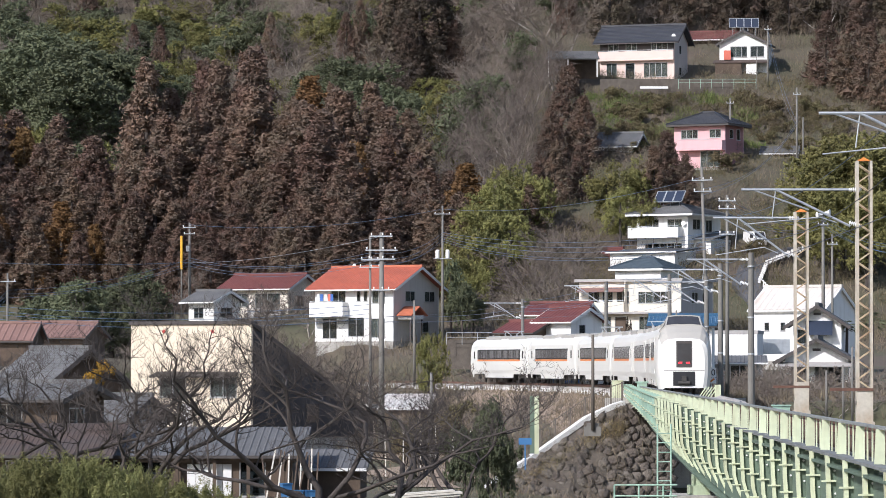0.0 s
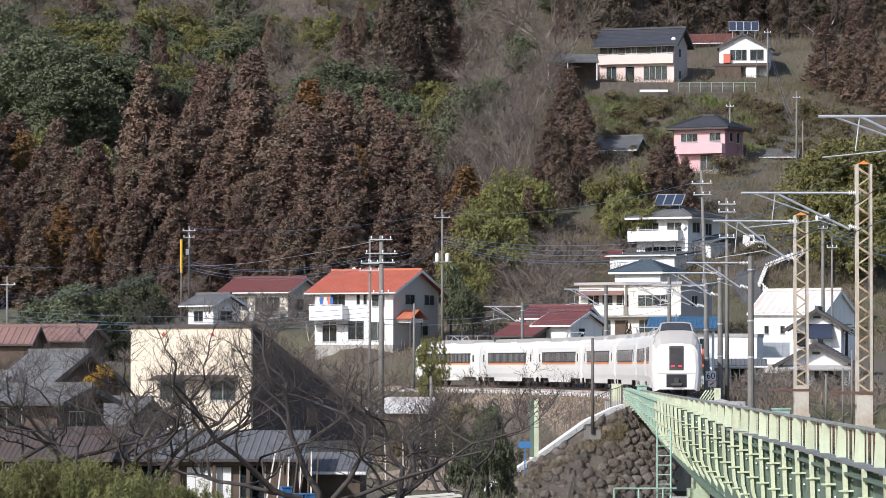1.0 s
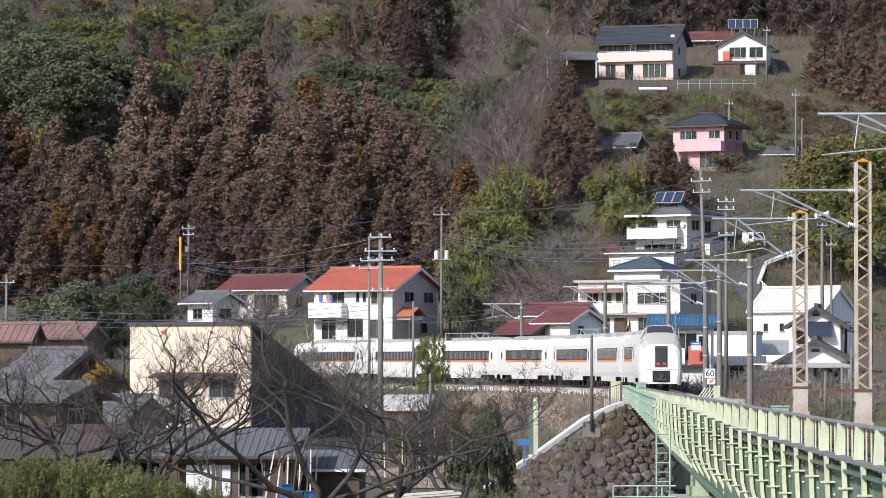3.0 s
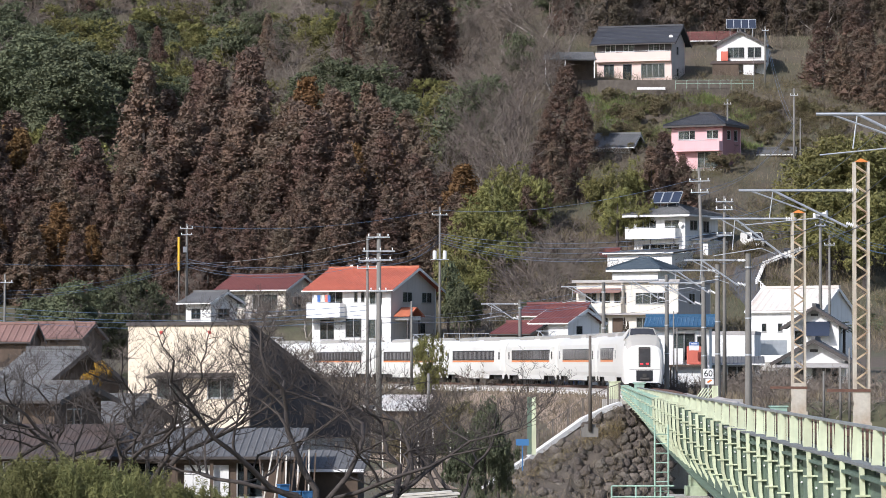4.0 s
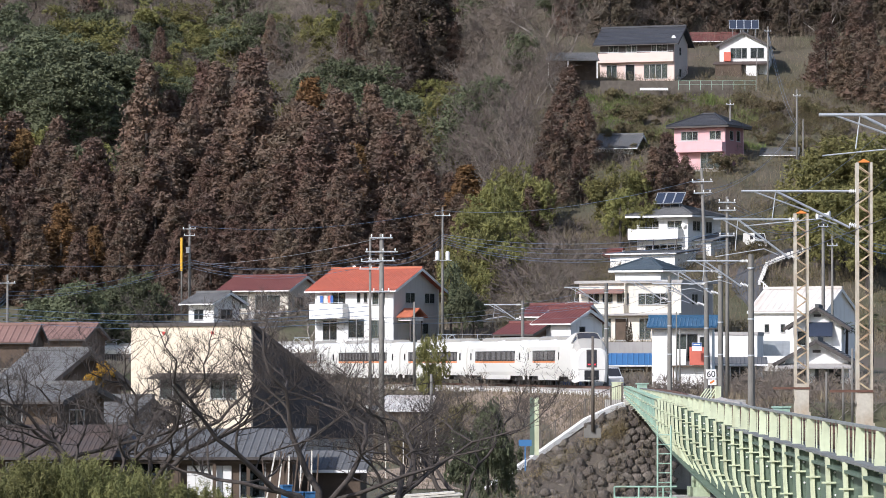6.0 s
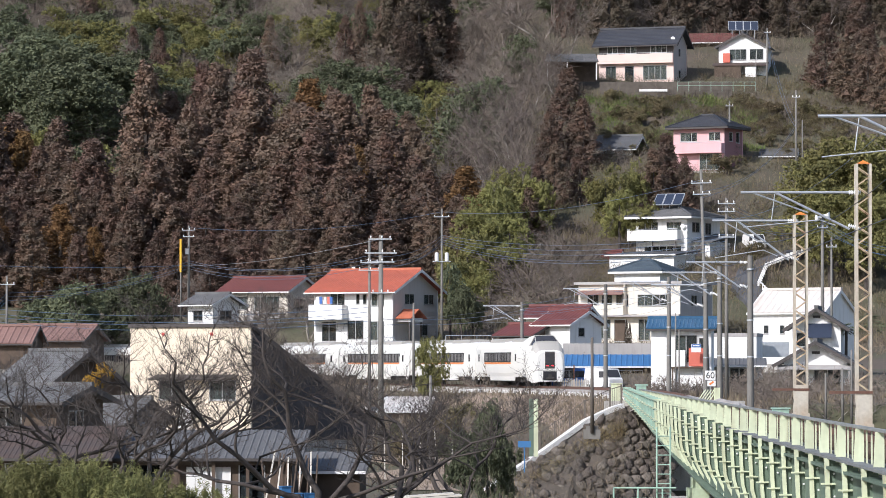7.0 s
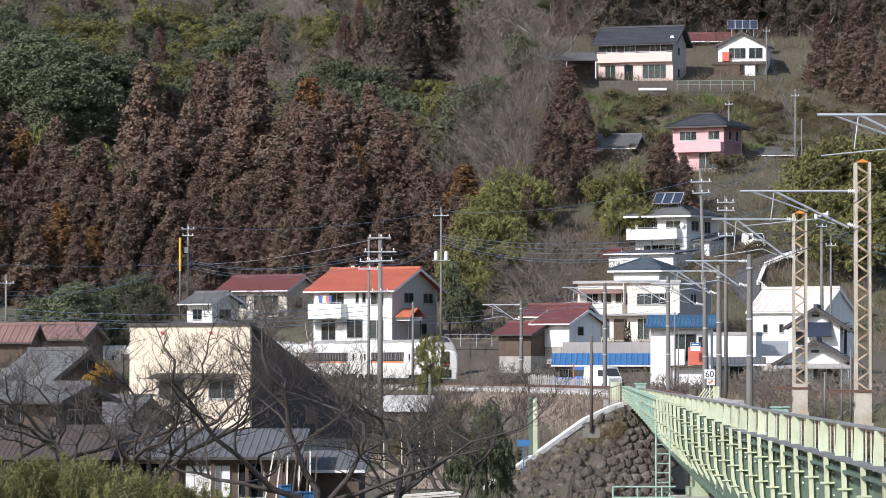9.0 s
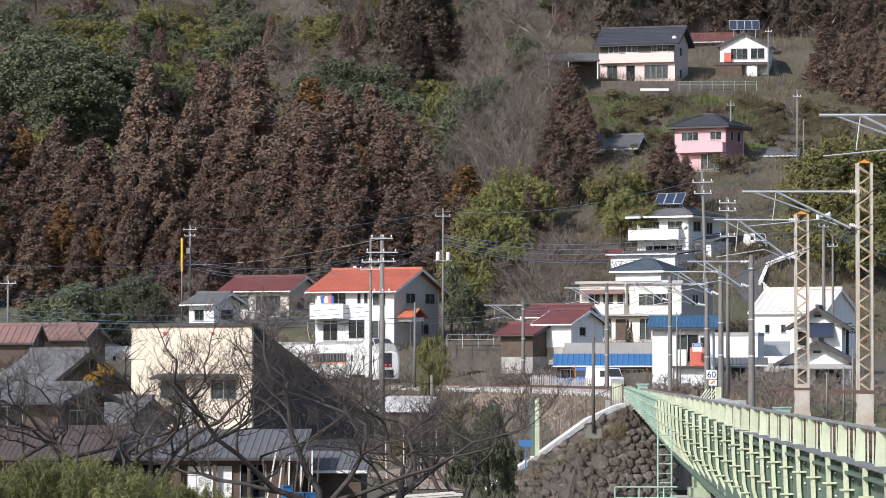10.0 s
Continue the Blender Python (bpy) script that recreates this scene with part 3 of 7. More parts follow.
def build_bridge():
    br = thing("railway_bridge", pose(12.4, 206, 0), "pale green painted steel railway girder bridge", "bridge")

    def put(name, mesh, material, label="", parent=br):
        mesh.v = [(x - 12.4, y - 206, z) for x, y, z in mesh.v]
        return part(name, mesh, material, parent, label)
    ys = list(np.arange(20, 217, 3.0)) + [217.0]
    for aside, nm in ((-2.0, "girder"), (2.0, "girder")):
        g = Mesh()
        for a, b in zip(ys, ys[1:]):
            g.beam((BX(a, aside), a, -0.57), (BX(b, aside), b, -0.57), 0.45, 0.06)
            g.slab((BX(a, aside) - 0.02, a, -0.6), (BX(b, aside) - 0.02, b, -0.6), (BX(b, aside) - 0.02, b, outer_low(b) + 0.1), (BX(a, aside) - 0.02, a, outer_low(a) + 0.1), 0.04)
            g.beam((BX(a, aside), a, outer_low(a)), (BX(b, aside), b, outer_low(b)), 0.45, 0.07)
        # the girder's dark green stands in for the shade behind the ribs
        put(nm, g, "green_dark", "green plate girder with shade put into its dark colour")
    # floor plate, sleepers
    g = Mesh()
    for a, b in zip(ys, ys[1:]):
        g.slab((BX(a, -1.9), a, -0.5), (BX(a, 2.3), a, -0.5), (BX(b, 2.3), b, -0.5), (BX(b, -1.9), b, -0.5), 0.05)
    put("deck_plate", g, "plank", "dark steel deck")
    tie = Mesh().box(-1.2, -0.1, -0.12, 1.2, 0.1, 0.12).data("bridge_sleeper")
    for y in np.arange(70, 216, 0.9):
        part("bridge_sleeper", tie, "timber", br, m=pose(BX(y, 0) - 12.4, y - 206, -0.3))
    # left walkway: parapet panels between posts
    y = 21.0
    while y < 214:
        nxt = min(y + 4.4, 214.5)
        x0, x1 = BX(y, -1.9), BX(nxt, -1.9)
        post = Mesh().slab((x0 - 0.19, y, -0.44), (x0 + 0.03, y, -0.44), (x0 + 0.03, y, 0.36), (x0 - 0.15, y, 0.36), 0.03)
        put("parapet_post", post, "green_pale")
        panel = Mesh()
        panel.slab((x0, y, -0.38), (x1, nxt, -0.38), (x1, nxt, -0.48), (x0, y, -0.48), 0.02)
        for k in (1, 2, 3):
            qx, qy = x0 + (x1 - x0) * k / 4, y + (nxt - y) * k / 4
            panel.box(qx - 0.03, qy - 0.03, -0.4, qx, qy + 0.03, 0.37)
        put("parapet_panel", panel, "green_pale")
        put("hand_rail", Mesh().beam((x0 - 0.02, y, 0.385), (x1 - 0.02, nxt, 0.385), 0.16, 0.05), "walk_grey", "grey capped top rail")
        y = nxt
    # walkway plate on the outer brackets
    g = Mesh()
    for a, b in zip(ys, ys[1:]):
        g.slab((BX(a, -2.2), a, -0.32), (BX(a, -1.92), a, -0.32), (BX(b, -1.92), b, -0.32), (BX(b, -2.2), b, -0.32), 0.06)
    put("walkway", g, "plank", "grey steel walkway")
    # outer ribs with flanges, rods between them
    y, ribs = 22.0, []
    while y < 217:
        ribs.append(y)
        y += 4.4 if y < 150 else 3.1
    knob = Mesh().tube([(0, 0, 0), (0, -0.05, 0)], [0.03, 0.02], 7).data("bolt")
    for y in ribs:
        x, zt, zl = BX(y, side_at(y)), outer_top(y), outer_low(y)
        far = y > 178
        fs = (0.0, 0.35, 0.6, 0.75, 0.88, 1.0)
        web, outer, inner = Mesh(), Mesh(), Mesh()
        spine = [(x + inward(f), zt + (zl - zt) * f) for f in fs]
        for (xa, za), (xb, zb) in zip(spine, spine[1:]):
            web.slab((xa, y, za), (xa + 0.3, y, za), (xb + 0.3, y, zb), (xb, y, zb), 0.025)
            for bar, at, w in ((outer, -0.01, 0.05), (inner, 0.33, 0.055)):
                vs = [(q + at + sx * w, y - 0.02 + sy * 0.07, r) for q, r in ((xa, za), (xb, zb)) for sx, sy in ((-1, -1), (1, -1), (1, 1), (-1, 1))]
                bar.add(vs, [(0, 1, 2, 3), (7, 6, 5, 4), (0, 4, 5, 1), (1, 5, 6, 2), (2, 6, 7, 3), (3, 7, 4, 0)])
        # near ribs: dark webs and pale flanges put shade and sunlight into the colours
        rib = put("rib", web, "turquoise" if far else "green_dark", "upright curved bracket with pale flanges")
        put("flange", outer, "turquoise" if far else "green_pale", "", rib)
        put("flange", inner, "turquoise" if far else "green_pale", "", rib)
        if not far:
            put("cap_plate", Mesh().box(x - 0.04, y - 0.06, zt - 0.04, x + 0.5, y + 0.06, zt), "green_pale", "", rib)
        if y < 170:
            for f in (0.12, 0.3):
                part("bolt", knob, "porcelain", rib, m=pose(x + inward(f) + 0.14 - 12.4, y - 206 - 0.03, zt + (zl - zt) * f))
    for f in (0.02, 0.2, 0.45, 0.7, 0.96):
        g = Mesh().tube([(BX(v, side_at(v) - 0.05) + inward(f), v, outer_top(v) + (outer_low(v) - outer_top(v)) * f) for v in ribs if v > 172], 0.028, 6)
        put("rod", g, "green")
    stub = Mesh().box(-0.16, -0.03, -0.02, 0.3, 0.03, 0.02).data("bracket_stub")
    for y in ribs:
        for f in (0.2, 0.45, 0.7):
            part("bracket_stub", stub, "green_pale", br, m=pose(BX(y, side_at(y)) + inward(f) - 12.4, y - 206 - 0.1, outer_top(y) + (outer_low(y) - outer_top(y)) * f))
    # lower lattice between the two girders, seen between the ribs
    g = Mesh()
    for i, (a, b) in enumerate(zip(ribs, ribs[1:])):
        for s in (0, 1):
            z0, z1 = (outer_low(a) + 0.2, -0.7) if s else (-0.7, outer_low(b) + 0.2)
            g.beam((BX(a, -2.0 + 0.02), a, z0), (BX(b, -1.95), b, z1), 0.08, 0.08)
        g.beam((BX(a, -2.0), a, outer_low(a) + 0.15), (BX(b, 2.0), b, outer_low(b) + 0.15), 0.1, 0.1)
    put("bracing", g, "green_pale")
    # pier with bearing, ladder and inspection platform
    pier = thing("bridge_pier", pose(BX(150, 0), 150, -14), "weathered concrete bridge pier", "bridge pier")
    g = Mesh().box(-2.6, -1.3, 0, 2.6, 1.3, 10.3).box(-3.0, -1.6, 10.3, 3.0, 1.6, 10.75)
    part("shaft", g, "concrete", pier)
    for a in (-2.0, 2.0):
        part("bearing", Mesh().box(a - 0.4, -0.5, 10.75, a + 0.4, 0.5, 11.1).box(a - 0.25, -0.35, 11.1, a + 0.25, 0.35, 11.5), "green", pier, "green steel bearing")
    g = Mesh()
    for a in (-3.6, -3.1):
        g.tube([(a, -1.4, 9.0), (a, -1.4, 13.4)], 0.035, 6)
    for z in np.arange(9.2, 13.3, 0.35):
        g.tube([(-3.6, -1.4, z), (-3.1, -1.4, z)], 0.02, 5)
    part("ladder", g, "turquoise", pier, "pale green access ladder")
    g = Mesh()
    for z in (10.75, 11.15):
        g.tube([(-5.2, -1.6, z), (-2.9, -1.6, z)], 0.035, 6)
    for a in (-5.2, -4.3, -3.4):
        g.tube([(a, -1.6, 9.9), (a, -1.6, 11.15)], 0.035, 6)
    g.box(-5.3, -1.65, 9.8, -2.6, -0.7, 9.88)
    part("platform", g, "turquoise", pier, "railed inspection platform")


build_bridge()
solid("bridge_seat", Mesh().box(8.6, 213.6, -12, 16.5, 217.5, -0.75).box(8.8, 216.2, -0.75, 16.3, 217.5, -0.25), "concrete", "stained concrete bridge seat", "abutment", kind="structure")


def build_abutment():
    ab = thing("abutment", pose(10, 212, -0.5), "dark stone retaining wall with pale concrete coping", "retaining wall", kind="structure")
    # coping runs from the bridge seat down to the lower path
    top = [Vector((x - 10, y - 212, z + 0.5)) for x, y, z in ((12.13, 214, -0.12), (9.60, 213, -0.53), (8.99, 212.7, -0.71), (7.62, 212, -1.33), (5.20, 210.5, -2.99), (2.82, 209, -4.48), (1.05, 208, -5.85))]
    foot = [Vector((p.x - 0.2, p.y - 5.5, -10.0)) for i, p in enumerate(top)]
    g = Mesh()
    for i in range(len(top) - 1):
        g.slab(top[i], top[i + 1], foot[i + 1], foot[i], 0.3)
    part("backing", g, "mortar", ab, "dark earthy mortar")
    cap = Mesh()
    for a, b in zip(top[1:], top[2:]):
        cap.beam(a + Vector((0, 0, 0.05)), b + Vector((0, 0, 0.05)), 0.35, 0.26)
    part("coping", cap, "trim_white", ab, "pale concrete coping")
    rnd = random.Random(5)
    stones = []
    for k in range(4):
        bm = bmesh.new()
        bmesh.ops.create_icosphere(bm, subdivisions=1, radius=0.5)
        for v in bm.verts:
            v.co = Vector((v.co.x * 1.1, v.co.y * 0.4, v.co.z * 0.95)) * (0.75 + 0.5 * rnd.random())
        for f in bm.faces:
            f.smooth = True
        me = bpy.data.meshes.new("stone")
        bm.to_mesh(me)
        bm.free()
        stones.append(me)
    for i in range(len(top) - 1):
        run = (top[i + 1] - top[i]).length
        n = max(1, int(abs(top[i + 1].x - top[i].x) / 0.5))
        for u in range(n):
            for w in range(19):
                if rnd.random() < 0.1:
                    continue
                f, d = (u + 0.5 * (w % 2) + rnd.uniform(-0.2, 0.2)) / n, (w + 0.6 + rnd.uniform(-0.2, 0.2)) * 0.46
                a, b = top[i].lerp(top[i + 1], f), foot[i].lerp(foot[i + 1], f)
                fall = (b - a).normalized()
                p = a + fall * d
                if p.z < -9.4:
                    continue
                nrm = fall.cross(top[i + 1] - top[i]).normalized()
                part("stone", stones[rnd.randrange(4)], "stone", ab, m=Matrix.LocRotScale(p + (nrm if nrm.y < 0 else -nrm) * 0.03, Euler((-0.55, rnd.uniform(-0.6, 0.6), rnd.uniform(-0.15, 0.15))), Vector((1, 1, 1)) * rnd.uniform(0.6, 0.85)))
    # dry creepers hanging over the stones
    rng = np.random.default_rng(12)
    cs = []
    for k in range(3600):
        i = rng.integers(0, len(top) - 1)
        f = rng.random()
        a, b = top[i].lerp(top[i + 1], f), foot[i].lerp(foot[i + 1], f)
        cs.append((tuple(a.lerp(b, rng.random() ** 1.3 * 0.95) + Vector((10, 211.75, -0.42))), tuple((b - a).normalized())))
    vs, fs = [], []
    for c, fall in cs:
        d = np.array(fall) * rng.uniform(0.1, 0.9) + rng.normal(size=3) * np.array((0.3, 0.1, 0.22))
        w = rng.normal(size=3) * 0.005
        k = len(vs)
        mid = np.array(c) + d * 0.5 + rng.normal(size=3) * 0.07
        vs += [tuple(np.array(c) - w), tuple(np.array(c) + w), tuple(mid + w * 0.8), tuple(mid - w * 0.8), tuple(np.array(c) + d)]
        fs += [(k, k + 1, k + 2, k + 3), (k + 3, k + 2, k + 4)]
    creeper = Mesh()
    creeper.v, creeper.f = vs, fs
    solid("dry_creeper", creeper, "brush", "dry brown creepers over the stone wall", "creeper", kind="stuff")
    # strip of dry grass under the coping
    cs = []
    for k in range(420):
        i = rng.integers(1, len(top) - 1)
        f = rng.random()
        a, b = top[i].lerp(top[i + 1], f), foot[i].lerp(foot[i + 1], f)
        cs.append(tuple(a.lerp(b, 0.09 + 0.07 * rng.random()) + Vector((10, 211.8, -0.5))))
    solid("bank_tussocks", tri_leaves(cs, rng, 8, 0.25, 0.26, 0.016, 0.8), "tussock", "strip of dry tan grass under the coping", "grass", kind="stuff")
    # brown railing above the coping
    rail = thing("path_railing", pose(10, 212, -0.5), "rusty brown steel railing along the coping", "railing")
    pts = []
    for a, b in zip(top[1:], top[2:]):
        n = max(1, round((b - a).length / 1.3))
        pts += [a.lerp(b, k / n) + Vector((-0.05, 0.5, 0)) for k in range(n)]
    for p in pts:
        part("post", Mesh().box(-0.05, -0.05, 0, 0.05, 0.05, 1.18), "pole_dark", rail, m=Matrix.Translation(p))
    for a, b in zip(pts, pts[1:]):
        grid = Mesh()
        n = max(2, int((b - a).length / 0.13))
        for k in range(1, n):
            q = a.lerp(b, k / n)
            grid.box(q.x - 0.009, q.y - 0.009, q.z + 0.1, q.x + 0.009, q.y + 0.009, q.z + 1.08)
        part("mesh_panel", grid, "pole_dark", rail, "thin upright wires of the railing")
    for h in (0.1, 1.1):
        part("bar", Mesh().tube([p + Vector((0, 0, h)) for p in pts], 0.025, 5), "pole_dark", rail)


# ---- masts, poles and wires ----
def lattice_mast(x, y, z, h, w):
    t = thing("lattice_mast", pose(x, y, z), "rusty lattice steel mast for the overhead line", "mast", "lattice masts")
    for sx in (-1, 1):
        for sy in (-1, 1):
            part("leg", Mesh().box(sx * w / 2 - 0.045, sy * w / 2 - 0.045, 0, sx * w / 2 + 0.045, sy * w / 2 + 0.045, h), "mast", t)
    n = int(h / (w * 0.8))
    for sy in (-1, 1):
        for k in range(n):
            z0, z1 = 1.2 + (h - 1.3) * k / n, 1.2 + (h - 1.3) * (k + 1) / n
            s = 1 if (k % 2) else -1
            part("brace", Mesh().beam((-s * w / 2, sy * w / 2, z0), (s * w / 2, sy * w / 2, z1), 0.05, 0.035), "rust", t)
    part("base_plate", Mesh().box(-w / 2, -w / 2 - 0.05, 0, w / 2, -w / 2 - 0.03, 1.25).box(-w / 2 - 0.1, -w / 2 - 0.1, -0.6, w / 2 + 0.1, w / 2 + 0.1, 0.02), "mast", t)
    g = Mesh().add([(-w / 2, -w / 2, h), (w / 2, -w / 2, h), (w / 2, w / 2, h), (-w / 2, w / 2, h), (0, 0, h + 0.14)], [(0, 1, 4), (1, 2, 4), (2, 3, 4), (3, 0, 4), (3, 2, 1, 0)])
    part("cap", g, "orange_paint", t, "rusty orange cap")
    return t


def insulator(parent, a, b, n=7, r=0.09):
    a, b = Vector(a), Vector(b)
    steps = [(0.0, 0.025)]
    for k in range(n):
        steps += [((k + 0.15) / n, 0.03), ((k + 0.2) / n, r), ((k + 0.7) / n, r * 0.5), ((k + 0.75) / n, 0.03)]
    steps.append((1.0, 0.025))
    g = Mesh().tube([a.lerp(b, f) for f, _ in steps], [q for _, q in steps], 10)
    part("insulator", g, "porcelain", parent, "white ribbed insulator")


def arm_set(t, zt, reach, drop):
    """Cantilever: a level tube, a slanting stay, a curved steady arm."""
    part("arm", Mesh().tube([(-0.5, 0, zt), (-reach, 0, zt)], 0.045, 8), "galv", t, "galvanised cantilever tube")
    part("stay", Mesh().tube([(-0.5, 0, zt - drop), (-reach * 0.72, 0, zt)], 0.045, 8), "galv", t, "slanting galvanised stay")
    insulator(t, (-0.08, 0, zt), (-0.55, 0, zt))
    insulator(t, (-0.08, 0, zt - drop), (-0.55, 0, zt - drop + 0.15))
    part("steady_arm", Mesh().tube([(-1.0, 0, zt - drop * 0.9), (-1.6, 0, zt - drop * 0.75), (-reach + 0.1, 0, zt - drop * 0.95)], 0.022, 6), "galv", t)
    part("dropper", Mesh().tube([(-reach * 0.72, 0, zt), (-reach * 0.75, 0, zt - drop * 0.8)], 0.02, 5).tube([(-reach + 0.4, 0, zt), (-reach * 0.45, 0, zt - drop * 0.55)], 0.03, 5), "galv", t)


m1 = lattice_mast(15.53, 174, -0.43, 8.6, 0.52)
arm_set(m1, 8.35, 3.8, 1.7)
m2 = lattice_mast(15.52, 148, -0.53, 9.6, 0.5)
arm_set(m2, 8.55, 4.5, 1.35)
m3 = lattice_mast(14.6, 112, -0.5, 10.2, 0.5)
arm_set(m3, 9.1, 4.1, 1.2)


def line_pole(xx, y, z, h, r=0.15, arms=True):
    t = thing("concrete_pole", pose(xx, y, z), "grey concrete overhead line pole", "pole", "overhead line poles")
    part("shaft", Mesh().tube([(0, 0, -0.6), (0, 0, h)], [r * 1.15, r * 0.85], 12), "pole", t)
    for q in (0.3, 0.55, 0.9):
        part("band", Mesh().tube([(0, 0, h * q), (0, 0, h * q + 0.08)], r * 1.12, 12), "galv", t, "steel band")
    if arms:
        arm_set(t, h - 0.35, 3.3, 1.3)
    return t


line_pole(15.82, 206, -0.17, 7.46, 0.16)
line_pole(15.98, 231, -0.04, 7.39, 0.15)
line_pole(16.03, 244, 0.04, 6.85, 0.15)
line_pole(15.55, 275, -0.01, 7.72, 0.15)
line_pole(12.82, 314, -0.02, 8.02, 0.16)
line_pole(6.86, 342, -0.13, 7.20, 0.15)


def lamp_pole(x, y, z, h, r, material, label):
    return solid("slim_pole", Mesh().tube([(0, 0, -0.4), (0, 0, h)], [r * 1.1, r * 0.8], 10), material, label, "pole", m=pose(x, y, z), smooth=True)


pp = lamp_pole(7.72, 206, -1.39, 4.48, 0.09, "pole_dark", "dark brown steel pole in a concrete footing")
solid("pole_footing", Mesh().box(-0.42, -0.35, -0.6, 0.42, 0.35, -0.12).box(-0.3, -0.25, -0.12, 0.3, 0.25, 0.06), "pole", "weathered concrete pole footing", "footing", m=pose(7.72, 206.4, -1.50))


def cable(a, b, sag, r, material="wire", n=14):
    a, b = Vector(a), Vector(b)
    return [a.lerp(b, k / n) - Vector((0, 0, sag * 4 * (k / n) * (1 - k / n))) for k in range(n + 1)]


def wire(a, b, sag=0.3, r=0.012, material="wire", label="thin overhead wire", name="overhead_wire"):
    return solid(name, Mesh().tube(cable(a, b, sag, r), r, 4, cap=False), material, label, "wire", "overhead wires")


def catenary():
    stops = [(-110, 5.2), (-58, 5.2), (-32, 5.2), (0, 5.2), (25, 5.2), (38, 5.2), (69, 5.2), (108, 5.3), (137, 5.3), (190, 5.4), (240, 5.4)]
    for (a, z0), (b, z1) in zip(stops, stops[1:]):
        pa, pb = on_line(a, 0, z0), on_line(b, 0, z1)
        wire(pa, pb, 0.02, 0.012, label="copper contact wire over the track", name="contact_wire")
        wire(pa + Vector((0, 0, 1.0)), pb + Vector((0, 0, 1.0)), 0.5, 0.012, label="messenger wire over the track", name="messenger_wire")


catenary()

# ---- houses ----
def wall_mesh(length, height, holes, t=0.16, gable=0.0):
    """A wall along +x, its outer face at y = 0, thickness to +y, with openings cut through."""
    g = Mesh()
    us = sorted({0.0, length, *[q for h in holes for q in (h[0], h[0] + h[2])]})
    zs = sorted({0.0, height, *[q for h in holes for q in (h[1], h[1] + h[3])]})
    for i in range(len(us) - 1):
        for j in range(len(zs) - 1):
            cu, cz = (us[i] + us[i + 1]) / 2, (zs[j] + zs[j + 1]) / 2
            if not any(h[0] < cu < h[0] + h[2] and h[1] < cz < h[1] + h[3] for h in holes):
                g.box(us[i], 0, zs[j], us[i + 1], t, zs[j + 1])
    if gable:
        g.add([(0, 0, height), (length, 0, height), (length / 2, 0, height + gable), (0, t, height), (length, t, height), (length / 2, t, height + gable)],
              [(0, 1, 2), (5, 4, 3), (0, 2, 5, 3), (1, 4, 5, 2)])
    return g.weld()


def add_window(parent, m, u, z, w, h, style="pane", frame="alu"):
    """A window in a wall whose frame of reference is m."""
    b = 0.05
    n = max(1, round(w / 0.85)) if style != "door" else 1
    cuts = [(w * k / n + (b if k == 0 else 0.03), b, w / n - (b if k == 0 else 0.03) - (b if k == n - 1 else 0.03), h - 2 * b) for k in range(n)]
    win = part("door" if style == "door" else "window", wall_mesh(w, h, cuts, t=0.12), frame, parent, m=m @ pose(u, -0.03, z))
    into = pose(-u, 0.03, -z)
    part("sill", Mesh().box(u - 0.05, -0.08, z - 0.05, u + w + 0.05, 0.02, z), frame, win, m=into)
    if style == "door":
        part("leaf", Mesh().box(u + b, 0.02, z + b, u + w - b, 0.07, z + h - b), "timber", win, "dark timber door", m=into)
        return
    for k in range(n):
        x0, x1 = u + w * k / n + 0.03, u + w * (k + 1) / n - 0.03
        part("pane", Mesh().box(x0, 0.03, z + b, x1, 0.04, z + h - b), "glass", win, m=into)
    if style in ("curtain", "half"):
        c = Mesh()
        top = u + w - 0.05 if style == "curtain" else u + w * 0.55
        q = u + 0.06
        while q < top - 0.1:
            c.box(q, 0.10 + 0.02 * (int(q * 10) % 2), z + b, min(q + 0.11, top), 0.125 + 0.02 * (int(q * 10) % 2), z + h - b)
            q += 0.115
        part("curtain", c, "curtain", win, "pale drawn curtain", m=into)


def tiled(parent, a, b, c, d, material, rib=0.3, row=0.0, t=0.12, label=""):
    """A roof slope from the eave a-b up to the ridge c-d (c above b, d above a), with raised ribs and courses."""
    a, b, c, d = (Vector(q) for q in (a, b, c, d))
    nrm = (b - a).cross(d - a).normalized()
    nrm = nrm if nrm.z > 0 else -nrm
    cols = [(0.0, 0.0)]
    n = max(2, int((b - a).length / rib)) if rib else 1
    for k in range(n):
        if rib:
            cols += [((k + 0.32) / n, 0.0), ((k + 0.5) / n, rib * 0.12), ((k + 0.68) / n, 0.0)]
    cols.append((1.0, 0.0))
    rows = []
    n = max(2, int((d - a).length / row)) if row else 1
    for k in range(n):
        rows += [(k / n, 0.045 if row else 0.0), ((k + 0.96) / n if row else 1.0, 0.0)]
    rows[-1] = (1.0, 0.0)
    g = Mesh()
    for v, hv in rows:
        p, q = a.lerp(d, v), b.lerp(c, v)
        for u, hu in cols:
            w = hv * (0.7 + 0.3 * math.sin(u * 97 + v * 53))
            g.v.append(tuple(p.lerp(q, u) + nrm * (hu + w)))
    m, r = len(cols), len(rows)
    g.f = [(j * m + i, j * m + i + 1, (j + 1) * m + i + 1, (j + 1) * m + i) for j in range(r - 1) for i in range(m - 1)]
    k = len(g.v)
    g.v += [tuple(q - nrm * t) for q in (a, b, c, d)]
    g.f += [tuple(range(m)) + (k + 1, k), tuple(range((r - 1) * m, r * m))[::-1] + (k + 3, k + 2),
            tuple(j * m for j in range(r))[::-1] + (k, k + 3), tuple(j * m + m - 1 for j in range(r)) + (k + 2, k + 1), (k + 3, k + 2, k + 1, k)]
    return part("roof", g, material, parent, label)


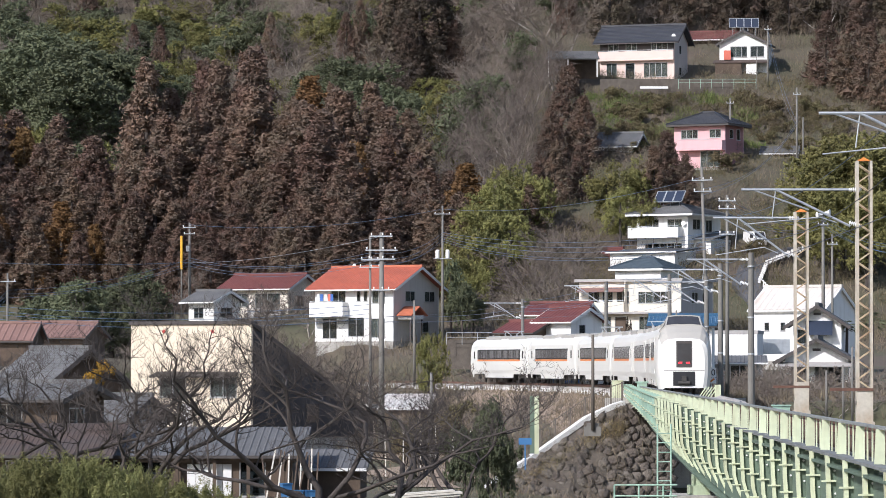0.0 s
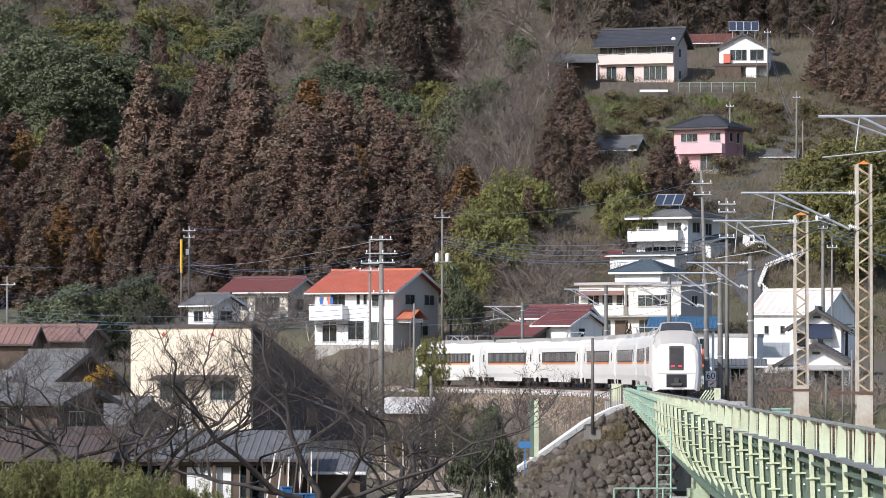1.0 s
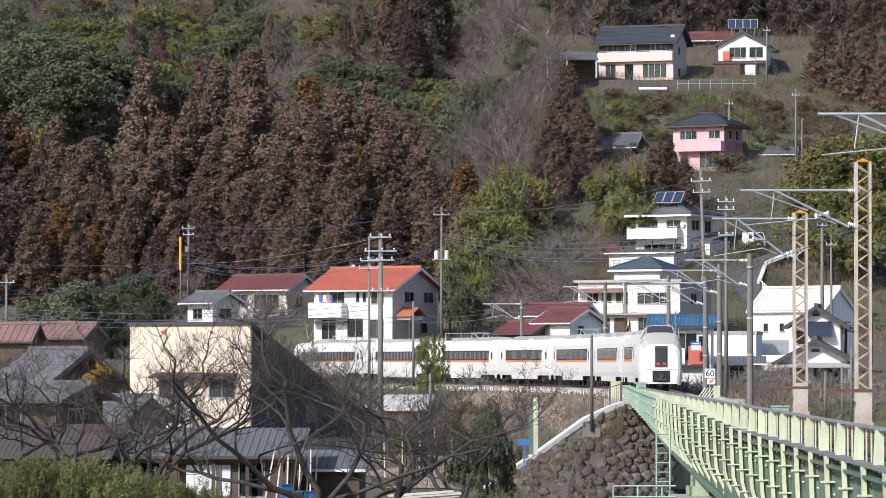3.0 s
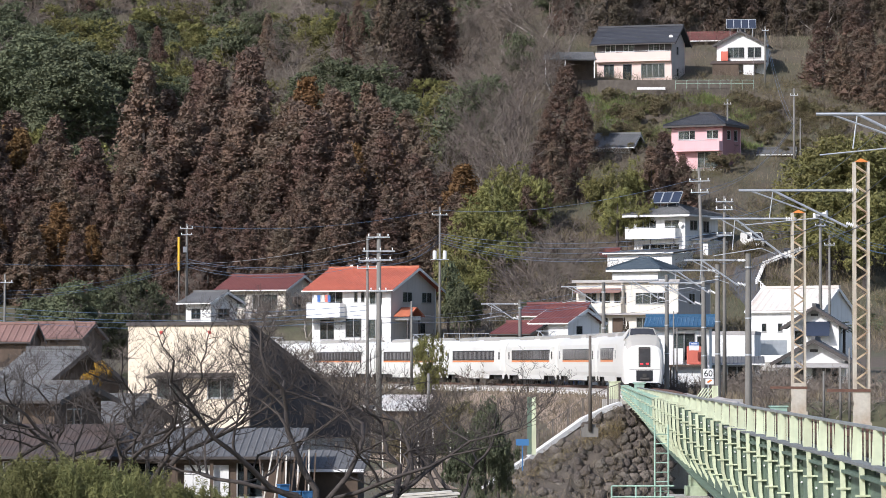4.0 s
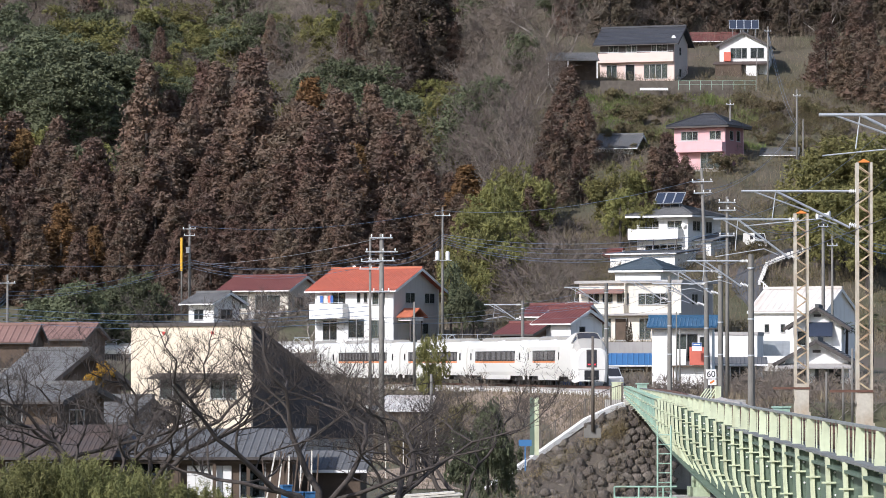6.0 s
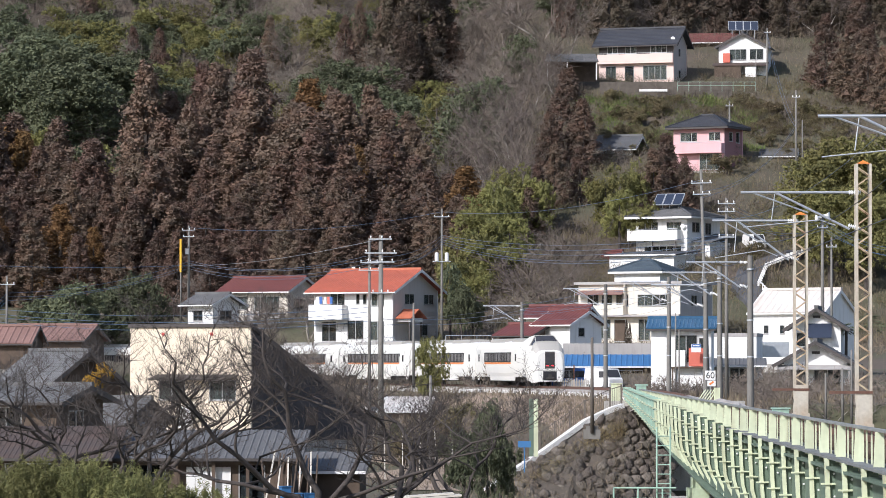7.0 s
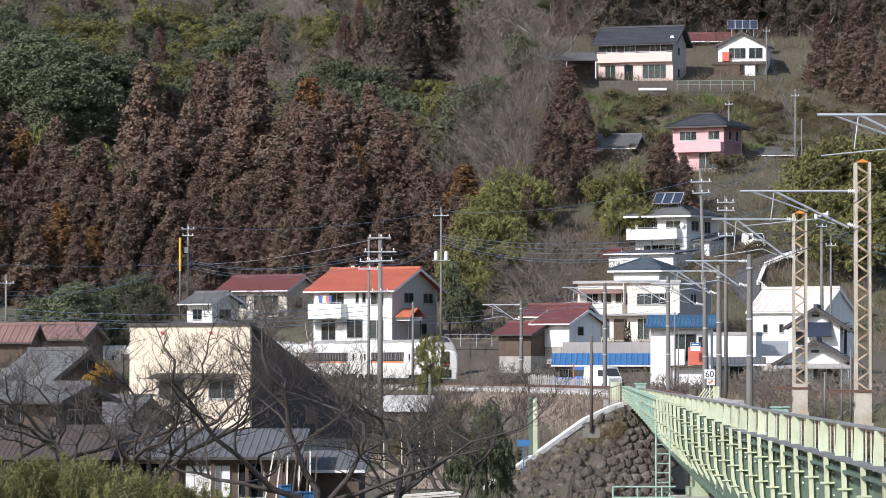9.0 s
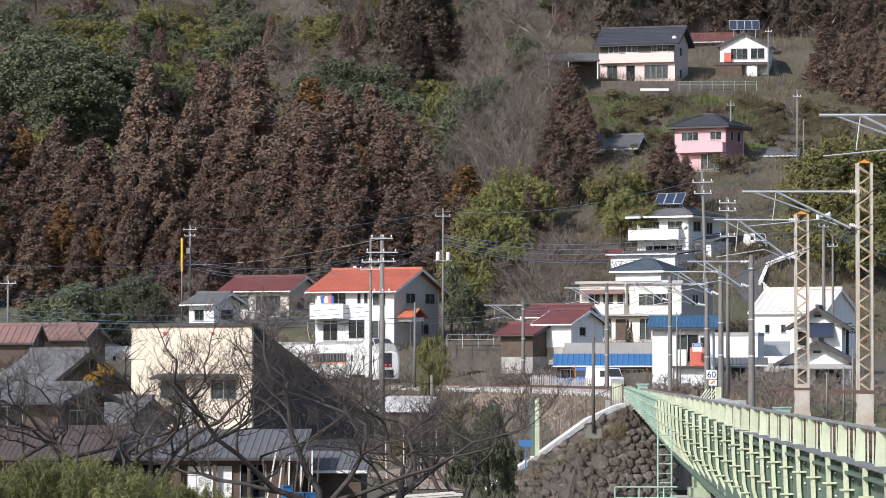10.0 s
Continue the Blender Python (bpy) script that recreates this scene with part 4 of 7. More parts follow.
def house(label, x, y, z, turn, W, D, H, wall, roof, front=(), right=(), rise=1.6, over=0.6, kind="gable_x", side_wall=None, rib=0.3, row=0.28, trim="trim_white", category="house", name="house", base=1.5, back_h=None):
    """Its front right corner stands at x, y; the front runs W to the left, the right side D to the back; turn: degrees to the left."""
    ob = thing(name, pose(x, y, z, 0, 0, -turn), label, category)
    side_wall = side_wall or wall
    fm = pose(-W, 0, 0)
    gab = {"gable_x": (0, rise), "gable_y": (rise, 0)}.get(kind, (0, 0))
    part("wall", wall_mesh(W, H, front, gable=gab[0]), wall, ob, m=fm)
    rm = pose(0, 0.16, 0, 0, 0, 90)
    if kind == "mono":
        for x0 in (-0.16, -W):
            y0, y1 = 0.16, D - 0.16
            zz = lambda q: H + (back_h - H) * q / D
            vs = [(x0 + dx, q, z) for dx in (0, 0.16) for q, z in ((y0, 0), (y1, 0), (y1, zz(y1)), (y0, zz(y0)))]
            part("wall", Mesh().add(vs, [(0, 3, 2, 1), (4, 5, 6, 7), (0, 1, 5, 4), (1, 2, 6, 5), (2, 3, 7, 6), (3, 0, 4, 7)]), side_wall, ob)
        part("wall", wall_mesh(W, back_h, ()), wall, ob, m=pose(0, D, 0, 0, 0, 180))
        part("window", Mesh().box(0.0, 2.2, 2.6, 0.05, 3.6, 3.8), "tinted", ob, "dark side window")
        part("window", Mesh().box(0.0, 5.2, 0.9, 0.05, 6.4, 2.0), "tinted", ob, "dark side window")
    else:
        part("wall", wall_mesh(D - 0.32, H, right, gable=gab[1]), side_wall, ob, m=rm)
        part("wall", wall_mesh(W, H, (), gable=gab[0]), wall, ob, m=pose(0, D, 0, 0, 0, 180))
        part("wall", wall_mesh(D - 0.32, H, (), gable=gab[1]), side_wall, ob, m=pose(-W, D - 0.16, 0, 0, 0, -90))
    part("foundation", Mesh().box(-W + 0.05, 0.05, -base, -0.05, D - 0.05, 0.02), "concrete", ob, "grey concrete base")
    if kind != "mono":
        part("floor_slab", Mesh().box(-W + 0.17, 0.17, H * 0.5, -0.17, D - 0.17, H * 0.5 + 0.1), "timber", ob)
    for h in front:
        add_window(ob, fm, *h)
    for h in right:
        add_window(ob, rm, *h)
    o = over
    if kind == "gable_x":
        dz = rise * o / (D / 2)
        g1, g2, r1, r2 = (-W - o, -o, H - dz + 0.12), (o, -o, H - dz + 0.12), (o, D / 2, H + rise + 0.12), (-W - o, D / 2, H + rise + 0.12)
        tiled(ob, g1, g2, r1, r2, roof, rib, row)
        tiled(ob, (o, D + o, H - dz + 0.12), (-W - o, D + o, H - dz + 0.12), r2, r1, roof, rib, row)
        part("ridge", Mesh().beam((-W - o, D / 2, H + rise + 0.2), (o, D / 2, H + rise + 0.2), 0.3, 0.22), roof, ob)
        part("gutter", Mesh().beam((-W - o, -o - 0.06, H - dz), (o, -o - 0.06, H - dz), 0.12, 0.12), trim, ob)
        for q in (o - 0.02, -W - o + 0.02):
            for e in (-o, D + o):
                part("bargeboard", Mesh().beam((q, e, H - dz - 0.02), (q, D / 2, H + rise - 0.02), 0.05, 0.26), trim, ob)
    elif kind == "gable_y":
        dz = rise * o / (W / 2)
        e1, e2 = (-W - o, -o, H - dz + 0.12), (o, -o, H - dz + 0.12)
        k1, k2 = (-W / 2, -o, H + rise + 0.12), (-W / 2, D + o, H + rise + 0.12)
        tiled(ob, (-W - o, D + o, H - dz + 0.12), e1, k1, k2, roof, rib, row)
        tiled(ob, e2, (o, D + o, H - dz + 0.12), k2, k1, roof, rib, row)
        part("ridge", Mesh().beam((-W / 2, -o, H + rise + 0.2), (-W / 2, D + o, H + rise + 0.2), 0.3, 0.26), roof, ob)
        for e in (-W - o, o):
            part("bargeboard", Mesh().beam((e, -o + 0.02, H - dz - 0.02), (-W / 2, -o + 0.02, H + rise - 0.02), 0.05, 0.26), trim, ob)
    elif kind == "hip":
        e = [Vector(q) for q in ((-W - o, -o, H + 0.1), (o, -o, H + 0.1), (o, D + o, H + 0.1), (-W - o, D + o, H + 0.1))]
        half = D / 2 + o
        k1, k2 = Vector((-W - o + half * 0.95, D / 2, H + rise)), Vector((o - half * 0.95, D / 2, H + rise))
        if k1.x > k2.x:
            k1 = k2 = Vector((-W / 2, D / 2, H + rise))
        tiled(ob, e[0], e[1], k2, k1, roof, rib, row)
        tiled(ob, e[1], e[2], k2, k2 + Vector((0, 0.01, 0)), roof, rib, row)
        tiled(ob, e[2], e[3], k1, k2, roof, rib, row)
        tiled(ob, e[3], e[0], k1, k1 + Vector((0, 0.01, 0)), roof, rib, row)
        for q in range(4):
            part("fascia", Mesh().beam(e[q] - Vector((0, 0, 0.16)), e[(q + 1) % 4] - Vector((0, 0, 0.16)), 0.06, 0.2), trim, ob)
        v = Mesh()
        for q, k in zip(e, (k1, k2, k2, k1)):
            v.beam(q + Vector((0, 0, 0.06)), k + Vector((0, 0, 0.08)), 0.22, 0.14)
        v.beam(k1 + Vector((-0.1, 0, 0.1)), k2 + Vector((0.1, 0, 0.1)), 0.26, 0.2)
        part("ridge", v, roof, ob)
    elif kind == "flat":
        part("roof", Mesh().box(-W - o, -o, H, o, D + o, H + 0.28), roof, ob, "flat concrete roof slab")
    elif kind == "mono":
        tiled(ob, (-W - o, D + o, back_h - rise * 0.0 + 0.05), (o, D + o, back_h + 0.05), (o, -o, H + 0.12), (-W - o, -o, H + 0.12), roof, rib, row)
        part("edge_trim", Mesh().beam((-W - o, -o - 0.03, H + 0.06), (o, -o - 0.03, H + 0.06), 0.08, 0.2).beam((o + 0.02, -o, H + 0.06), (o + 0.02, D + o, back_h), 0.06, 0.22), trim, ob)
    elif kind == "shed":
        tiled(ob, (-W - o, -o, H - 0.05), (o, -o, H - 0.05), (o, D + o, H + rise), (-W - o, D + o, H + rise), roof, rib, row)
        part("gutter", Mesh().beam((-W - o, -o - 0.05, H - 0.1), (o, -o - 0.05, H - 0.1), 0.12, 0.12), trim, ob)
    return ob


def balcony(ob, u0, u1, z0, h, out, material, W, label=""):
    x0, x1 = -W + u0, -W + u1
    g = Mesh().box(x0, -out, z0, x1, -out + 0.1, z0 + h).box(x0, -out + 0.1, z0, x0 + 0.1, -0.003, z0 + h).box(x1 - 0.1, -out + 0.1, z0, x1, -0.003, z0 + h).box(x0 + 0.1, -out + 0.1, z0, x1 - 0.1, -0.003, z0 + 0.12)
    b = part("balcony", g, material, ob, label)
    part("rail", Mesh().tube([(x0, -out + 0.05, z0 + h + 0.12), (x1, -out + 0.05, z0 + h + 0.12)], 0.03, 6), "galv", b)
    return b


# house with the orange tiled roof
# white front; the side walls carry their shade as a grey-beige colour
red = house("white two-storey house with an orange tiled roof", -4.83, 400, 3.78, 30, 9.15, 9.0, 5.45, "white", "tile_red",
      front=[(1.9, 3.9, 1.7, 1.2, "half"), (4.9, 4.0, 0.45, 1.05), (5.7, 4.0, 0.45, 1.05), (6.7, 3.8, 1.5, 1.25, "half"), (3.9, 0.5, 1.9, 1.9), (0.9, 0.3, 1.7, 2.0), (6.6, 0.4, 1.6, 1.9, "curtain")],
      right=[(2.2, 4.0, 1.9, 1.05, "half"), (6.0, 4.0, 2.0, 1.05, "half"), (5.6, 0.9, 1.2, 1.2)], rise=1.95, over=0.75, side_wall="shade_beige")
balcony(red, 0.0, 3.9, 2.45, 1.45, 1.1, "white", 9.15)
part("canopy", Mesh().box(-9.1, -1.0, 2.0, -5.2, 0.0, 2.1), "trim", red, "dark canopy below the balcony")
g = Mesh().slab((0.1, 0.4, 2.6), (1.9, 0.4, 2.6), (1.9, 2.0, 3.5), (0.1, 2.0, 3.5), 0.12).slab((1.9, 3.6, 2.6), (0.1, 3.6, 2.6), (0.1, 2.0, 3.5), (1.9, 2.0, 3.5), 0.12)
part("porch_roof", g, "tile_red", red, "small orange tiled porch roof")
part("porch_gable", Mesh().box(0.02, 0.8, 2.2, 1.6, 3.2, 2.6), "white", red)
for q in (0.9, 3.1):
    part("porch_post", Mesh().box(1.4, q - 0.06, -0.2, 1.52, q + 0.06, 2.2), "trim", red)
for i, (u, mt) in enumerate(((-8.4, "trim_white"), (-8.0, "blue"), (-7.5, "curtain"), (-7.1, "red_cloth"), (-6.8, "blue"))):
    solid("laundry", Mesh().box(u - 0.16, -0.62, 4.05, u + 0.16, -0.58, 4.75), mt, "washing hung on the balcony", "laundry", "washing", m=red.matrix_basis)

maroon = house("cream house with a maroon tiled roof", -16.42, 430, 5.75, 30, 8.2, 6.0, 4.0, "beige", "tile_maroon",
      front=[(0.7, 1.9, 2.4, 1.4, "curtain"), (4.0, 1.7, 3.2, 1.6, "curtain")], right=[(1.5, 2.0, 1.5, 1.1)], rise=1.3, over=0.6, trim="trim_white")
balcony(maroon, 3.6, 7.8, 0.4, 1.2, 0.9, "grey_wall", 8.2)
house("small white house with a grey tiled roof", -23.7, 418, 5.1, 42, 3.7, 3.8, 3.1, "white", "tile_grey",
      front=[(0.8, 1.2, 1.4, 1.1)], right=[(0.8, 1.3, 1.8, 1.0)], rise=0.85, over=0.7)
house("low shed with a faded red sheet roof", -35.3, 345, 1.35, 8, 9, 5, 2.3, "timber", "tile_pink", rise=1.3, over=0.4, rib=0.6, row=0, category="shed", trim="trim")
house("low house with a faded red roof", -33.2, 372, 1.2, 15, 7, 6, 2.9, "timber", "tile_pink", front=[(2, 0.6, 2, 1.3)], rise=1.2, over=0.5, rib=0.6, row=0, trim="trim")
house("dark old house with a grey tiled roof", -25.6, 262, -2.1, 55, 6.5, 5.5, 2.6, "timber", "tile_grey", front=[(2, 0.6, 3, 1.6)], right=[(1, 0.8, 2, 1.4)], rise=2.0, over=0.8, trim="trim")
house("dark timber house with a silver tiled roof", -19.1, 200, -2.4, 20, 9.5, 5.5, 2.3, "timber", "tile_grey",
      front=[(1, 0.5, 2.2, 1.5), (5, 0.5, 2.6, 1.5)], right=[(1.2, 0.6, 1.8, 1.2)], rise=0.62, over=0.7, trim="trim")
house("small outbuilding with a grey roof", -17.5, 222, -3.4, 32, 3.6, 4.0, 2.0, "grey_wall", "slate", front=[(1, 0.7, 1.6, 1.0)], rise=1.1, over=0.5, rib=0, row=0.3, category="outbuilding", trim="trim")

# cream house with charcoal side
cream = house("cream rendered house with charcoal side cladding and long sloping roof", -11.12, 235, -2.80, 36, 9.2, 12.0, 6.75, "cream", "slate_dark",
      front=[(2.25, 2.42, 2.0, 1.2, "curtain"), (6.1, 2.42, 2.0, 1.2, "curtain"), (3.9, 0.75, 0.75, 1.25, "half")],
      kind="mono", over=0.06, side_wall="dark_wall", rib=0, row=0.35, back_h=0.9, trim="trim")
for u, w in ((-7.15, 6.2),):
    part("hood", Mesh().slab((u, -0.8, 3.68), (u + w, -0.8, 3.68), (u + w, 0.0, 3.93), (u, 0.0, 3.93), 0.1), "trim", cream, "dark window hood")
for u in (-6.6, -2.9):
    part("vent_cap", Mesh().tube([(u, 0, 6.3), (u, -0.1, 6.3)], 0.1, 12), "red", cream, "small red vent cap")
part("seam", Mesh().box(-9.18, -0.006, 2.12, -0.01, 0.002, 2.15), "beige", cream)
ac = thing("air_conditioner", cream.matrix_basis @ pose(-4.55, -0.45, 0.75), "white outdoor air conditioner unit", "air conditioner")
part("case", Mesh().box(-0.42, -0.16, 0, 0.42, 0.16, 1.3), "trim_white", ac)
for z in (0.34, 0.96):
    part("fan_grille", Mesh().tube([(-0.05, -0.16, z), (-0.05, -0.19, z)], 0.26, 14), "alu", ac)
part("bracket", Mesh().box(-0.4, -0.14, -0.12, -0.34, 0.44, 0).box(0.34, -0.14, -0.12, 0.4, 0.44, 0), "alu", ac)

# sheds at the foot
def shed_row():
    a = house("open shed with a rusty brown sheet roof", -13.9, 165, -3.84, 3, 8.5, 4.0, 1.75, "timber", "corrugated", front=[(1.2, 0.2, 1.6, 1.3), (4.5, 0.2, 2, 1.3)], kind="shed", rise=1.2, over=0.5, rib=0.22, row=0, category="shed", name="shed", base=3, trim="trim")
    b = house("long shed with a dark grey sheet roof", -6.15, 166, -3.87, 2, 7.6, 4.4, 1.75, "timber", "slate", front=[(0.2, 0.0, 2.2, 1.5), (5.4, 0.0, 1.1, 1.5)], kind="shed", rise=1.05, over=0.45, rib=0.3, row=0, category="shed", name="shed", base=3, trim="trim")
    g = Mesh()
    for k in range(5):
        g.box(-4.35 + k * 0.37, -0.06, 0.05 + 0.02 * (k % 2), -4.0 + k * 0.37, -0.03, 1.35)
    part("pale_boards", g, "trim_white", b, "white boards leaning on the shed wall")
    part("beam", Mesh().box(-7.2, -0.35, 1.42, 0.2, -0.25, 1.56), "timber", b)
    for k, q in enumerate((-4.75, -3.2, -1.8, -0.4)):
        part("post", Mesh().box(q - 0.07, -0.37, -0.5, q + 0.07, -0.23, 1.42), "timber", b)
    c = house("lean-to shed with a blue-grey roof", -3.44, 170, -4.10, 4, 2.9, 3.0, 1.35, "timber", "slate", kind="shed", rise=0.7, over=0.3, rib=0.3, row=0, trim="trim_white", category="shed", name="shed", base=3)
    rnd = random.Random(2)
    for k in range(14):
        u = -7.23 + k * 0.16
        solid("leaning_pole", Mesh().beam((0, 0, -0.6), (rnd.uniform(-0.3, 0.5), 0.6, 1.5 + rnd.random() * 0.5), 0.06, 0.06), "timber" if k % 3 else "curtain", "weathered timber pole leaning on the shed", "timber", "leaning poles", m=pose(u, 163.6, -3.77))
    for k in range(4):
        solid("plastic_crate", Mesh().box(-0.2, -0.15, 0, 0.2, 0.15, 0.22).box(-0.23, -0.18, 0.22, 0.23, 0.18, 0.27), "sheet_blue", "blue plastic crate by the shed", "crate", "crates", m=pose(-6.31 + 0.48 * (k % 3), 163.2, -3.77 + 0.28 * (k // 3), 0, 0, 8 * k))
    solid("timber_stack", Mesh().box(-1.4, -0.5, 0, 1.4, 0.5, 0.08).box(-1.3, -0.55, 0.1, 1.5, 0.5, 0.18).box(-1.5, -0.5, 0.2, 1.2, 0.45, 0.27), "curtain", "stack of pale sawn boards", "timber", m=pose(-0.68, 168, -3.99, 0, -4, 6))


shed_row()

# beige flat-roofed house
beige = house("beige two-storey house with flat concrete roof", 23.45, 395, 3.92, 30, 11.3, 7.2, 5.75, "beige", "grey_wall",
      front=[(6.6, 3.6, 3.3, 1.15, "half"), (1.0, 3.6, 1.3, 1.2), (2.6, 3.6, 1.2, 1.2), (4.2, 3.6, 1.4, 1.2), (6.7, 0.2, 1.3, 2.1, "curtain"), (1.3, 0.4, 2.3, 1.9, "curtain"), (4.0, 0.1, 1.3, 2.2, "door")],
      right=[(2.2, 3.6, 1.4, 1.1), (4.6, 3.6, 1.2, 1.1)], kind="flat", over=0.35, side_wall="grey_wall")
balcony(beige, 0.0, 5.4, 2.75, 1.0, 0.8, "beige", 11.3)
part("floor_band", Mesh().box(-11.6, -0.85, 2.55, 0.25, 0.0, 2.75), "grey_wall", beige)
part("awning", Mesh().slab((-11.2, -1.0, 4.75), (-6.0, -1.0, 4.75), (-6.0, -0.02, 5.2), (-11.2, -0.02, 5.2), 0.05), "tile_pink", beige, "faded orange awning")
part("projection", Mesh().box(-6.0, -0.5, 2.76, -5.9, 0.0, 5.74), "beige", beige)

mid_back = house("white house with a dark flat roof edge", 24.75, 428, 9.88, 28, 7.6, 5.5, 3.65, "white", "slate_dark", front=[(1.0, 1.9, 0.4, 0.4), (6.4, 1.9, 0.4, 0.4)], kind="shed", rise=0.5, over=0.4, rib=0, row=0)
house("white house with a blue-grey hipped roof", 22.6, 416, 9.30, 28, 5.2, 4.6, 2.05, "white", "slate_blue", front=[(2.4, 0.1, 2.4, 0.8, "half")], kind="hip", rise=1.3, over=0.5, rib=0, row=0.3)
house("small house with a red tiled gable", 18.4, 434, 10.6, 40, 1.9, 3, 1.9, "timber", "tile_maroon", rise=1.4, over=0.4)

tall = house("white house with a grey pyramid roof and solar panels", 26.6, 435, 12.62, 30, 6.2, 8.0, 5.1, "white", "slate",
      front=[(0.3, 3.4, 2.4, 1.2, "half"), (3.7, 3.5, 1.8, 1.1, "curtain"), (1.0, 0.9, 4.5, 1.1), ], right=[(1.0, 3.5, 1.8, 1.1), (4.2, 3.3, 1.5, 1.3)], kind="hip", rise=1.35, over=0.95, rib=0, row=0.3)
balcony(tall, -0.5, 5.6, 2.55, 1.15, 1.2, "trim_white", 6.2)
for u in (-6.5, -3.6, -0.8):
    part("balcony_post", Mesh().box(u - 0.05, -1.2, -1.0, u + 0.05, -1.1, 2.55), "trim", tall)
part("side_wing", Mesh().box(0.0, 1.5, 0.0, 2.0, 6.5, 2.4), "white", tall)
part("wing_window", Mesh().box(0.3, 1.44, 0.3, 1.3, 1.5, 2.0), "trim", tall, "brown shuttered window")
part("wing_roof", Mesh().slab((-0.1, 1.0, 2.5), (2.5, 1.0, 2.4), (2.5, 7, 3.4), (-0.1, 7, 3.5), 0.1), "slate", tall)
for k in range(3):
    sp = thing("solar_panel", tall.matrix_basis @ pose(-4.7 + k * 1.15, 3.2, 6.75), "dark solar water panel with pale frame on the roof", "solar panel", "roof panels")
    tl = pose(0, 0, 0, 50, 0, 0)
    part("panel", Mesh().box(-0.5, -0.75, 0.0, 0.5, 0.75, 0.05), "panel_solar", sp, m=tl @ pose(0, 0, 0.62))
    part("frame", Mesh().box(-0.55, -0.8, -0.05, 0.55, -0.75, 0.08).box(-0.55, 0.75, -0.05, 0.55, 0.8, 0.08).box(-0.55, -0.75, -0.05, -0.5, 0.75, 0.08).box(0.5, -0.75, -0.05, 0.55, 0.75, 0.08).box(0.5, -0.8, -0.05, 0.55, -0.75, 0.08), "galv", sp, m=tl @ pose(0, 0, 0.62))
    part("stand", Mesh().beam((0, -0.3, -1.2), (0, -0.5, 0.35), 0.05, 0.05).beam((0, 0.3, -1.2), (0, 0.0, 0.85), 0.05, 0.05), "galv", sp)

barn_white = house("white barn with a pale ribbed metal roof", 32.83, 345, 1.80, 35, 7.3, 5.2, 4.5, "white", "sheet_white", front=[(1.3, 2.6, 0.5, 0.75), (2.9, 2.6, 0.5, 0.75)], rise=1.8, over=0.25, rib=0.62, row=0, category="barn")
upper = house("small white house with grey gabled roof", 32.35, 326, 1.56, 8, 3.9, 6.0, 3.4, "white", "slate", front=[(0.3, 1.6, 0.9, 1.2)], kind="gable_y", rise=1.25, over=0.75, rib=0, row=0.3, trim="trim")
part("solar_heater", Mesh().slab((-2.9, -0.9, 2.35), (-0.7, -0.9, 2.35), (-0.7, -0.1, 3.5), (-2.9, -0.1, 3.5), 0.08), "panel_solar", upper, "dark sloping sun panel")
part("vent", Mesh().box(-2.25, -0.03, 3.95, -1.65, 0.0, 4.15), "trim", upper)
lower = house("old white plastered house with grey gabled roof", 30.27, 300, -0.58, 8, 4.7, 7.0, 2.65, "white", "slate", front=[(0.4, 0.3, 1.2, 1.7, "curtain"), (2.2, 0.2, 2.0, 1.9, "half")], kind="gable_y", rise=1.3, over=0.85, rib=0, row=0.3, trim="trim")
part("vent", Mesh().box(-2.65, -0.03, 3.1, -2.05, 0.0, 3.3), "trim", lower)
part("verandah", Mesh().slab((-5.2, -1.2, 2.0), (0.4, -1.2, 2.0), (0.4, 0, 2.3), (-5.2, 0, 2.3), 0.1).box(-5.0, -1.1, 0, -4.88, -1.0, 2.0).box(0.1, -1.1, 0, 0.22, -1.0, 2.0), "grey_wall", lower, "grey verandah roof on posts")
house("low white store with a grey sheet roof", 24.43, 312, 1.34, 10, 4.2, 5, 2.55, "white", "grey_wall", kind="flat", over=0.05, category="store")
house("lean-to shed clad in grey sheet", 23.60, 296, -0.30, 4, 4.0, 3.5, 2.0, "grey_wall", "slate", front=[(1.6, 0.2, 1.4, 1.6)], kind="shed", rise=0.5, over=0.35, rib=0.3, row=0, category="shed", name="shed")
solid("sheet_fence", Mesh().box(-1.25, 0, 0, 1.25, 0.05, 1.2).box(-1.22, -0.03, 0.1, -1.17, 0, 1.15).box(0, -0.03, 0.1, 0.05, 0, 1.15).box(0.6, -0.03, 0.1, 0.65, 0, 1.15).box(-0.6, -0.03, 0.1, -0.55, 0, 1.15), "galv", "grey corrugated sheet screen", "screen", m=pose(26.24, 318, 2.32))

blue_house = house("white house with a glazed blue tiled roof", 19.32, 288, -0.05, 6, 4.3, 5.0, 4.35, "white", "tile_blue", front=[(1.7, 1.9, 1.6, 2.0, "half"), (3.4, 2.5, 0.7, 1.2)], rise=0.62, over=0.38, rib=0.28, row=0.32, trim="trim")
part("porch", Mesh().box(-2.9, -0.55, 1.5, -0.2, 0.0, 1.62).box(-2.8, -0.5, 0, -2.7, -0.4, 1.5).box(-0.4, -0.5, 0, -0.3, -0.4, 1.5), "timber", blue_house, "timber ledge on posts")
part("red_board", Mesh().box(-1.6, -0.3, 1.65, -0.45, -0.25, 2.95), "red_cloth", blue_house, "faded red cloth screen")
part("white_board", Mesh().box(-2.7, -0.32, 1.65, -1.85, -0.27, 2.8), "trim_white", blue_house)
sg = thing("shop_sign", pose(18.17, 287, 2.90), "white signboard with a blue band and small bars", "sign")
part("board", Mesh().box(-0.35, -0.04, -0.3, 0.35, 0.04, 0.3), "trim_white", sg)
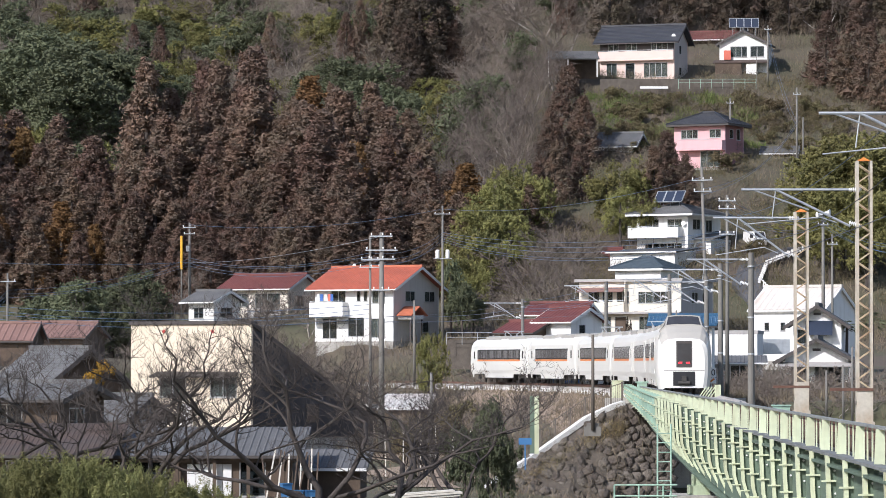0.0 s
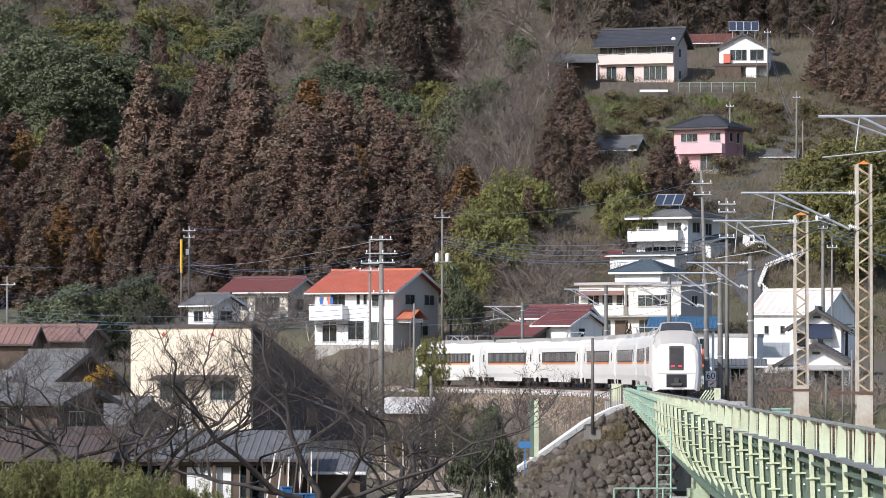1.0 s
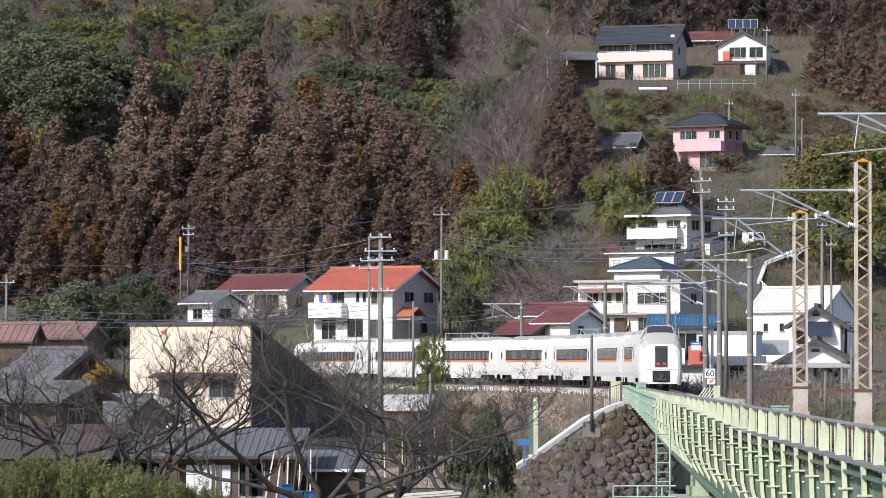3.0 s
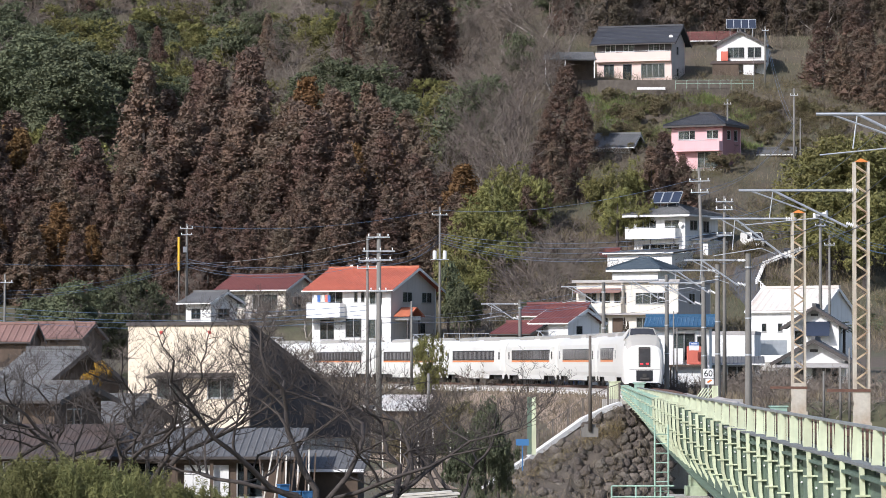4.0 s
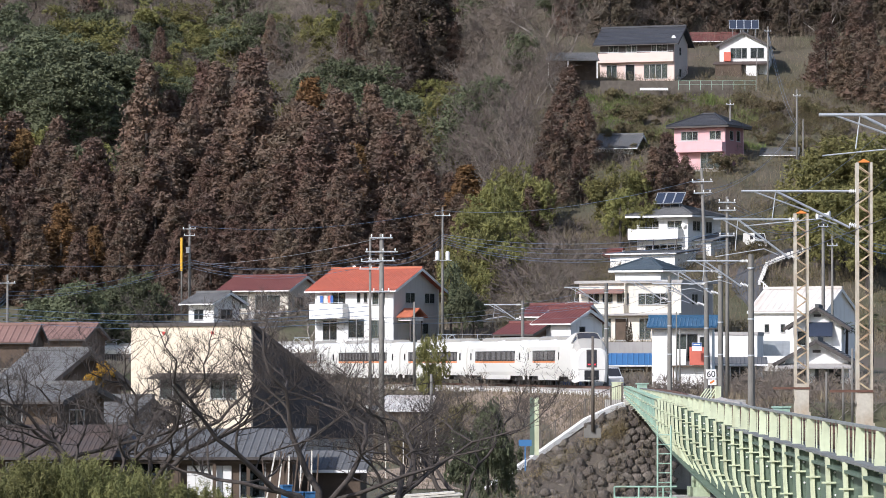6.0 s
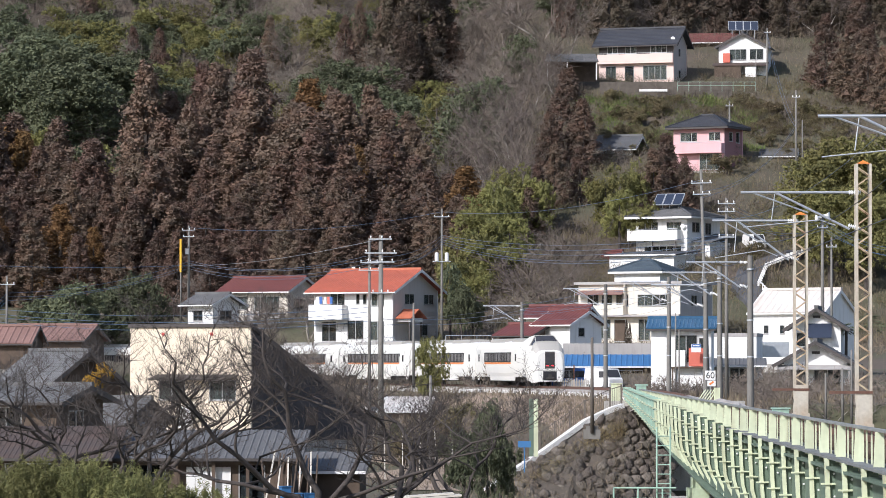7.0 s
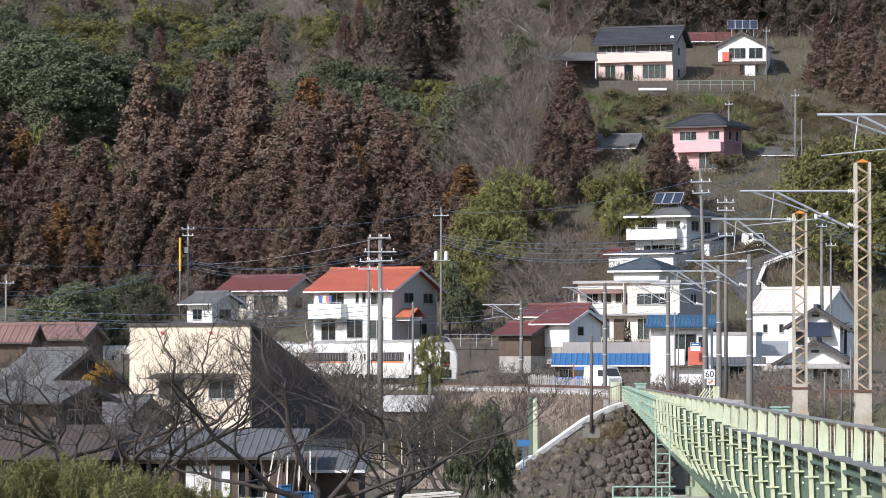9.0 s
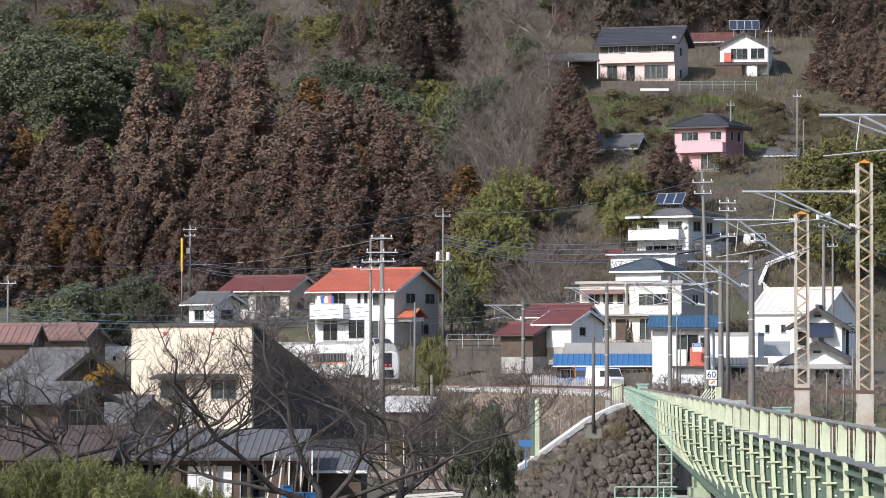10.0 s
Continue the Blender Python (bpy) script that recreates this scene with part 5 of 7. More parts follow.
part("band", Mesh().box(-0.33, -0.05, 0.05, 0.33, -0.041, 0.28), "blue", sg)
part("bar", Mesh().box(-0.24, -0.055, 0.13, 0.24, -0.051, 0.2), "trim_white", sg)
house("low house under a blue sheet roof", 17.48, 333, -0.22, 3, 8.0, 4.5, 1.85, "timber", "sheet_blue", front=[(0.3, 0.2, 1.6, 1.3), (5.2, 0.0, 2.0, 1.5)], kind="shed", rise=0.95, over=0.35, rib=0.45, row=0)
red_shed = house("cream outbuilding with a red sheet roof", 11.26, 352, 3.18, 40, 3.6, 4.5, 2.2, "white", "tile_maroon", right=[(1, 1.0, 0.9, 0.8)], kind="gable_x", rise=1.0, over=0.5, rib=0.4, row=0, category="outbuilding")
house("house with a red sheet roof", 12.74, 372, 3.90, 20, 5.2, 5, 2.3, "beige", "tile_maroon", rise=0.9, over=0.5, rib=0.4, row=0)
house("dark timber store with a rusty roof", 7.90, 352, 2.39, 35, 3.4, 4.5, 2.0, "timber", "tile_maroon", trim="trim", rise=0.8, over=0.5, rib=0.4, row=0, category="store")

# houses up the hill
# side walls coloured grey-beige to hold the shade of the sunless gable
top_house = house("two-storey house with charcoal roof and pale pink band", 29.78, 515, 37.79, 20, 10.0, 6.0, 5.35, "peach", "slate_dark",
      front=[(1.1, 3.95, 1.4, 1.0, "curtain"), (3.5, 3.95, 1.5, 1.0, "curtain"), (6.9, 3.95, 2.2, 1.0, "half"), (0.9, 0.55, 1.4, 1.85, "curtain"), (3.45, 0.15, 1.25, 2.25), (5.9, 0.55, 3.2, 1.85, "curtain")],
      right=[(2.0, 3.6, 1.0, 1.1), (2.0, 0.8, 1.0, 1.1)], rise=1.95, over=0.75, rib=0, row=0.35, trim="trim", side_wall="shade_beige")
balcony(top_house, -0.05, 10.05, 2.67, 1.2, 0.6, "peach", 10.0, "pale pink balcony front")
for a, b in ((0.0, 1.1), (2.5, 3.5), (5.0, 6.9), (9.1, 10.0)):
    part("upper_cladding", Mesh().box(a - 10.0, -0.012, 3.62, b - 10.0, -0.004, 5.33), "trim", top_house, "dark brown cladding of the upper floor")
gable = house("white gabled house with timber balcony", 42.1, 520, 38.14, 10, 6.2, 6, 4.9, "white", "slate", front=[(1.4, 3.1, 2.2, 1.4, "half"), (4.0, 3.1, 1.8, 1.4), (0.3, 0.4, 2.6, 1.8, "half")], kind="gable_y", rise=1.6, over=0.5, rib=0, row=0.3, trim="trim")
part("lean_roof", Mesh().slab((-6.9, -1.6, 2.3), (0.3, -1.6, 2.3), (0.3, 0, 2.75), (-6.9, 0, 2.75), 0.12), "corrugated", gable, "brown lean-to roof")
part("shutter_box", Mesh().box(-5.6, -0.5, 2.75, -4.7, -0.02, 3.95), "red_cloth", gable, "red-brown shutter box")
part("dark_bay", Mesh().box(-6.6, -1.5, 0, -3.2, -0.6, 2.2), "timber", gable)
part("white_pier", Mesh().box(-2.6, -1.4, 0, -1.2, -0.6, 2.2), "white", gable)
for k in range(4):
    q = thing("solar_panel", pose(38.24 + k * 0.98, 528, 45.74), "dark solar panel with pale frame on a stand", "solar panel", "roof panels")
    part("panel", Mesh().box(-0.44, -0.03, 0, 0.44, 0.03, 1.2), "panel_solar", q, m=pose(0, 0, 0, -18))
    part("frame", Mesh().box(-0.48, -0.04, -0.04, 0.48, 0.04, 0).box(-0.48, -0.04, 1.2, 0.48, 0.04, 1.24).box(-0.48, -0.04, 0, -0.44, 0.04, 1.2).box(0.44, -0.04, 0, 0.48, 0.04, 1.2), "galv", q, m=pose(0, 0, 0, -18))
    part("stand", Mesh().beam((0, 0.1, -3.2), (0, 0.1, 0.1), 0.06, 0.06), "galv", q)
house("house with a red-brown roof among the trees", 38.75, 535, 42.42, 10, 6.0, 5, 2.4, "timber", "tile_maroon", rise=1.0, over=0.5, rib=0, row=0.3)
carport = thing("carport", pose(16.60, 512, 37.94), "open carport with grey tiled roof", "carport")
tiled(carport, (-3.4, -2.2, 2.3), (3.4, -2.2, 2.3), (3.1, 2.2, 3.6), (-3.1, 2.2, 3.6), "tile_grey", 0.3, 0.28)
for x in (-3.1, -0.6, 3.1):
    part("post", Mesh().box(x - 0.07, -2.0, 0, x + 0.07, -1.86, 2.35), "trim_white", carport)
part("back_wall", Mesh().box(-3.2, 1.9, 0, 3.2, 2.0, 3.2), "timber", carport)
# shade on the side walls is put into their darker pink
pink = house("pink two-storey house with a dark hipped roof", 33.45, 475, 24.72, 28, 6.6, 5.4, 5.1, "pink", "slate_dark",
      front=[(0.9, 3.5, 2.2, 1.05, "half"), (4.6, 3.55, 1.5, 1.0, "half"), (3.4, 0.1, 2.6, 1.9, "curtain")], right=[(1.2, 3.5, 1.0, 1.1), (3.2, 3.4, 1.0, 1.3)], kind="hip", rise=1.6, over=0.75, rib=0, row=0.3, trim="trim", side_wall="pink_shade")
balcony(pink, 0.6, 6.65, 2.05, 1.15, 1.0, "pink", 6.6)
house("old house with a grey tiled roof", 22.87, 482, 25.87, 18, 5.4, 5.0, 2.0, "white", "tile_grey", rise=1.35, over=0.7)
house("small shed with a grey roof", 42.2, 480, 25.43, 10, 3.9, 3.0, 1.3, "timber", "slate", rise=0.6, over=0.4, rib=0, row=0.3, category="shed", name="shed")

for ob, m in ((red, pose(-7.2, 4.5, 7.4)), (top_house, pose(-0.2, 0.5, 5.6)), (tall, pose(-0.4, -0.2, 3.9))):
    dish = thing("satellite_dish", ob.matrix_basis @ m, "small white satellite dish on a house", "satellite dish", "satellite dishes")
    part("bowl", Mesh().tube([(0, 0, 0.2), (0, -0.06, 0.2), (0, -0.12, 0.2)], [0.05, 0.2, 0.27], 14), "trim_white", dish)
    part("mount", Mesh().tube([(0, 0.05, -0.2), (0, 0.02, 0.2)], 0.025, 6), "galv", dish)

# ---- trees ----
def tri_leaves(centres, rng, n, spread, length, width, up=0.0, out=None):
    """n small pointed leaves round each centre; out: directions in which they lean."""
    c = np.repeat(np.asarray(centres, float), n, axis=0)
    k = len(c)
    off = rng.normal(size=(k, 3))
    off /= np.linalg.norm(off, axis=1)[:, None] + 1e-6
    p = c + off * (spread * rng.random((k, 1)) ** 0.5)
    d = off * 0.8 + rng.normal(size=(k, 3)) * 0.5
    if out is not None:
        d += np.repeat(np.asarray(out, float), n, axis=0) * 0.9
    d[:, 2] += up
    d /= np.linalg.norm(d, axis=1)[:, None] + 1e-6
    s = np.cross(d, rng.normal(size=(k, 3)))
    s /= np.linalg.norm(s, axis=1)[:, None] + 1e-6
    ln, wd = length * (0.6 + 0.8 * rng.random((k, 1))), width * (0.6 + 0.8 * rng.random((k, 1)))
    v = np.stack([p - s * wd / 2, p + s * wd / 2, p + d * ln], axis=1).reshape(-1, 3)
    g = Mesh()
    g.v = v.tolist()
    g.f = [(3 * i, 3 * i + 1, 3 * i + 2) for i in range(k)]
    return g


OCT_V = np.array([(1, 0, 0), (0, 1, 0), (-1, 0, 0), (0, -1, 0), (0, 0, 1), (0, 0, -1)], float)
OCT_F = np.array([(0, 1, 4), (1, 2, 4), (2, 3, 4), (3, 0, 4), (1, 0, 5), (2, 1, 5), (3, 2, 5), (0, 3, 5)])


def tufts(centres, rng, radius, tall=1.2, rough=0.35):
    """Small ragged lumps of foliage."""
    c = np.asarray(centres, float)
    n = len(c)
    size = radius * (0.65 + 0.7 * rng.random((n, 1, 1)))
    v = OCT_V[None] * size * (1 - rough + 2 * rough * rng.random((n, 6, 1))) * np.array((1, 1, tall))
    q = rng.normal(size=(n, 4))
    w, x, y, z = (q / np.linalg.norm(q, axis=1)[:, None]).T
    turn = np.stack([1 - 2 * (y * y + z * z), 2 * (x * y - z * w), 2 * (x * z + y * w), 2 * (x * y + z * w), 1 - 2 * (x * x + z * z), 2 * (y * z - x * w), 2 * (x * z - y * w), 2 * (y * z + x * w), 1 - 2 * (x * x + y * y)], -1).reshape(n, 3, 3)
    v = np.einsum("nij,nkj->nki", turn, v) + c[:, None]
    g = Mesh()
    g.v = v.reshape(-1, 3).tolist()
    g.f = [tuple(q) for q in (OCT_F[None] + 6 * np.arange(n)[:, None, None]).reshape(-1, 3).tolist()]
    return g


FAR = pose(0, -400, -200)
HEIGHT = {}


def leaf_shell(centres, radii, ways, rng, n, length, width, tall=1.0, loose=0.5):
    """n small leaves on the outer face of each lump, lying roughly along its surface."""
    c = np.repeat(np.asarray(centres, float), n, axis=0)
    q = np.repeat(np.asarray(radii, float), n)[:, None]
    w = np.repeat(np.asarray(ways, float), n, axis=0)
    k = len(c)
    d = rng.normal(size=(k, 3)) + w * 0.7
    d /= np.linalg.norm(d, axis=1)[:, None] + 1e-6
    p = c + d * q * (0.7 + 0.45 * rng.random((k, 1))) * np.array((1, 1, tall))
    nrm = d + rng.normal(size=(k, 3)) * loose
    a = np.cross(nrm, rng.normal(size=(k, 3)))
    a /= np.linalg.norm(a, axis=1)[:, None] + 1e-6
    b = np.cross(nrm, a)
    b /= np.linalg.norm(b, axis=1)[:, None] + 1e-6
    ln, wd = length * (0.6 + 0.8 * rng.random((k, 1))), width * (0.6 + 0.8 * rng.random((k, 1)))
    g = Mesh()
    g.v = np.stack([p - a * wd / 2, p + a * wd / 2, p + b * ln], axis=1).reshape(-1, 3).tolist()
    g.f = [(3 * i, 3 * i + 1, 3 * i + 2) for i in range(k)]
    return g


def crown_of(cs, qs, ws, rng, n, length, width, tall=1.0, loose=0.5, core=0.62):
    """Lumps of foliage: a ragged core in each, and a shell of leaves on it."""
    g = tufts(cs, rng, 1.0, tall, 0.25)
    v = np.array(g.v).reshape(-1, 6, 3)
    c = np.asarray(cs, float)[:, None]
    g.v = (c + (v - c) * (np.asarray(qs)[:, None, None] * core)).reshape(-1, 3).tolist()
    lv = leaf_shell(cs, qs, ws, rng, n, length, width, tall, loose)
    return g.add(lv.v, lv.f)


def make_conifer(seed, material, h=18.0, r=3.5, ragged=0.3):
    """A conifer 18 m high, its crown built of hanging plumes."""
    rng = np.random.default_rng(seed)
    t = thing("conifer_tree", FAR, "tall russet-brown winter conifer on the hillside", "tree", "hillside conifers")
    part("trunk", Mesh().tube([(0, 0, -1.5), (0.05, 0, h * 0.5), (0, 0, h * 0.97)], [0.24, 0.15, 0.02], 6), "bark", t)
    cs, qs, ws = [], [], []
    m = 135
    for i in range(m):
        f = 0.05 + 0.93 * ((i + rng.random()) / m) ** 0.95
        a = i * 2.4 + rng.random() * 0.9
        rad = r * (1 - f) ** 0.72 * (0.6 + 0.4 * min(1, f * 5)) * (1 - ragged + 2 * ragged * rng.random()) * (0.55 if i % 4 == 0 else 0.9)
        cs.append((math.cos(a) * rad, math.sin(a) * rad, f * h * 0.96 - 0.16 * rad + rng.normal() * 0.2))
        qs.append((0.98 - 0.58 * f) * (0.7 + 0.6 * rng.random()))
        ws.append((math.cos(a), math.sin(a), 0.45))
    part("crown", crown_of(cs, qs, ws, rng, 50, 0.34, 0.21, 1.3, 0.85), material, t)
    return t


def make_broad(seed, material, h=9.0, r=3.6, leaf=(0.26, 0.18), lumps=15, name="evergreen_tree", label="dense dark green evergreen broadleaf tree", squash=1.0, tuft=0.42):
    rng = np.random.default_rng(seed)
    t = thing(name, FAR, label, "tree", label)
    part("trunk", Mesh().tube([(0, 0, -1.2), (0.1, 0.05, h * 0.4), (0, 0, h * 0.7)], [0.28 * h / 9, 0.2 * h / 9, 0.06], 7), "bark", t)
    cs, qs, ws = [], [], []
    for i in range(lumps):
        a, b = rng.random() * 6.28, rng.random() ** 0.7
        z = h * (0.26 + 0.62 * rng.random())
        wide = math.sqrt(max(0.05, 1 - ((z / h - 0.5) / 0.52) ** 2))
        c = np.array((math.cos(a) * r * 0.72 * b * wide, math.sin(a) * r * 0.72 * b * wide, z))
        q = r * (0.26 + 0.2 * rng.random())
        n = 20
        d = rng.normal(size=(n, 3))
        d /= np.linalg.norm(d, axis=1)[:, None]
        d[:, 2] = np.abs(d[:, 2]) * 1.2 - 0.35
        cs += list(c + d * q * (0.75 + 0.5 * rng.random((n, 1))) * np.array((1, 1, squash)))
        qs += list(tuft * (0.7 + 0.6 * rng.random(n)))
        ws += list(d)
    part("crown", crown_of(cs, qs, ws, rng, 13, leaf[0] * 1.1, leaf[1] * 1.15, 1.0, 0.65, 0.55), material, t)
    return t


def grow(g, rnd, p, d, length, r, level, most, bend, split, droop=0.0, sides=(8, 6, 4, 3, 3, 3, 3), thin=0.008):
    if level >= most:
        d = (d + Vector((rnd.gauss(0, bend), rnd.gauss(0, bend), rnd.gauss(0, bend) - droop * 2))).normalized()
        side = d.cross(Vector((rnd.gauss(0, 1), rnd.gauss(0, 1), rnd.gauss(0, 1)))).normalized() * max(thin, r)
        mid = p + d * length * 0.5 + side * rnd.uniform(-2, 2)
        g[1].add([p - side, p + side, mid + side * 0.8, mid - side * 0.8, p + d * length], [(0, 1, 2, 3), (3, 2, 4)])
        return
    n = 4 if level < 2 else (3 if level < most - 1 else 2)
    pts, rs = [p], [r]
    for k in range(n):
        d = (d + Vector((rnd.gauss(0, bend), rnd.gauss(0, bend), rnd.gauss(0, bend) - droop))).normalized()
        p = p + d * (length / n)
        pts.append(p)
        rs.append(r * (1 - 0.5 * (k + 1) / n))
    g[min(level, 1)].tube(pts, rs, sides[level], cap=False)
    for k in range(split[level]):
        f = rnd.uniform(0.4, 1.0) if k else 1.0
        i = min(n - 1, int(f * n))
        q = pts[i].lerp(pts[i + 1], f * n - i) if f < 1 else pts[-1]
        side = Vector((rnd.gauss(0, 1), rnd.gauss(0, 1), rnd.gauss(0.25, 0.6))).normalized()
        e = (d * rnd.uniform(0.5, 1.0) + side * rnd.uniform(0.55, 0.95)).normalized() if k else (d + side * 0.3).normalized()
        grow(g, rnd, q, e, length * rnd.uniform(0.52, 0.8), max(thin, rs[i] * rnd.uniform(0.45, 0.68)), level + 1, most, bend, split, droop, sides, thin)


def make_bare(seed, h, stems=1, spread=0.5, split=(5, 5, 5, 4), most=4, r=0.16, bend=0.13, name="bare_tree", label="leafless grey winter tree on the slope", group="bare hillside trees", bark="bark_grey", twig="twig", thin=0.014, droop=0.0):
    rnd = random.Random(seed)
    t = thing(name, FAR, label, "tree", group)
    g = [Mesh(), Mesh()]
    for s in range(stems):
        a = 6.28 * s / max(1, stems) + rnd.random()
        lean = spread * (0.35 if stems == 1 else 1.0)
        d = Vector((math.cos(a) * lean, math.sin(a) * lean, 1)).normalized()
        grow(g, rnd, Vector((0, 0, -0.6)), d, h * 0.42, r, 0, most, bend, split, droop, (8, 6, 4, 3, 3) if r > 0.2 else (5, 3, 3, 3, 3), thin)
    part("trunk", g[0], bark, t, smooth=True)
    part("twig_crown", g[1], twig, t)
    HEIGHT[t.name] = max(v[2] for v in g[1].v)
    return t


build_abutment()

CEDARS = [make_conifer(10 + i, "cedar" if i < 5 else "cedar_gold") for i in range(6)]
DARKS = [make_conifer(30 + i, "conifer", ragged=0.4, r=3.8) for i in range(2)]
BROADS = [make_broad(50 + i, "broad") for i in range(3)]
BAMBOOS = [make_broad(60 + i, "bamboo", leaf=(0.36, 0.12), tuft=0.36, name="bamboo_clump", label="yellow-green feathery bamboo clump") for i in range(3)]
BIG = {id(BROADS): [make_broad(56, "broad", h=14.0, r=5.0, lumps=34)], id(BAMBOOS): [make_broad(66 + i, "bamboo", h=14.0, r=4.6, lumps=34, leaf=(0.36, 0.12), tuft=0.36, name="bamboo_clump", label="yellow-green feathery bamboo clump") for i in range(2)]}
BARES = [make_bare(70 + i, 8.0, stems=1 + i % 3, spread=0.5, split=(4, 4, 5, 6), most=4, r=0.1, thin=0.012) for i in range(5)]
SCRUBS = [make_broad(86 + i, "scrub", h=2.6, r=1.9, lumps=6, leaf=(0.2, 0.1), tuft=0.26, name="scrub_bush", label="rounded olive-brown scrub bush on the bank") for i in range(3)]
SHRUBS = [make_bare(80 + i, 3.0, stems=4, spread=0.8, split=(3, 4, 7), most=3, r=0.03, name="bare_shrub", label="tangled leafless brown shrub", group="bare shrubs") for i in range(3)]
for group, hh in ((CEDARS, 18.0), (DARKS, 18.0), (BROADS, 9.0), (BAMBOOS, 9.0), (SCRUBS, 2.6), (BIG[id(BROADS)] + BIG[id(BAMBOOS)], 14.0)):
    for q in group:
        HEIGHT[q.name] = hh
plant_rnd = random.Random(11)
USED = set()


def plant(kinds, x, y, ztop=None, h=None, wide=1.0, z=None):
    """One tree of the kinds at x, y, its top at the height ztop or h metres tall."""
    z = ground_z(x, y) - 0.1 if z is None else z
    h = h if h is not None else max(1.0, ztop - z)
    src = plant_rnd.choice(BIG[id(kinds)] if id(kinds) in BIG and h > 9.5 else kinds)
    s = h / HEIGHT[src.name]
    if h < 0.8:
        return None
    m = Matrix.LocRotScale((x, y, z), Euler((0, 0, plant_rnd.random() * 6.28)), Vector((s * wide, s * wide, s)))
    if src not in USED:
        USED.add(src)
        src.matrix_basis = m
        return src
    ob = copy_thing(src, Matrix())
    ob.matrix_basis = m
    return ob


def forest():
    rnd = random.Random(4)
    back = lambda x: 24 * smooth(12, 38, -x)
    reach = lambda x: float(np.interp(x, [-56, -50, -43, -38, -33, -28, -14, -9, 1, 4], [482, 482, 474, 466, 490, 486, 486, 478, 462, 446]))
    y = 436.0
    while y < 492:
        x = -60.0 + rnd.random() * 3
        while x < 3:
            if y < reach(x):
                gold = rnd.random() < 0.06
                plant(CEDARS[5:] if gold else CEDARS[:5], x + rnd.uniform(-1, 1), y + back(x) + rnd.uniform(-2, 2), h=float(np.interp(y, [436, 486], [9.0, 20.5])) * rnd.uniform(0.8, 1.2), wide=rnd.uniform(1.05, 1.4) * float(np.interp(y, [436, 486], [1.3, 1.0])))
            x += rnd.uniform(3.4, 4.8)
        y += 5.8
    # mixed wood above the conifers
    y = 488.0
    while y < 646:
        x = -72.0
        while x < 66:
            xx, yy = x + rnd.uniform(-2, 2), y + rnd.uniform(-3, 3)
            house_zone = xx > 17 and yy < 536
            if abs(xx) < 0.118 * yy and not (yy > 602 and xx > -12) and not house_zone and not (xx > -12 and yy < 500):
                q = rnd.random()
                green = noise.noise((xx * 0.06, yy * 0.05, 7)) + (0.25 if xx < -30 else 0)
                if yy + 24 * (xx > -20) < 500 + back(xx):
                    pass
                elif xx > 22:
                    plant(DARKS, xx, yy, h=rnd.uniform(12, 20)) if q < 0.65 else plant(BARES, xx, yy, h=rnd.uniform(6, 9))
                elif green > 0.12:
                    plant(BROADS + BAMBOOS[:2], xx, yy, h=rnd.uniform(5, 8), wide=1.2)
                elif q < 0.09:
                    plant(CEDARS[:5], xx, yy, h=rnd.uniform(9, 14))
                elif q < 0.7:
                    plant(BARES, xx, yy, h=rnd.uniform(6, 10), wide=1.25)
                elif q < 0.86:
                    plant(SHRUBS, xx, yy, h=rnd.uniform(2, 4), wide=1.4)
            x += rnd.uniform(3.6, 5.2)
        y += 5.6


forest()

# single trees that stand out
for x, y, zt in ((-36.63, 500, 40.11), (-24.52, 505, 41.20), (-6.46, 548, 55.72), (-2.98, 545, 57.72), (0.08, 550, 54.37), (-4.47, 540, 48.11)):
    plant(DARKS if y > 530 else CEDARS[:5], x, y, zt, wide=1.15)
for x, y, zt in ((15.09, 480, 37.69), (12.92, 458, 27.23), (16.77, 476, 33.58), (12.71, 474, 31.79), (9.72, 444, 21.78), (15.95, 462, 27.13), (10.80, 450, 24.26), (25.42, 455, 28.34), (27.34, 452, 25.31), (23.75, 450, 26.16), (-6.10, 462, 28.75), (-3.13, 455, 25.98), (-1.52, 450, 23.94),
                 (48.94, 512, 46.78), (51.05, 508, 43.22), (53.69, 506, 44.47), (55.16, 500, 41.86), (47.51, 516, 41.34), (53.66, 516, 49.67)):
    plant(CEDARS[:5], x, y, zt, wide=1.45)
for x, y, zt, w in ((-13.64, 528, 41.89, 1.3), (-9.22, 530, 40.93, 1.3), (-16.73, 532, 40.70, 1.2), (-11.28, 522, 37.77, 1.2), (-6.13, 520, 36.90, 1.2),
                    (-56.50, 556, 47.92, 1.4), (-50.67, 552, 46.04, 1.4), (-45.08, 550, 44.34, 1.4), (-50.32, 540, 42.42, 1.4), (-57.99, 548, 44.57, 1.4), (-42.45, 556, 45.19, 1.2),
                    (10.70, 522, 44.36, 1.0), (12.84, 520, 41.64, 0.9), (3.23, 500, 36.95, 1.2), (6.07, 503, 37.87, 1.0),
                    (2.03, 402, 10.00, 0.7), (0.91, 406, 11.51, 0.6), (3.18, 404, 8.91, 0.8), (-32.38, 428, 11.56, 0.9), (-37.37, 420, 10.08, 1.2), (-40.11, 424, 10.46, 1.2), (-43.09, 430, 9.07, 1.2), (-35.24, 430, 10.28, 1.1)):
    plant(BROADS, x, y, zt, wide=w)
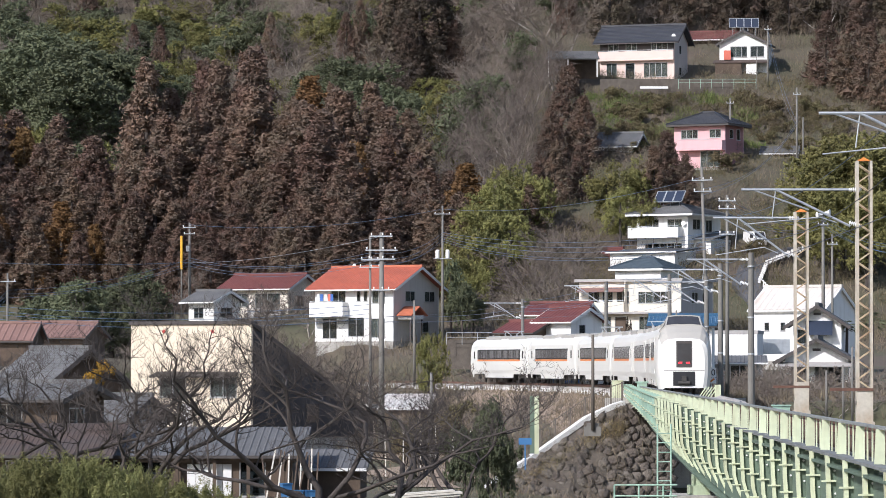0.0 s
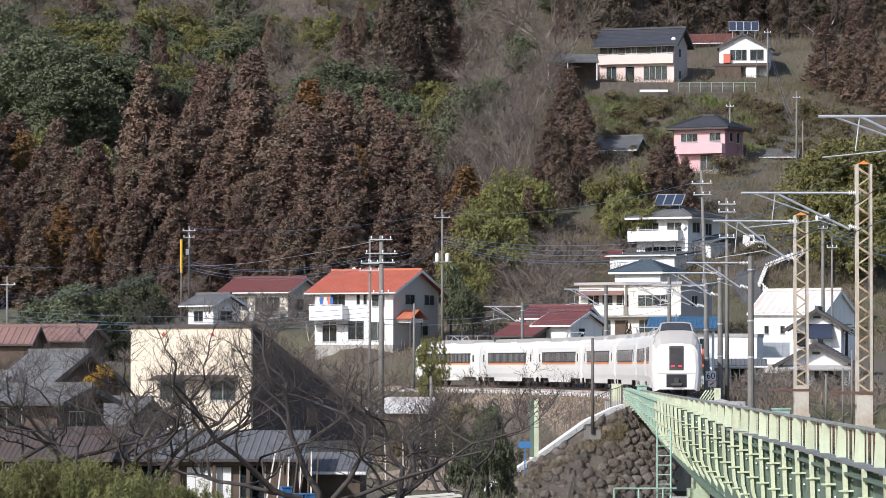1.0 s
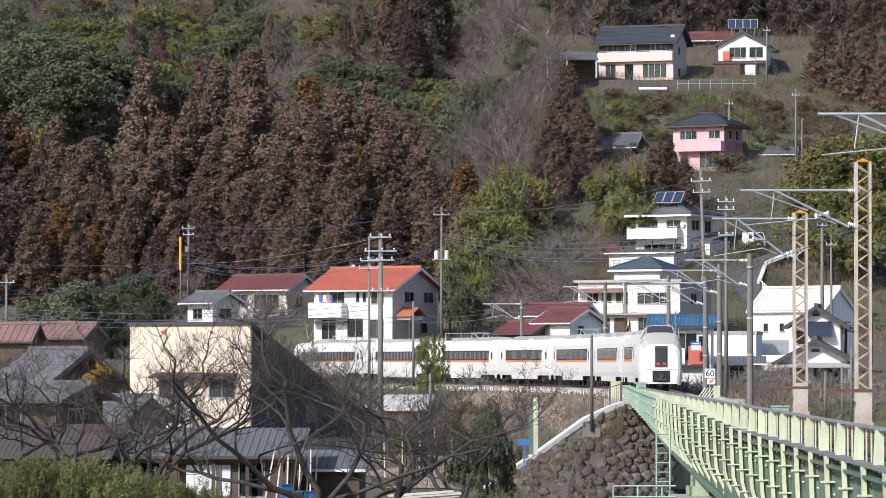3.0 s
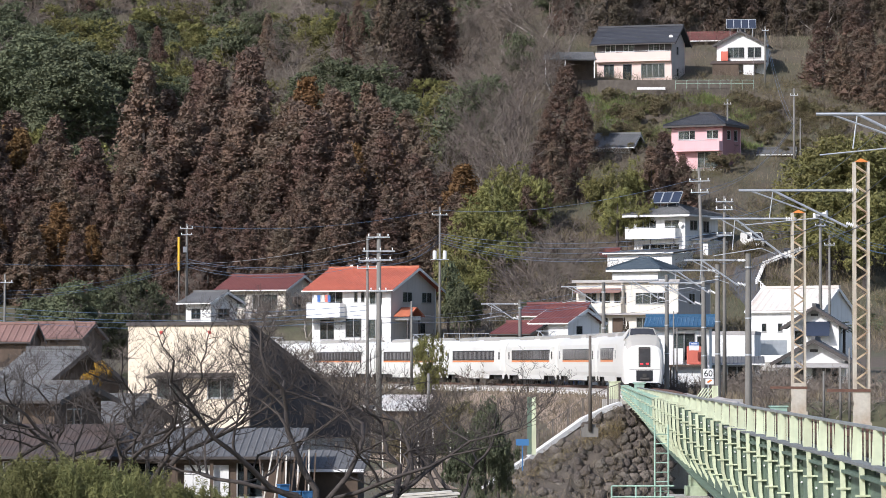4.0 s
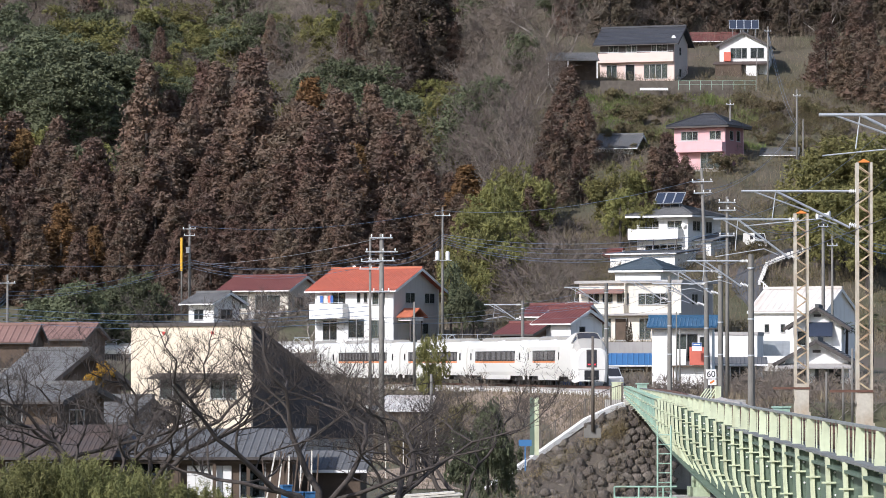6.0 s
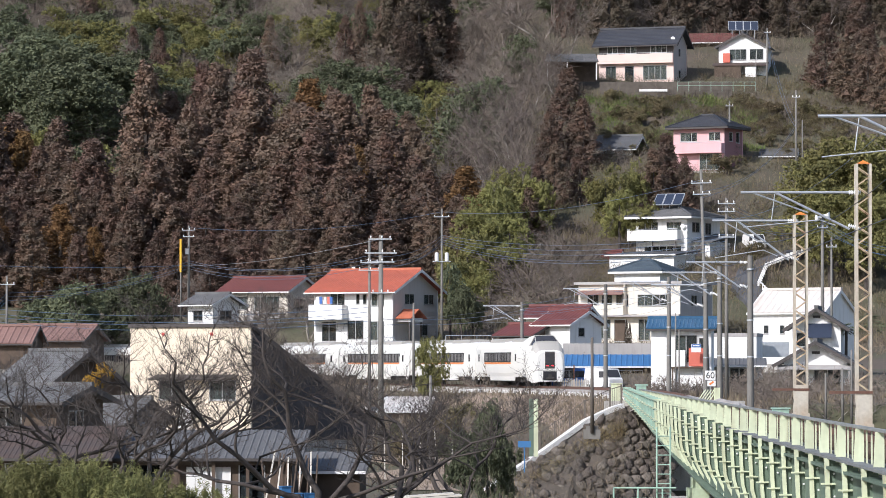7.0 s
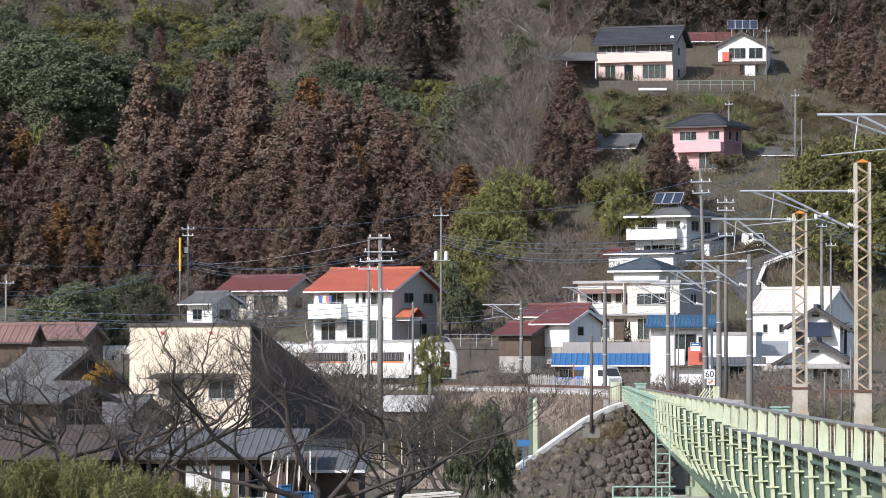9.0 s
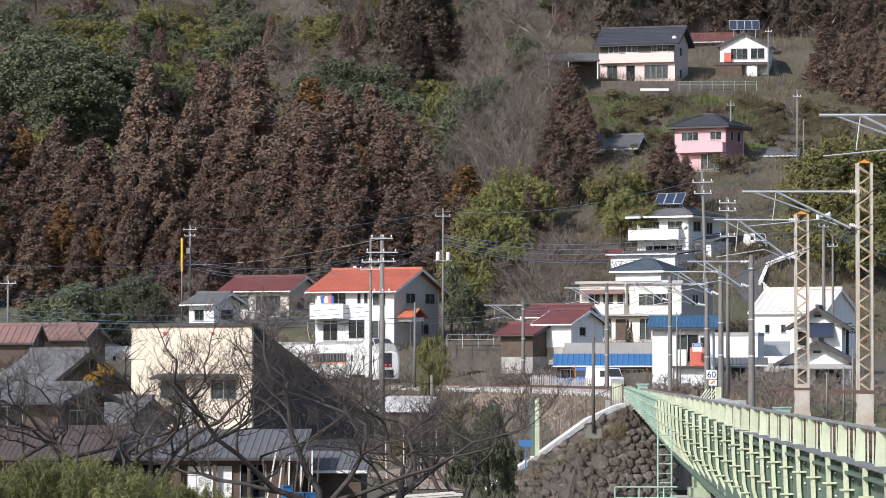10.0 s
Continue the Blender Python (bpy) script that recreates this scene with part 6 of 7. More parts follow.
for x, y, zt, w in ((5.93, 440, 22.21, 1.0), (7.89, 446, 24.06, 0.9), (4.04, 436, 19.27, 1.0), (7.34, 432, 18.20, 1.0), (2.76, 428, 16.25, 1.0), (5.14, 426, 15.28, 1.0), (18.22, 446, 23.75, 0.9), (21.85, 450, 24.58, 0.9), (19.51, 440, 21.29, 0.9), (22.19, 438, 19.97, 0.8),
                    (40.38, 432, 25.18, 1.2), (42.61, 430, 26.57, 1.2), (45.71, 428, 26.76, 1.2), (41.12, 424, 20.87, 1.2), (44.56, 420, 20.10, 1.2), (48.04, 430, 24.76, 1.2), (10.37, 445, 23.07, 0.8), (0.94, 420, 13.62, 0.8), (3.55, 415, 11.73, 0.8)):
    plant(BAMBOOS, x, y, zt, wide=w)
rnd = random.Random(21)
for k in range(38):
    x, y = rnd.uniform(-9, 9), rnd.uniform(448, 505)
    plant(BARES, x, y, h=rnd.uniform(7, 11), wide=1.1)
for k in range(26):
    x, y = rnd.uniform(4, 15), rnd.uniform(408, 436)
    plant(BARES + SHRUBS, x, y, h=rnd.uniform(3, 6), wide=1.2)
for k in range(74):
    x, y = rnd.uniform(22, 52), rnd.uniform(436, 512)
    plant(SHRUBS if rnd.random() < 0.55 else SCRUBS, x, y, h=rnd.uniform(0.9, 2.6), wide=1.3)
for k in range(90):
    x, y = rnd.uniform(19, 50), rnd.uniform(480, 508)
    plant(SCRUBS, x, y, h=rnd.uniform(0.8, 2.0), wide=rnd.uniform(0.9, 1.4))
for k in range(24):
    x, y = rnd.uniform(18, 34), rnd.uniform(488, 508)
    plant(SHRUBS + BAMBOOS[:1], x, y, h=rnd.uniform(0.8, 1.6), wide=1.6)
for k in range(14):
    plant(SHRUBS + BARES, rnd.uniform(-17, -11), rnd.uniform(300, 385), h=rnd.uniform(2.5, 5), wide=1.2)
for k in range(40):
    x, y = rnd.uniform(-42, -12), rnd.uniform(405, 445)
    plant(SHRUBS + BARES, x, y, h=rnd.uniform(2.5, 6), wide=1.2)


def brush():
    rng = np.random.default_rng(3)
    cs = []
    while len(cs) < 24000:
        y = 385 + 200 * rng.random()
        x = (rng.random() * 2 - 1) * 0.125 * y
        if x > -12 or y > 470:
            cs.append((x, y, ground_z(x, y) + 0.1))
    while len(cs) < 33000:
        y = 236 + 150 * rng.random()
        x = -0.115 * y + (0.115 * y + 2) * rng.random()
        if x < line_x(y)[0] - 4 or x > line_x(y)[0] + 4:
            cs.append((x, y, ground_z(x, y) + 0.1))
    g = tri_leaves(cs, rng, 5, 0.8, 0.75, 0.05, 1.2)
    solid("undergrowth", g, "brush", "dry tan grass and brush on the slope", "undergrowth", kind="stuff")
    cs = []
    while len(cs) < 8500:
        y = 470 + 170 * rng.random()
        x = (rng.random() * 2 - 1) * 0.118 * y
        if y > 500 + 24 * smooth(12, 38, -x) - 40 * smooth(-12, 0, x) and not (x > 16 and y < 532) and not (y > 600 and x > -8):
            cs.append((x, y, ground_z(x, y) + rng.random() * 1.2))
    g = tri_leaves(cs, rng, 9, 1.0, 1.5, 0.035, 2.4)
    solid("winter_thicket", g, "thicket", "dense leafless grey-brown thicket on the upper slope", "thicket", kind="stuff")
    cs = []
    while len(cs) < 2600:
        y = 425 + 95 * rng.random()
        x = 5 + (0.115 * y - 5) * rng.random()
        if noise.noise((x * 0.15, y * 0.1, 14)) > 0.0:
            cs.append((x, y, ground_z(x, y) + rng.random() * 0.5))
    g = tri_leaves(cs, rng, 9, 0.7, 1.0, 0.03, 2.0)
    solid("slope_thicket", g, "thicket", "patchy leafless brush among the hillside houses", "thicket", kind="stuff")
    cs = []
    while len(cs) < 5200:
        y = 400 + 118 * rng.random()
        x = 6 + (0.115 * y - 6) * rng.random()
        if noise.noise((x * 0.2, y * 0.12, 9)) > -0.1:
            cs.append((x, y, ground_z(x, y) + 0.15 + 0.5 * rng.random()))
    g = tri_leaves(cs, rng, 14, 0.6, 0.5, 0.05, 0.8)
    solid("hillside_scrub", g, "scrub", "low brown and olive scrub between the houses", "scrub", kind="stuff")
    cs = []
    while len(cs) < 5000:
        y = 484 + 26 * rng.random()
        x = 17 + 22 * rng.random()
        if noise.noise((x * 0.25, y * 0.25, 2)) > -0.05:
            cs.append((x, y, ground_z(x, y)))
    g = tri_leaves(cs, rng, 7, 0.5, 0.55, 0.1, 0.9)
    solid("bank_grass", g, "grass", "green grass on the bank below the house", "grass", kind="stuff")
    cs = []
    while len(cs) < 7000:
        y = 196 + 150 * rng.random()
        x = line_x(y)[0] + rng.normal() * 9
        if abs(x - line_x(y)[0]) > 3.0:
            cs.append((x, y, ground_z(x, y)))
    g = tri_leaves(cs, rng, 5, 0.4, 0.4, 0.05, 1.3)
    solid("trackside_weeds", g, "brush", "dry weeds beside the railway", "weeds", kind="stuff")


brush()

# cherry trees in front
def limb(g, rnd, p, d, length, r, level):
    """A crooked limb with its side limbs, and upright twigs at the last level."""
    n = (9, 7, 5, 3)[level]
    pts, rs = [p], [r]
    for k in range(n):
        d = d + Vector((rnd.gauss(0, 0.3), rnd.gauss(0, 0.3), rnd.gauss(0.05 if level < 3 else 0.2, 0.22)))
        if d.z < 0.02 and level < 2:
            d.z = 0.1
        d.normalize()
        p = p + d * (length / n)
        pts.append(p)
        rs.append(max(0.004, r * (1 - (0.72 if level < 3 else 0.9) * (k + 1) / n)))
    g[0 if level < 2 else 1].tube(pts, rs, (9, 6, 4, 3)[level], cap=False)
    if level == 3:
        return
    for k in range(2 if level else 3, n + 1):
        for q in range((1, 2, 2)[level] if k < n else 3):
            if rnd.random() < 0.12:
                continue
            side = Vector((rnd.gauss(0, 1), rnd.gauss(0, 1), rnd.gauss(0.35, 0.5))).normalized()
            e = (d * 0.45 + side * 0.8 + Vector((0, 0, 0.2))).normalized()
            size = length * rnd.uniform(*((0.3, 0.5), (0.3, 0.52), (0.35, 0.75))[level]) * (1.1 - 0.35 * k / n)
            limb(g, rnd, pts[k], e, size, max(0.006, min(rs[k] * 0.75, (0.055, 0.02, 0.0065)[level])), level + 1)


def make_cherry(seed, x, y, z, h, wide, heads):
    """An old cherry: heads are the ways in which its main limbs go, degrees round and degrees up."""
    rnd = random.Random(seed)
    t = thing("cherry_tree", pose(x, y, z), "old leafless cherry tree with dark twisting limbs", "tree", "cherry trees")
    g = [Mesh(), Mesh()]
    g[0].tube([(0, 0, -0.8), (0.06, 0, 0.5), (0, 0, 1.3)], [0.3, 0.22, 0.18], 10)
    for turn, rise in heads:
        a, b = radians(turn), radians(rise)
        d = Vector((math.cos(a) * math.cos(b), math.sin(a) * math.cos(b), math.sin(b)))
        limb(g, rnd, Vector((0, 0, 1.0)), d, h * rnd.uniform(0.8, 1.0), rnd.uniform(0.1, 0.14), 0)
    top = max(v[2] for v in g[1].v)
    for q in g:
        q.v = [(vx * wide, vy * wide, vz * h / top) for vx, vy, vz in q.v]
    part("trunk", g[0], "bark", t, smooth=True)
    part("twig_crown", g[1], "bark", t)


make_cherry(5, -4.6, 150, -4.8, 9.6, 1.15, ((175, 35), (205, 55), (80, 70), (350, 45), (15, 25)))
make_cherry(9, -12.6, 152, -4.4, 8.0, 1.15, ((180, 30), (165, 50), (100, 60), (330, 50)))
make_cherry(14, -11.2, 155, -4.4, 9.0, 1.0, ((20, 55), (75, 68), (350, 40), (150, 60)))
make_cherry(31, -2.4, 156, -5.0, 8.6, 1.1, ((5, 30), (60, 60), (150, 50), (340, 50)))
make_cherry(23, -16.6, 154, -4.2, 7.0, 1.1, ((10, 40), (60, 55), (160, 40)))
make_cherry(44, 0.6, 172, -5.2, 6.6, 1.0, ((170, 40), (30, 45), (90, 60)))
for x, y, zt in ((1.74, 188, 0.28), (0.67, 184, -0.85), (2.45, 192, -0.42)):
    plant(BROADS, x + 0.4, y + 0.5, zt - 0.5, wide=0.5, z=-6.2)


def bamboo_bush(seed):
    rng = np.random.default_rng(seed)
    cs, qs, ws, st = [], [], [], Mesh()
    for i in range(44):
        a, r0 = rng.random() * 6.28, rng.random() ** 0.6 * 0.8
        top, lean = 1.9 + rng.random() * 1.5, 0.15 + 0.4 * rng.random()
        at = lambda f: np.array((math.cos(a) * (r0 + lean * f * f), math.sin(a) * (r0 + lean * f * f), top * (f - 0.1 * f ** 3)))
        st.tube([tuple(at(f)) for f in (-0.5, 0.3, 0.7, 1.0)], [0.015, 0.013, 0.01, 0.004], 4)
        for f in np.linspace(0.35, 1.0, 7):
            cs.append(at(f) + rng.normal(size=3) * 0.08)
            qs.append(0.27 - 0.15 * f)
            ws.append((math.cos(a), math.sin(a), 0.6))
    g = crown_of(cs, qs, ws, rng, 26, 0.19, 0.035, 1.4, 0.8, 0.4)
    t = thing("bamboo_bush", FAR, "low green bamboo bush with fine leaves", "bush", "bamboo bushes")
    part("foliage", g, "bush", t)
    part("understorey", st, "bush", t)
    return t


bb = [bamboo_bush(90 + i) for i in range(3)]
rnd = random.Random(8)
for k in range(22):
    f = rnd.uniform(0, 1)
    x = -16.02 + f * (-7.06 - -16.02)
    top = -1.98 + rnd.uniform(-0.8, 0.75) - 0.9 * smooth(0.75, 1.0, f)
    m = Matrix.LocRotScale((x, 142 + rnd.uniform(-3, 3), top - 3.3), Euler((0, 0, rnd.random() * 6)), Vector((0.75, 0.75, 1.0)))
    if k < 3:
        bb[k].matrix_basis = m
    else:
        copy_thing(bb[k % 3], m).matrix_basis = m
for q in CEDARS + DARKS + BROADS + BAMBOOS + BARES + SHRUBS + SCRUBS + BIG[id(BROADS)] + BIG[id(BAMBOOS)]:
    if q not in USED:
        plant([q], 60, 600, h=8)

rnd = random.Random(33)
gold_bush = make_broad(95, "gold", h=2.2, r=0.9, lumps=7, leaf=(0.12, 0.08), tuft=0.14, name="yellow_bush", label="small bush with bright yellow leaves")
gold_bush.matrix_basis = pose(-19.22, 226, -0.16)


def palm(x, y, z, h):
    t = thing("palm_tree", pose(x, y, z), "small hemp palm with drooping fan leaves", "tree", "palms")
    part("trunk", Mesh().tube([(0, 0, -0.5), (0.05, 0, h)], [0.14, 0.11], 8), "bark", t)
    for k in range(22):
        a, e = k * 2.4, -0.5 + 1.5 * rnd.random()
        d = Vector((math.cos(a) * math.cos(e), math.sin(a) * math.cos(e), math.sin(e)))
        tip = Vector((0, 0, h)) + d * 0.75
        side = d.cross(Vector((0, 0, 1))).normalized()
        g = Mesh()
        for q in range(-4, 5):
            v = (d + side * q * 0.25 + Vector((0, 0, -0.12 * abs(q) * 0.5 - 0.25))).normalized() * 0.6
            w = side.cross(v).normalized() * 0.03
            g.add([tip - w, tip + w, tip + v], [(0, 1, 2)])
        g.tube([(0, 0, h), tip], 0.012, 3, cap=False)
        part("frond", g, "broad", t)


palm(8.87, 400, ground_z(8.9, 400), 3.6)
palm(33.96, 318, 1.78, 3.12)
palm(33.16, 330, 1.79, 2.78)

# ---- utility poles and cables ----
def utility_pole(x, y, z, h, r=0.15, lean=0.0, arms=((0.06, 1.6), (0.16, 1.6)), transformer=False, label="slim grey concrete utility pole with crossarms"):
    t = thing("utility_pole", pose(x, y, z, 0, lean), label, "pole", "utility poles")
    part("shaft", Mesh().tube([(0, 0, -1), (0, 0, h)], [r * 1.15, r * 0.7], 12), "pole", t, smooth=True)
    for f, w in arms:
        zc = h * (1 - f)
        part("crossarm", Mesh().box(-w / 2, -0.2, zc - 0.035, w / 2, -0.13, zc + 0.035), "galv", t, "galvanised crossarm")
        for q in (-0.45, 0.05, 0.42):
            part("insulator", Mesh().tube([(q * w, -0.15, zc + 0.05), (q * w, -0.15, zc + 0.14), (q * w, -0.15, zc + 0.2)], [0.025, 0.045, 0.02], 8), "porcelain", t, "white pin insulator")
    if transformer:
        for q in (-0.5, 0.5):
            part("transformer", Mesh().tube([(q, -0.2, h * 0.62), (q, -0.2, h * 0.62 + 0.75), (q, -0.2, h * 0.62 + 0.85)], [0.2, 0.2, 0.12], 12), "trim_white", t, "pale pole transformer")
        part("platform", Mesh().box(-0.9, -0.25, h * 0.62 - 0.08, 0.9, -0.1, h * 0.62), "galv", t)
    return t


utility_pole(-3.54, 236, -2.39, 11.69, 0.17, arms=((0.02, 1.3), (0.09, 1.9), (0.135, 1.6), (0.29, 1.0)))
utility_pole(-4.67, 262, -2.28, 12.21, 0.1, arms=((0.13, 1.2), (0.17, 1.4)))
utility_pole(0.06, 398, 3.49, 13.69, 0.13, arms=((0.06, 1.6),), transformer=True)
guy = utility_pole(-26.66, 425, 6.60, 9.84, 0.14, arms=((0.05, 1.4), (0.12, 1.2)))
part("switch_box", Mesh().box(-0.35, -0.35, 6.8, 0.0, -0.1, 7.4), "trim_white", guy, "small white switch box")
yp = lamp_pole(-27.43, 424, 6.59, 8.33, 0.09, "pole", "pole with a yellow plastic guard sleeve")
part("sleeve", Mesh().tube([(0, 0, 4.9), (0, 0, 8.4)], 0.14, 10), "yellow", yp, "yellow guard sleeve")
utility_pole(-40.15, 372, 3.37, 6.58, 0.12, arms=((0.12, 1.6),))
utility_pole(17.75, 268, -0.19, 14.90, 0.13, lean=-1.7, arms=((0.06, 1.4), (0.11, 1.2)))
utility_pole(17.86, 252, -0.15, 12.31, 0.12, arms=((0.03, 1.1), (0.07, 1.1), (0.2, 1.0)))
for xx, y, z, h, r in ((34.28, 478, 25.47, 7.65, 0.13), (41.49, 470, 23.62, 10.22, 0.13), (42.58, 474, 25.00, 5.59, 0.1), (41.70, 514, 37.36, 7.50, 0.12),
                       (32.02, 338, 1.79, 12.43, 0.16), (32.59, 336, 1.79, 10.61, 0.11), (-2.06, 300, 0.93, 5.39, 0.1), (-0.57, 215, -4.60, 5.73, 0.1), (40.25, 514, 37.36, 4.33, 0.05)):
    utility_pole(xx, y, z, h, r, arms=((0.08, 0.9),) if r > 0.1 else ())
for x, y, z, h in ((19.09, 200, -0.74, 2.02), (18.93, 190, -0.80, 2.35), (19.97, 196, -0.88, 3.30), (16.54, 284, -0.22, 5.58), (16.78, 284, -0.22, 4.38)):
    lamp_pole(x, y, z, h, 0.055, "pole", "thin grey steel pipe post")

wr = random.Random(6)


def run(pts, count, spread, sag, r=0.02, material="wire_blue", label="dark sheathed overhead cable"):
    for k in range(count):
        dz = (k - count / 2) * spread
        for a, b in zip(pts, pts[1:]):
            wire(Vector(a) + Vector((0, 0, dz)), Vector(b) + Vector((0, 0, dz)), sag * wr.uniform(0.7, 1.3), r, material, label, "power_cable")


A, B, C, D = (-3.54, 236, 8.04), (0.06, 398, 14.22), (17.45, 268, 9.29), (-26.66, 425, 12.45)
run([B, (17.86, 252, 9.54)], 5, 0.22, 1.2, 0.018)
run([(-35.54, 300, 5.78), (-4.67, 262, 5.14)], 4, 0.3, 0.7, 0.016)
run([D, (-5.35, 300, 9.57), B], 4, 0.28, 0.9, 0.018)
run([(-49.75, 420, 12.44), D], 1, 0.4, 0.3, 0.018)
run([(-44.07, 372, 7.29), (-40.15, 372, 8.18), D], 3, 0.35, 0.8, 0.018)
run([D, (-3.54, 236, 9.27), ], 1, 0.4, 0.6, 0.014, "galv", "thin bright overhead wire")
run([(-26.66, 425, 16.38), B[:2] + (17.01,), (17.38, 268, 14.18)], 1, 0.3, 0.8, 0.016)
run([(-3.54, 236, 4.40), (6.86, 342, 6.35), (12.82, 314, 6.85)], 2, 0.3, 0.4, 0.015)
run([(17.45, 268, 13.24), (41.49, 470, 29.88), (41.70, 514, 44.28)], 2, 0.4, 1.5, 0.016)
run([(17.86, 252, 11.66), (32.02, 338, 13.65), (39.65, 330, 11.05)], 4, 0.3, 0.8, 0.016)
run([(17.86, 252, 10.95), (18.02, 150, 12.03)], 1, 0.3, 0.9, 0.016)
run([(17.38, 268, 10.04), (15.55, 275, 7.63), (12.82, 314, 7.86), (6.86, 342, 6.83)], 2, 0.35, 0.3, 0.013)

# ---- beside the railway ----
def road_on_hill():
    pts = [(34.4, 392), (33.9, 406), (33.0, 415), (31.9, 422), (33.3, 430), (36.0, 434), (39.5, 438)]
    g = Mesh()
    line = []
    for (x0, y0), (x1, y1) in zip(pts, pts[1:]):
        for k in range(8):
            line.append((x0 + (x1 - x0) * k / 8, y0 + (y1 - y0) * k / 8))
    for i, (x, y) in enumerate(line):
        z = ground_z(x, y, False) + 0.5
        for s in (-1.5, 1.5):
            g.v.append((x + s, y, z))
    g.f = [(2 * i, 2 * i + 1, 2 * i + 3, 2 * i + 2) for i in range(len(line) - 1)]
    k = len(g.v)
    g.v += [(x, y, z - 2.0) for x, y, z in g.v]
    g.f += [(2 * i + q, 2 * i + 2 + q, k + 2 * i + 2 + q, k + 2 * i + q) for i in range(len(line) - 1) for q in (0, 1)]
    solid("hill_road", g, "asphalt", "grey asphalt lane climbing the hill", "road", kind="structure")
    barrier = thing("guard_rail", pose(line[0][0], line[0][1], 0), "white guard rail and kerb blocks beside the lane", "guard rail")
    at = lambda i: Vector((line[i][0] + 1.4 - line[0][0], line[i][1] - line[0][1], ground_z(*line[i], False) + 0.5))
    for i in range(9, 23):
        part("post", Mesh().box(-0.06, -0.06, 0, 0.06, 0.06, 0.75), "trim_white", barrier, m=Matrix.Translation(at(i)))
        part("beam", Mesh().beam(at(i) + Vector((0, 0, 0.6)), at(i + 1) + Vector((0, 0, 0.6)), 0.06, 0.11), "trim_white", barrier)
    for i in range(24, len(line) - 1):
        part("block", Mesh().box(-0.16, -0.1, 0, 0.16, 0.1, 0.5), "trim_white", barrier, m=Matrix.Translation(at(i)))


road_on_hill()


def speed_sign():
    t = thing("speed_sign", pose(15.10, 226, 1.11), "white speed board reading 60 with small panel", "sign")
    part("board", Mesh().box(-0.29, -0.02, -0.26, 0.29, 0.02, 0.26), "trim_white", t)
    cu = bpy.data.curves.new("digits", "FONT")
    cu.body, cu.size, cu.align_x, cu.align_y, cu.extrude = "60", 0.5, "CENTER", "CENTER", 0.004
    tmp = new("digits", cu)
    me = bpy.data.meshes.new_from_object(tmp.evaluated_get(bpy.context.evaluated_depsgraph_get()))
    bpy.data.objects.remove(tmp)
    part("digits", me, "black", t, "black digits 60", m=pose(0, -0.028, -0.02, 90))
    part("panel", Mesh().box(-0.16, -0.02, -0.62, 0.3, 0.02, -0.3), "trim_white", t)
    part("mark", Mesh().beam((-0.05, -0.03, -0.52), (0.18, -0.03, -0.36), 0.012, 0.1), "orange_paint", t, "orange diagonal mark")
    part("post", Mesh().tube([(0, 0.05, -1.4), (0, 0.05, 0.26)], 0.03, 8), "galv", t)


speed_sign()


def small_van(x, y, z, turn, paint, label):
    v = thing("kei_van" if paint == "trim_white" else "small_truck", pose(x, y, z, 0, 0, turn), label, "vehicle")
    prof = [(-1.65, 0.3), (1.65, 0.3), (1.68, 0.9), (1.45, 1.05), (1.05, 1.75), (-1.5, 1.8), (-1.66, 1.0)] if paint == "trim_white" else [(-1.65, 0.35), (1.65, 0.35), (1.68, 0.95), (1.55, 1.1), (1.2, 1.75), (0.35, 1.78), (0.3, 0.95), (-1.65, 0.95)]
    n = len(prof)
    g = Mesh()
    for s, ins in ((-0.72, 0.0), (-0.66, 0.04), (0.66, 0.04), (0.72, 0.0)):
        g.v += [(p * (0.97 if abs(s) > 0.7 else 1.0), s, q) for p, q in prof]
    g.f = [(i * n + k, i * n + (k + 1) % n, (i + 1) * n + (k + 1) % n, (i + 1) * n + k) for i in range(3) for k in range(n)] + [tuple(range(n))[::-1], tuple(range(3 * n, 4 * n))]
    part("body", g, paint, v)
    for s in (-1, 1):
        for a in (-1.05, 1.1):
            w = part("wheel", Mesh().tube([(a, s * 0.58, 0.27), (a, s * 0.74, 0.27)], 0.27, 14), "tyre", v)
            part("rim", Mesh().tube([(a, s * 0.74, 0.27), (a, s * 0.75, 0.27)], 0.15, 10), "alu", w)
        part("side_window", Mesh().box(0.35, s * 0.725 - 0.01, 1.05, 1.15, s * 0.725 + 0.01, 1.55), "tinted", v)
    part("windscreen", Mesh().slab((1.47, -0.6, 1.08), (1.47, 0.6, 1.08), (1.13, 0.55, 1.68), (1.13, -0.55, 1.68), 0.03), "tinted", v, "dark windscreen")
    for s in (-0.5, 0.5):
        part("headlight", Mesh().box(1.66, s - 0.14, 0.62, 1.7, s + 0.14, 0.8), "porcelain", v)
    return v


small_van(12.97, 322, -0.35, -55, "trim_white", "white kei van parked by the shed")
small_van(10.81, 329, -0.35, -20, "blue", "small blue truck parked by the fence")
small_van(34.3, 441, ground_z(34.3, 441) - 0.35, -70, "trim_white", "pale kei van parked up the lane")
solid("orange_post", Mesh().tube([(0, 0, 0), (0, 0, 1.9)], 0.045, 8), "orange_paint", "tall orange marker post", "post", m=pose(10.75, 326, -0.2))


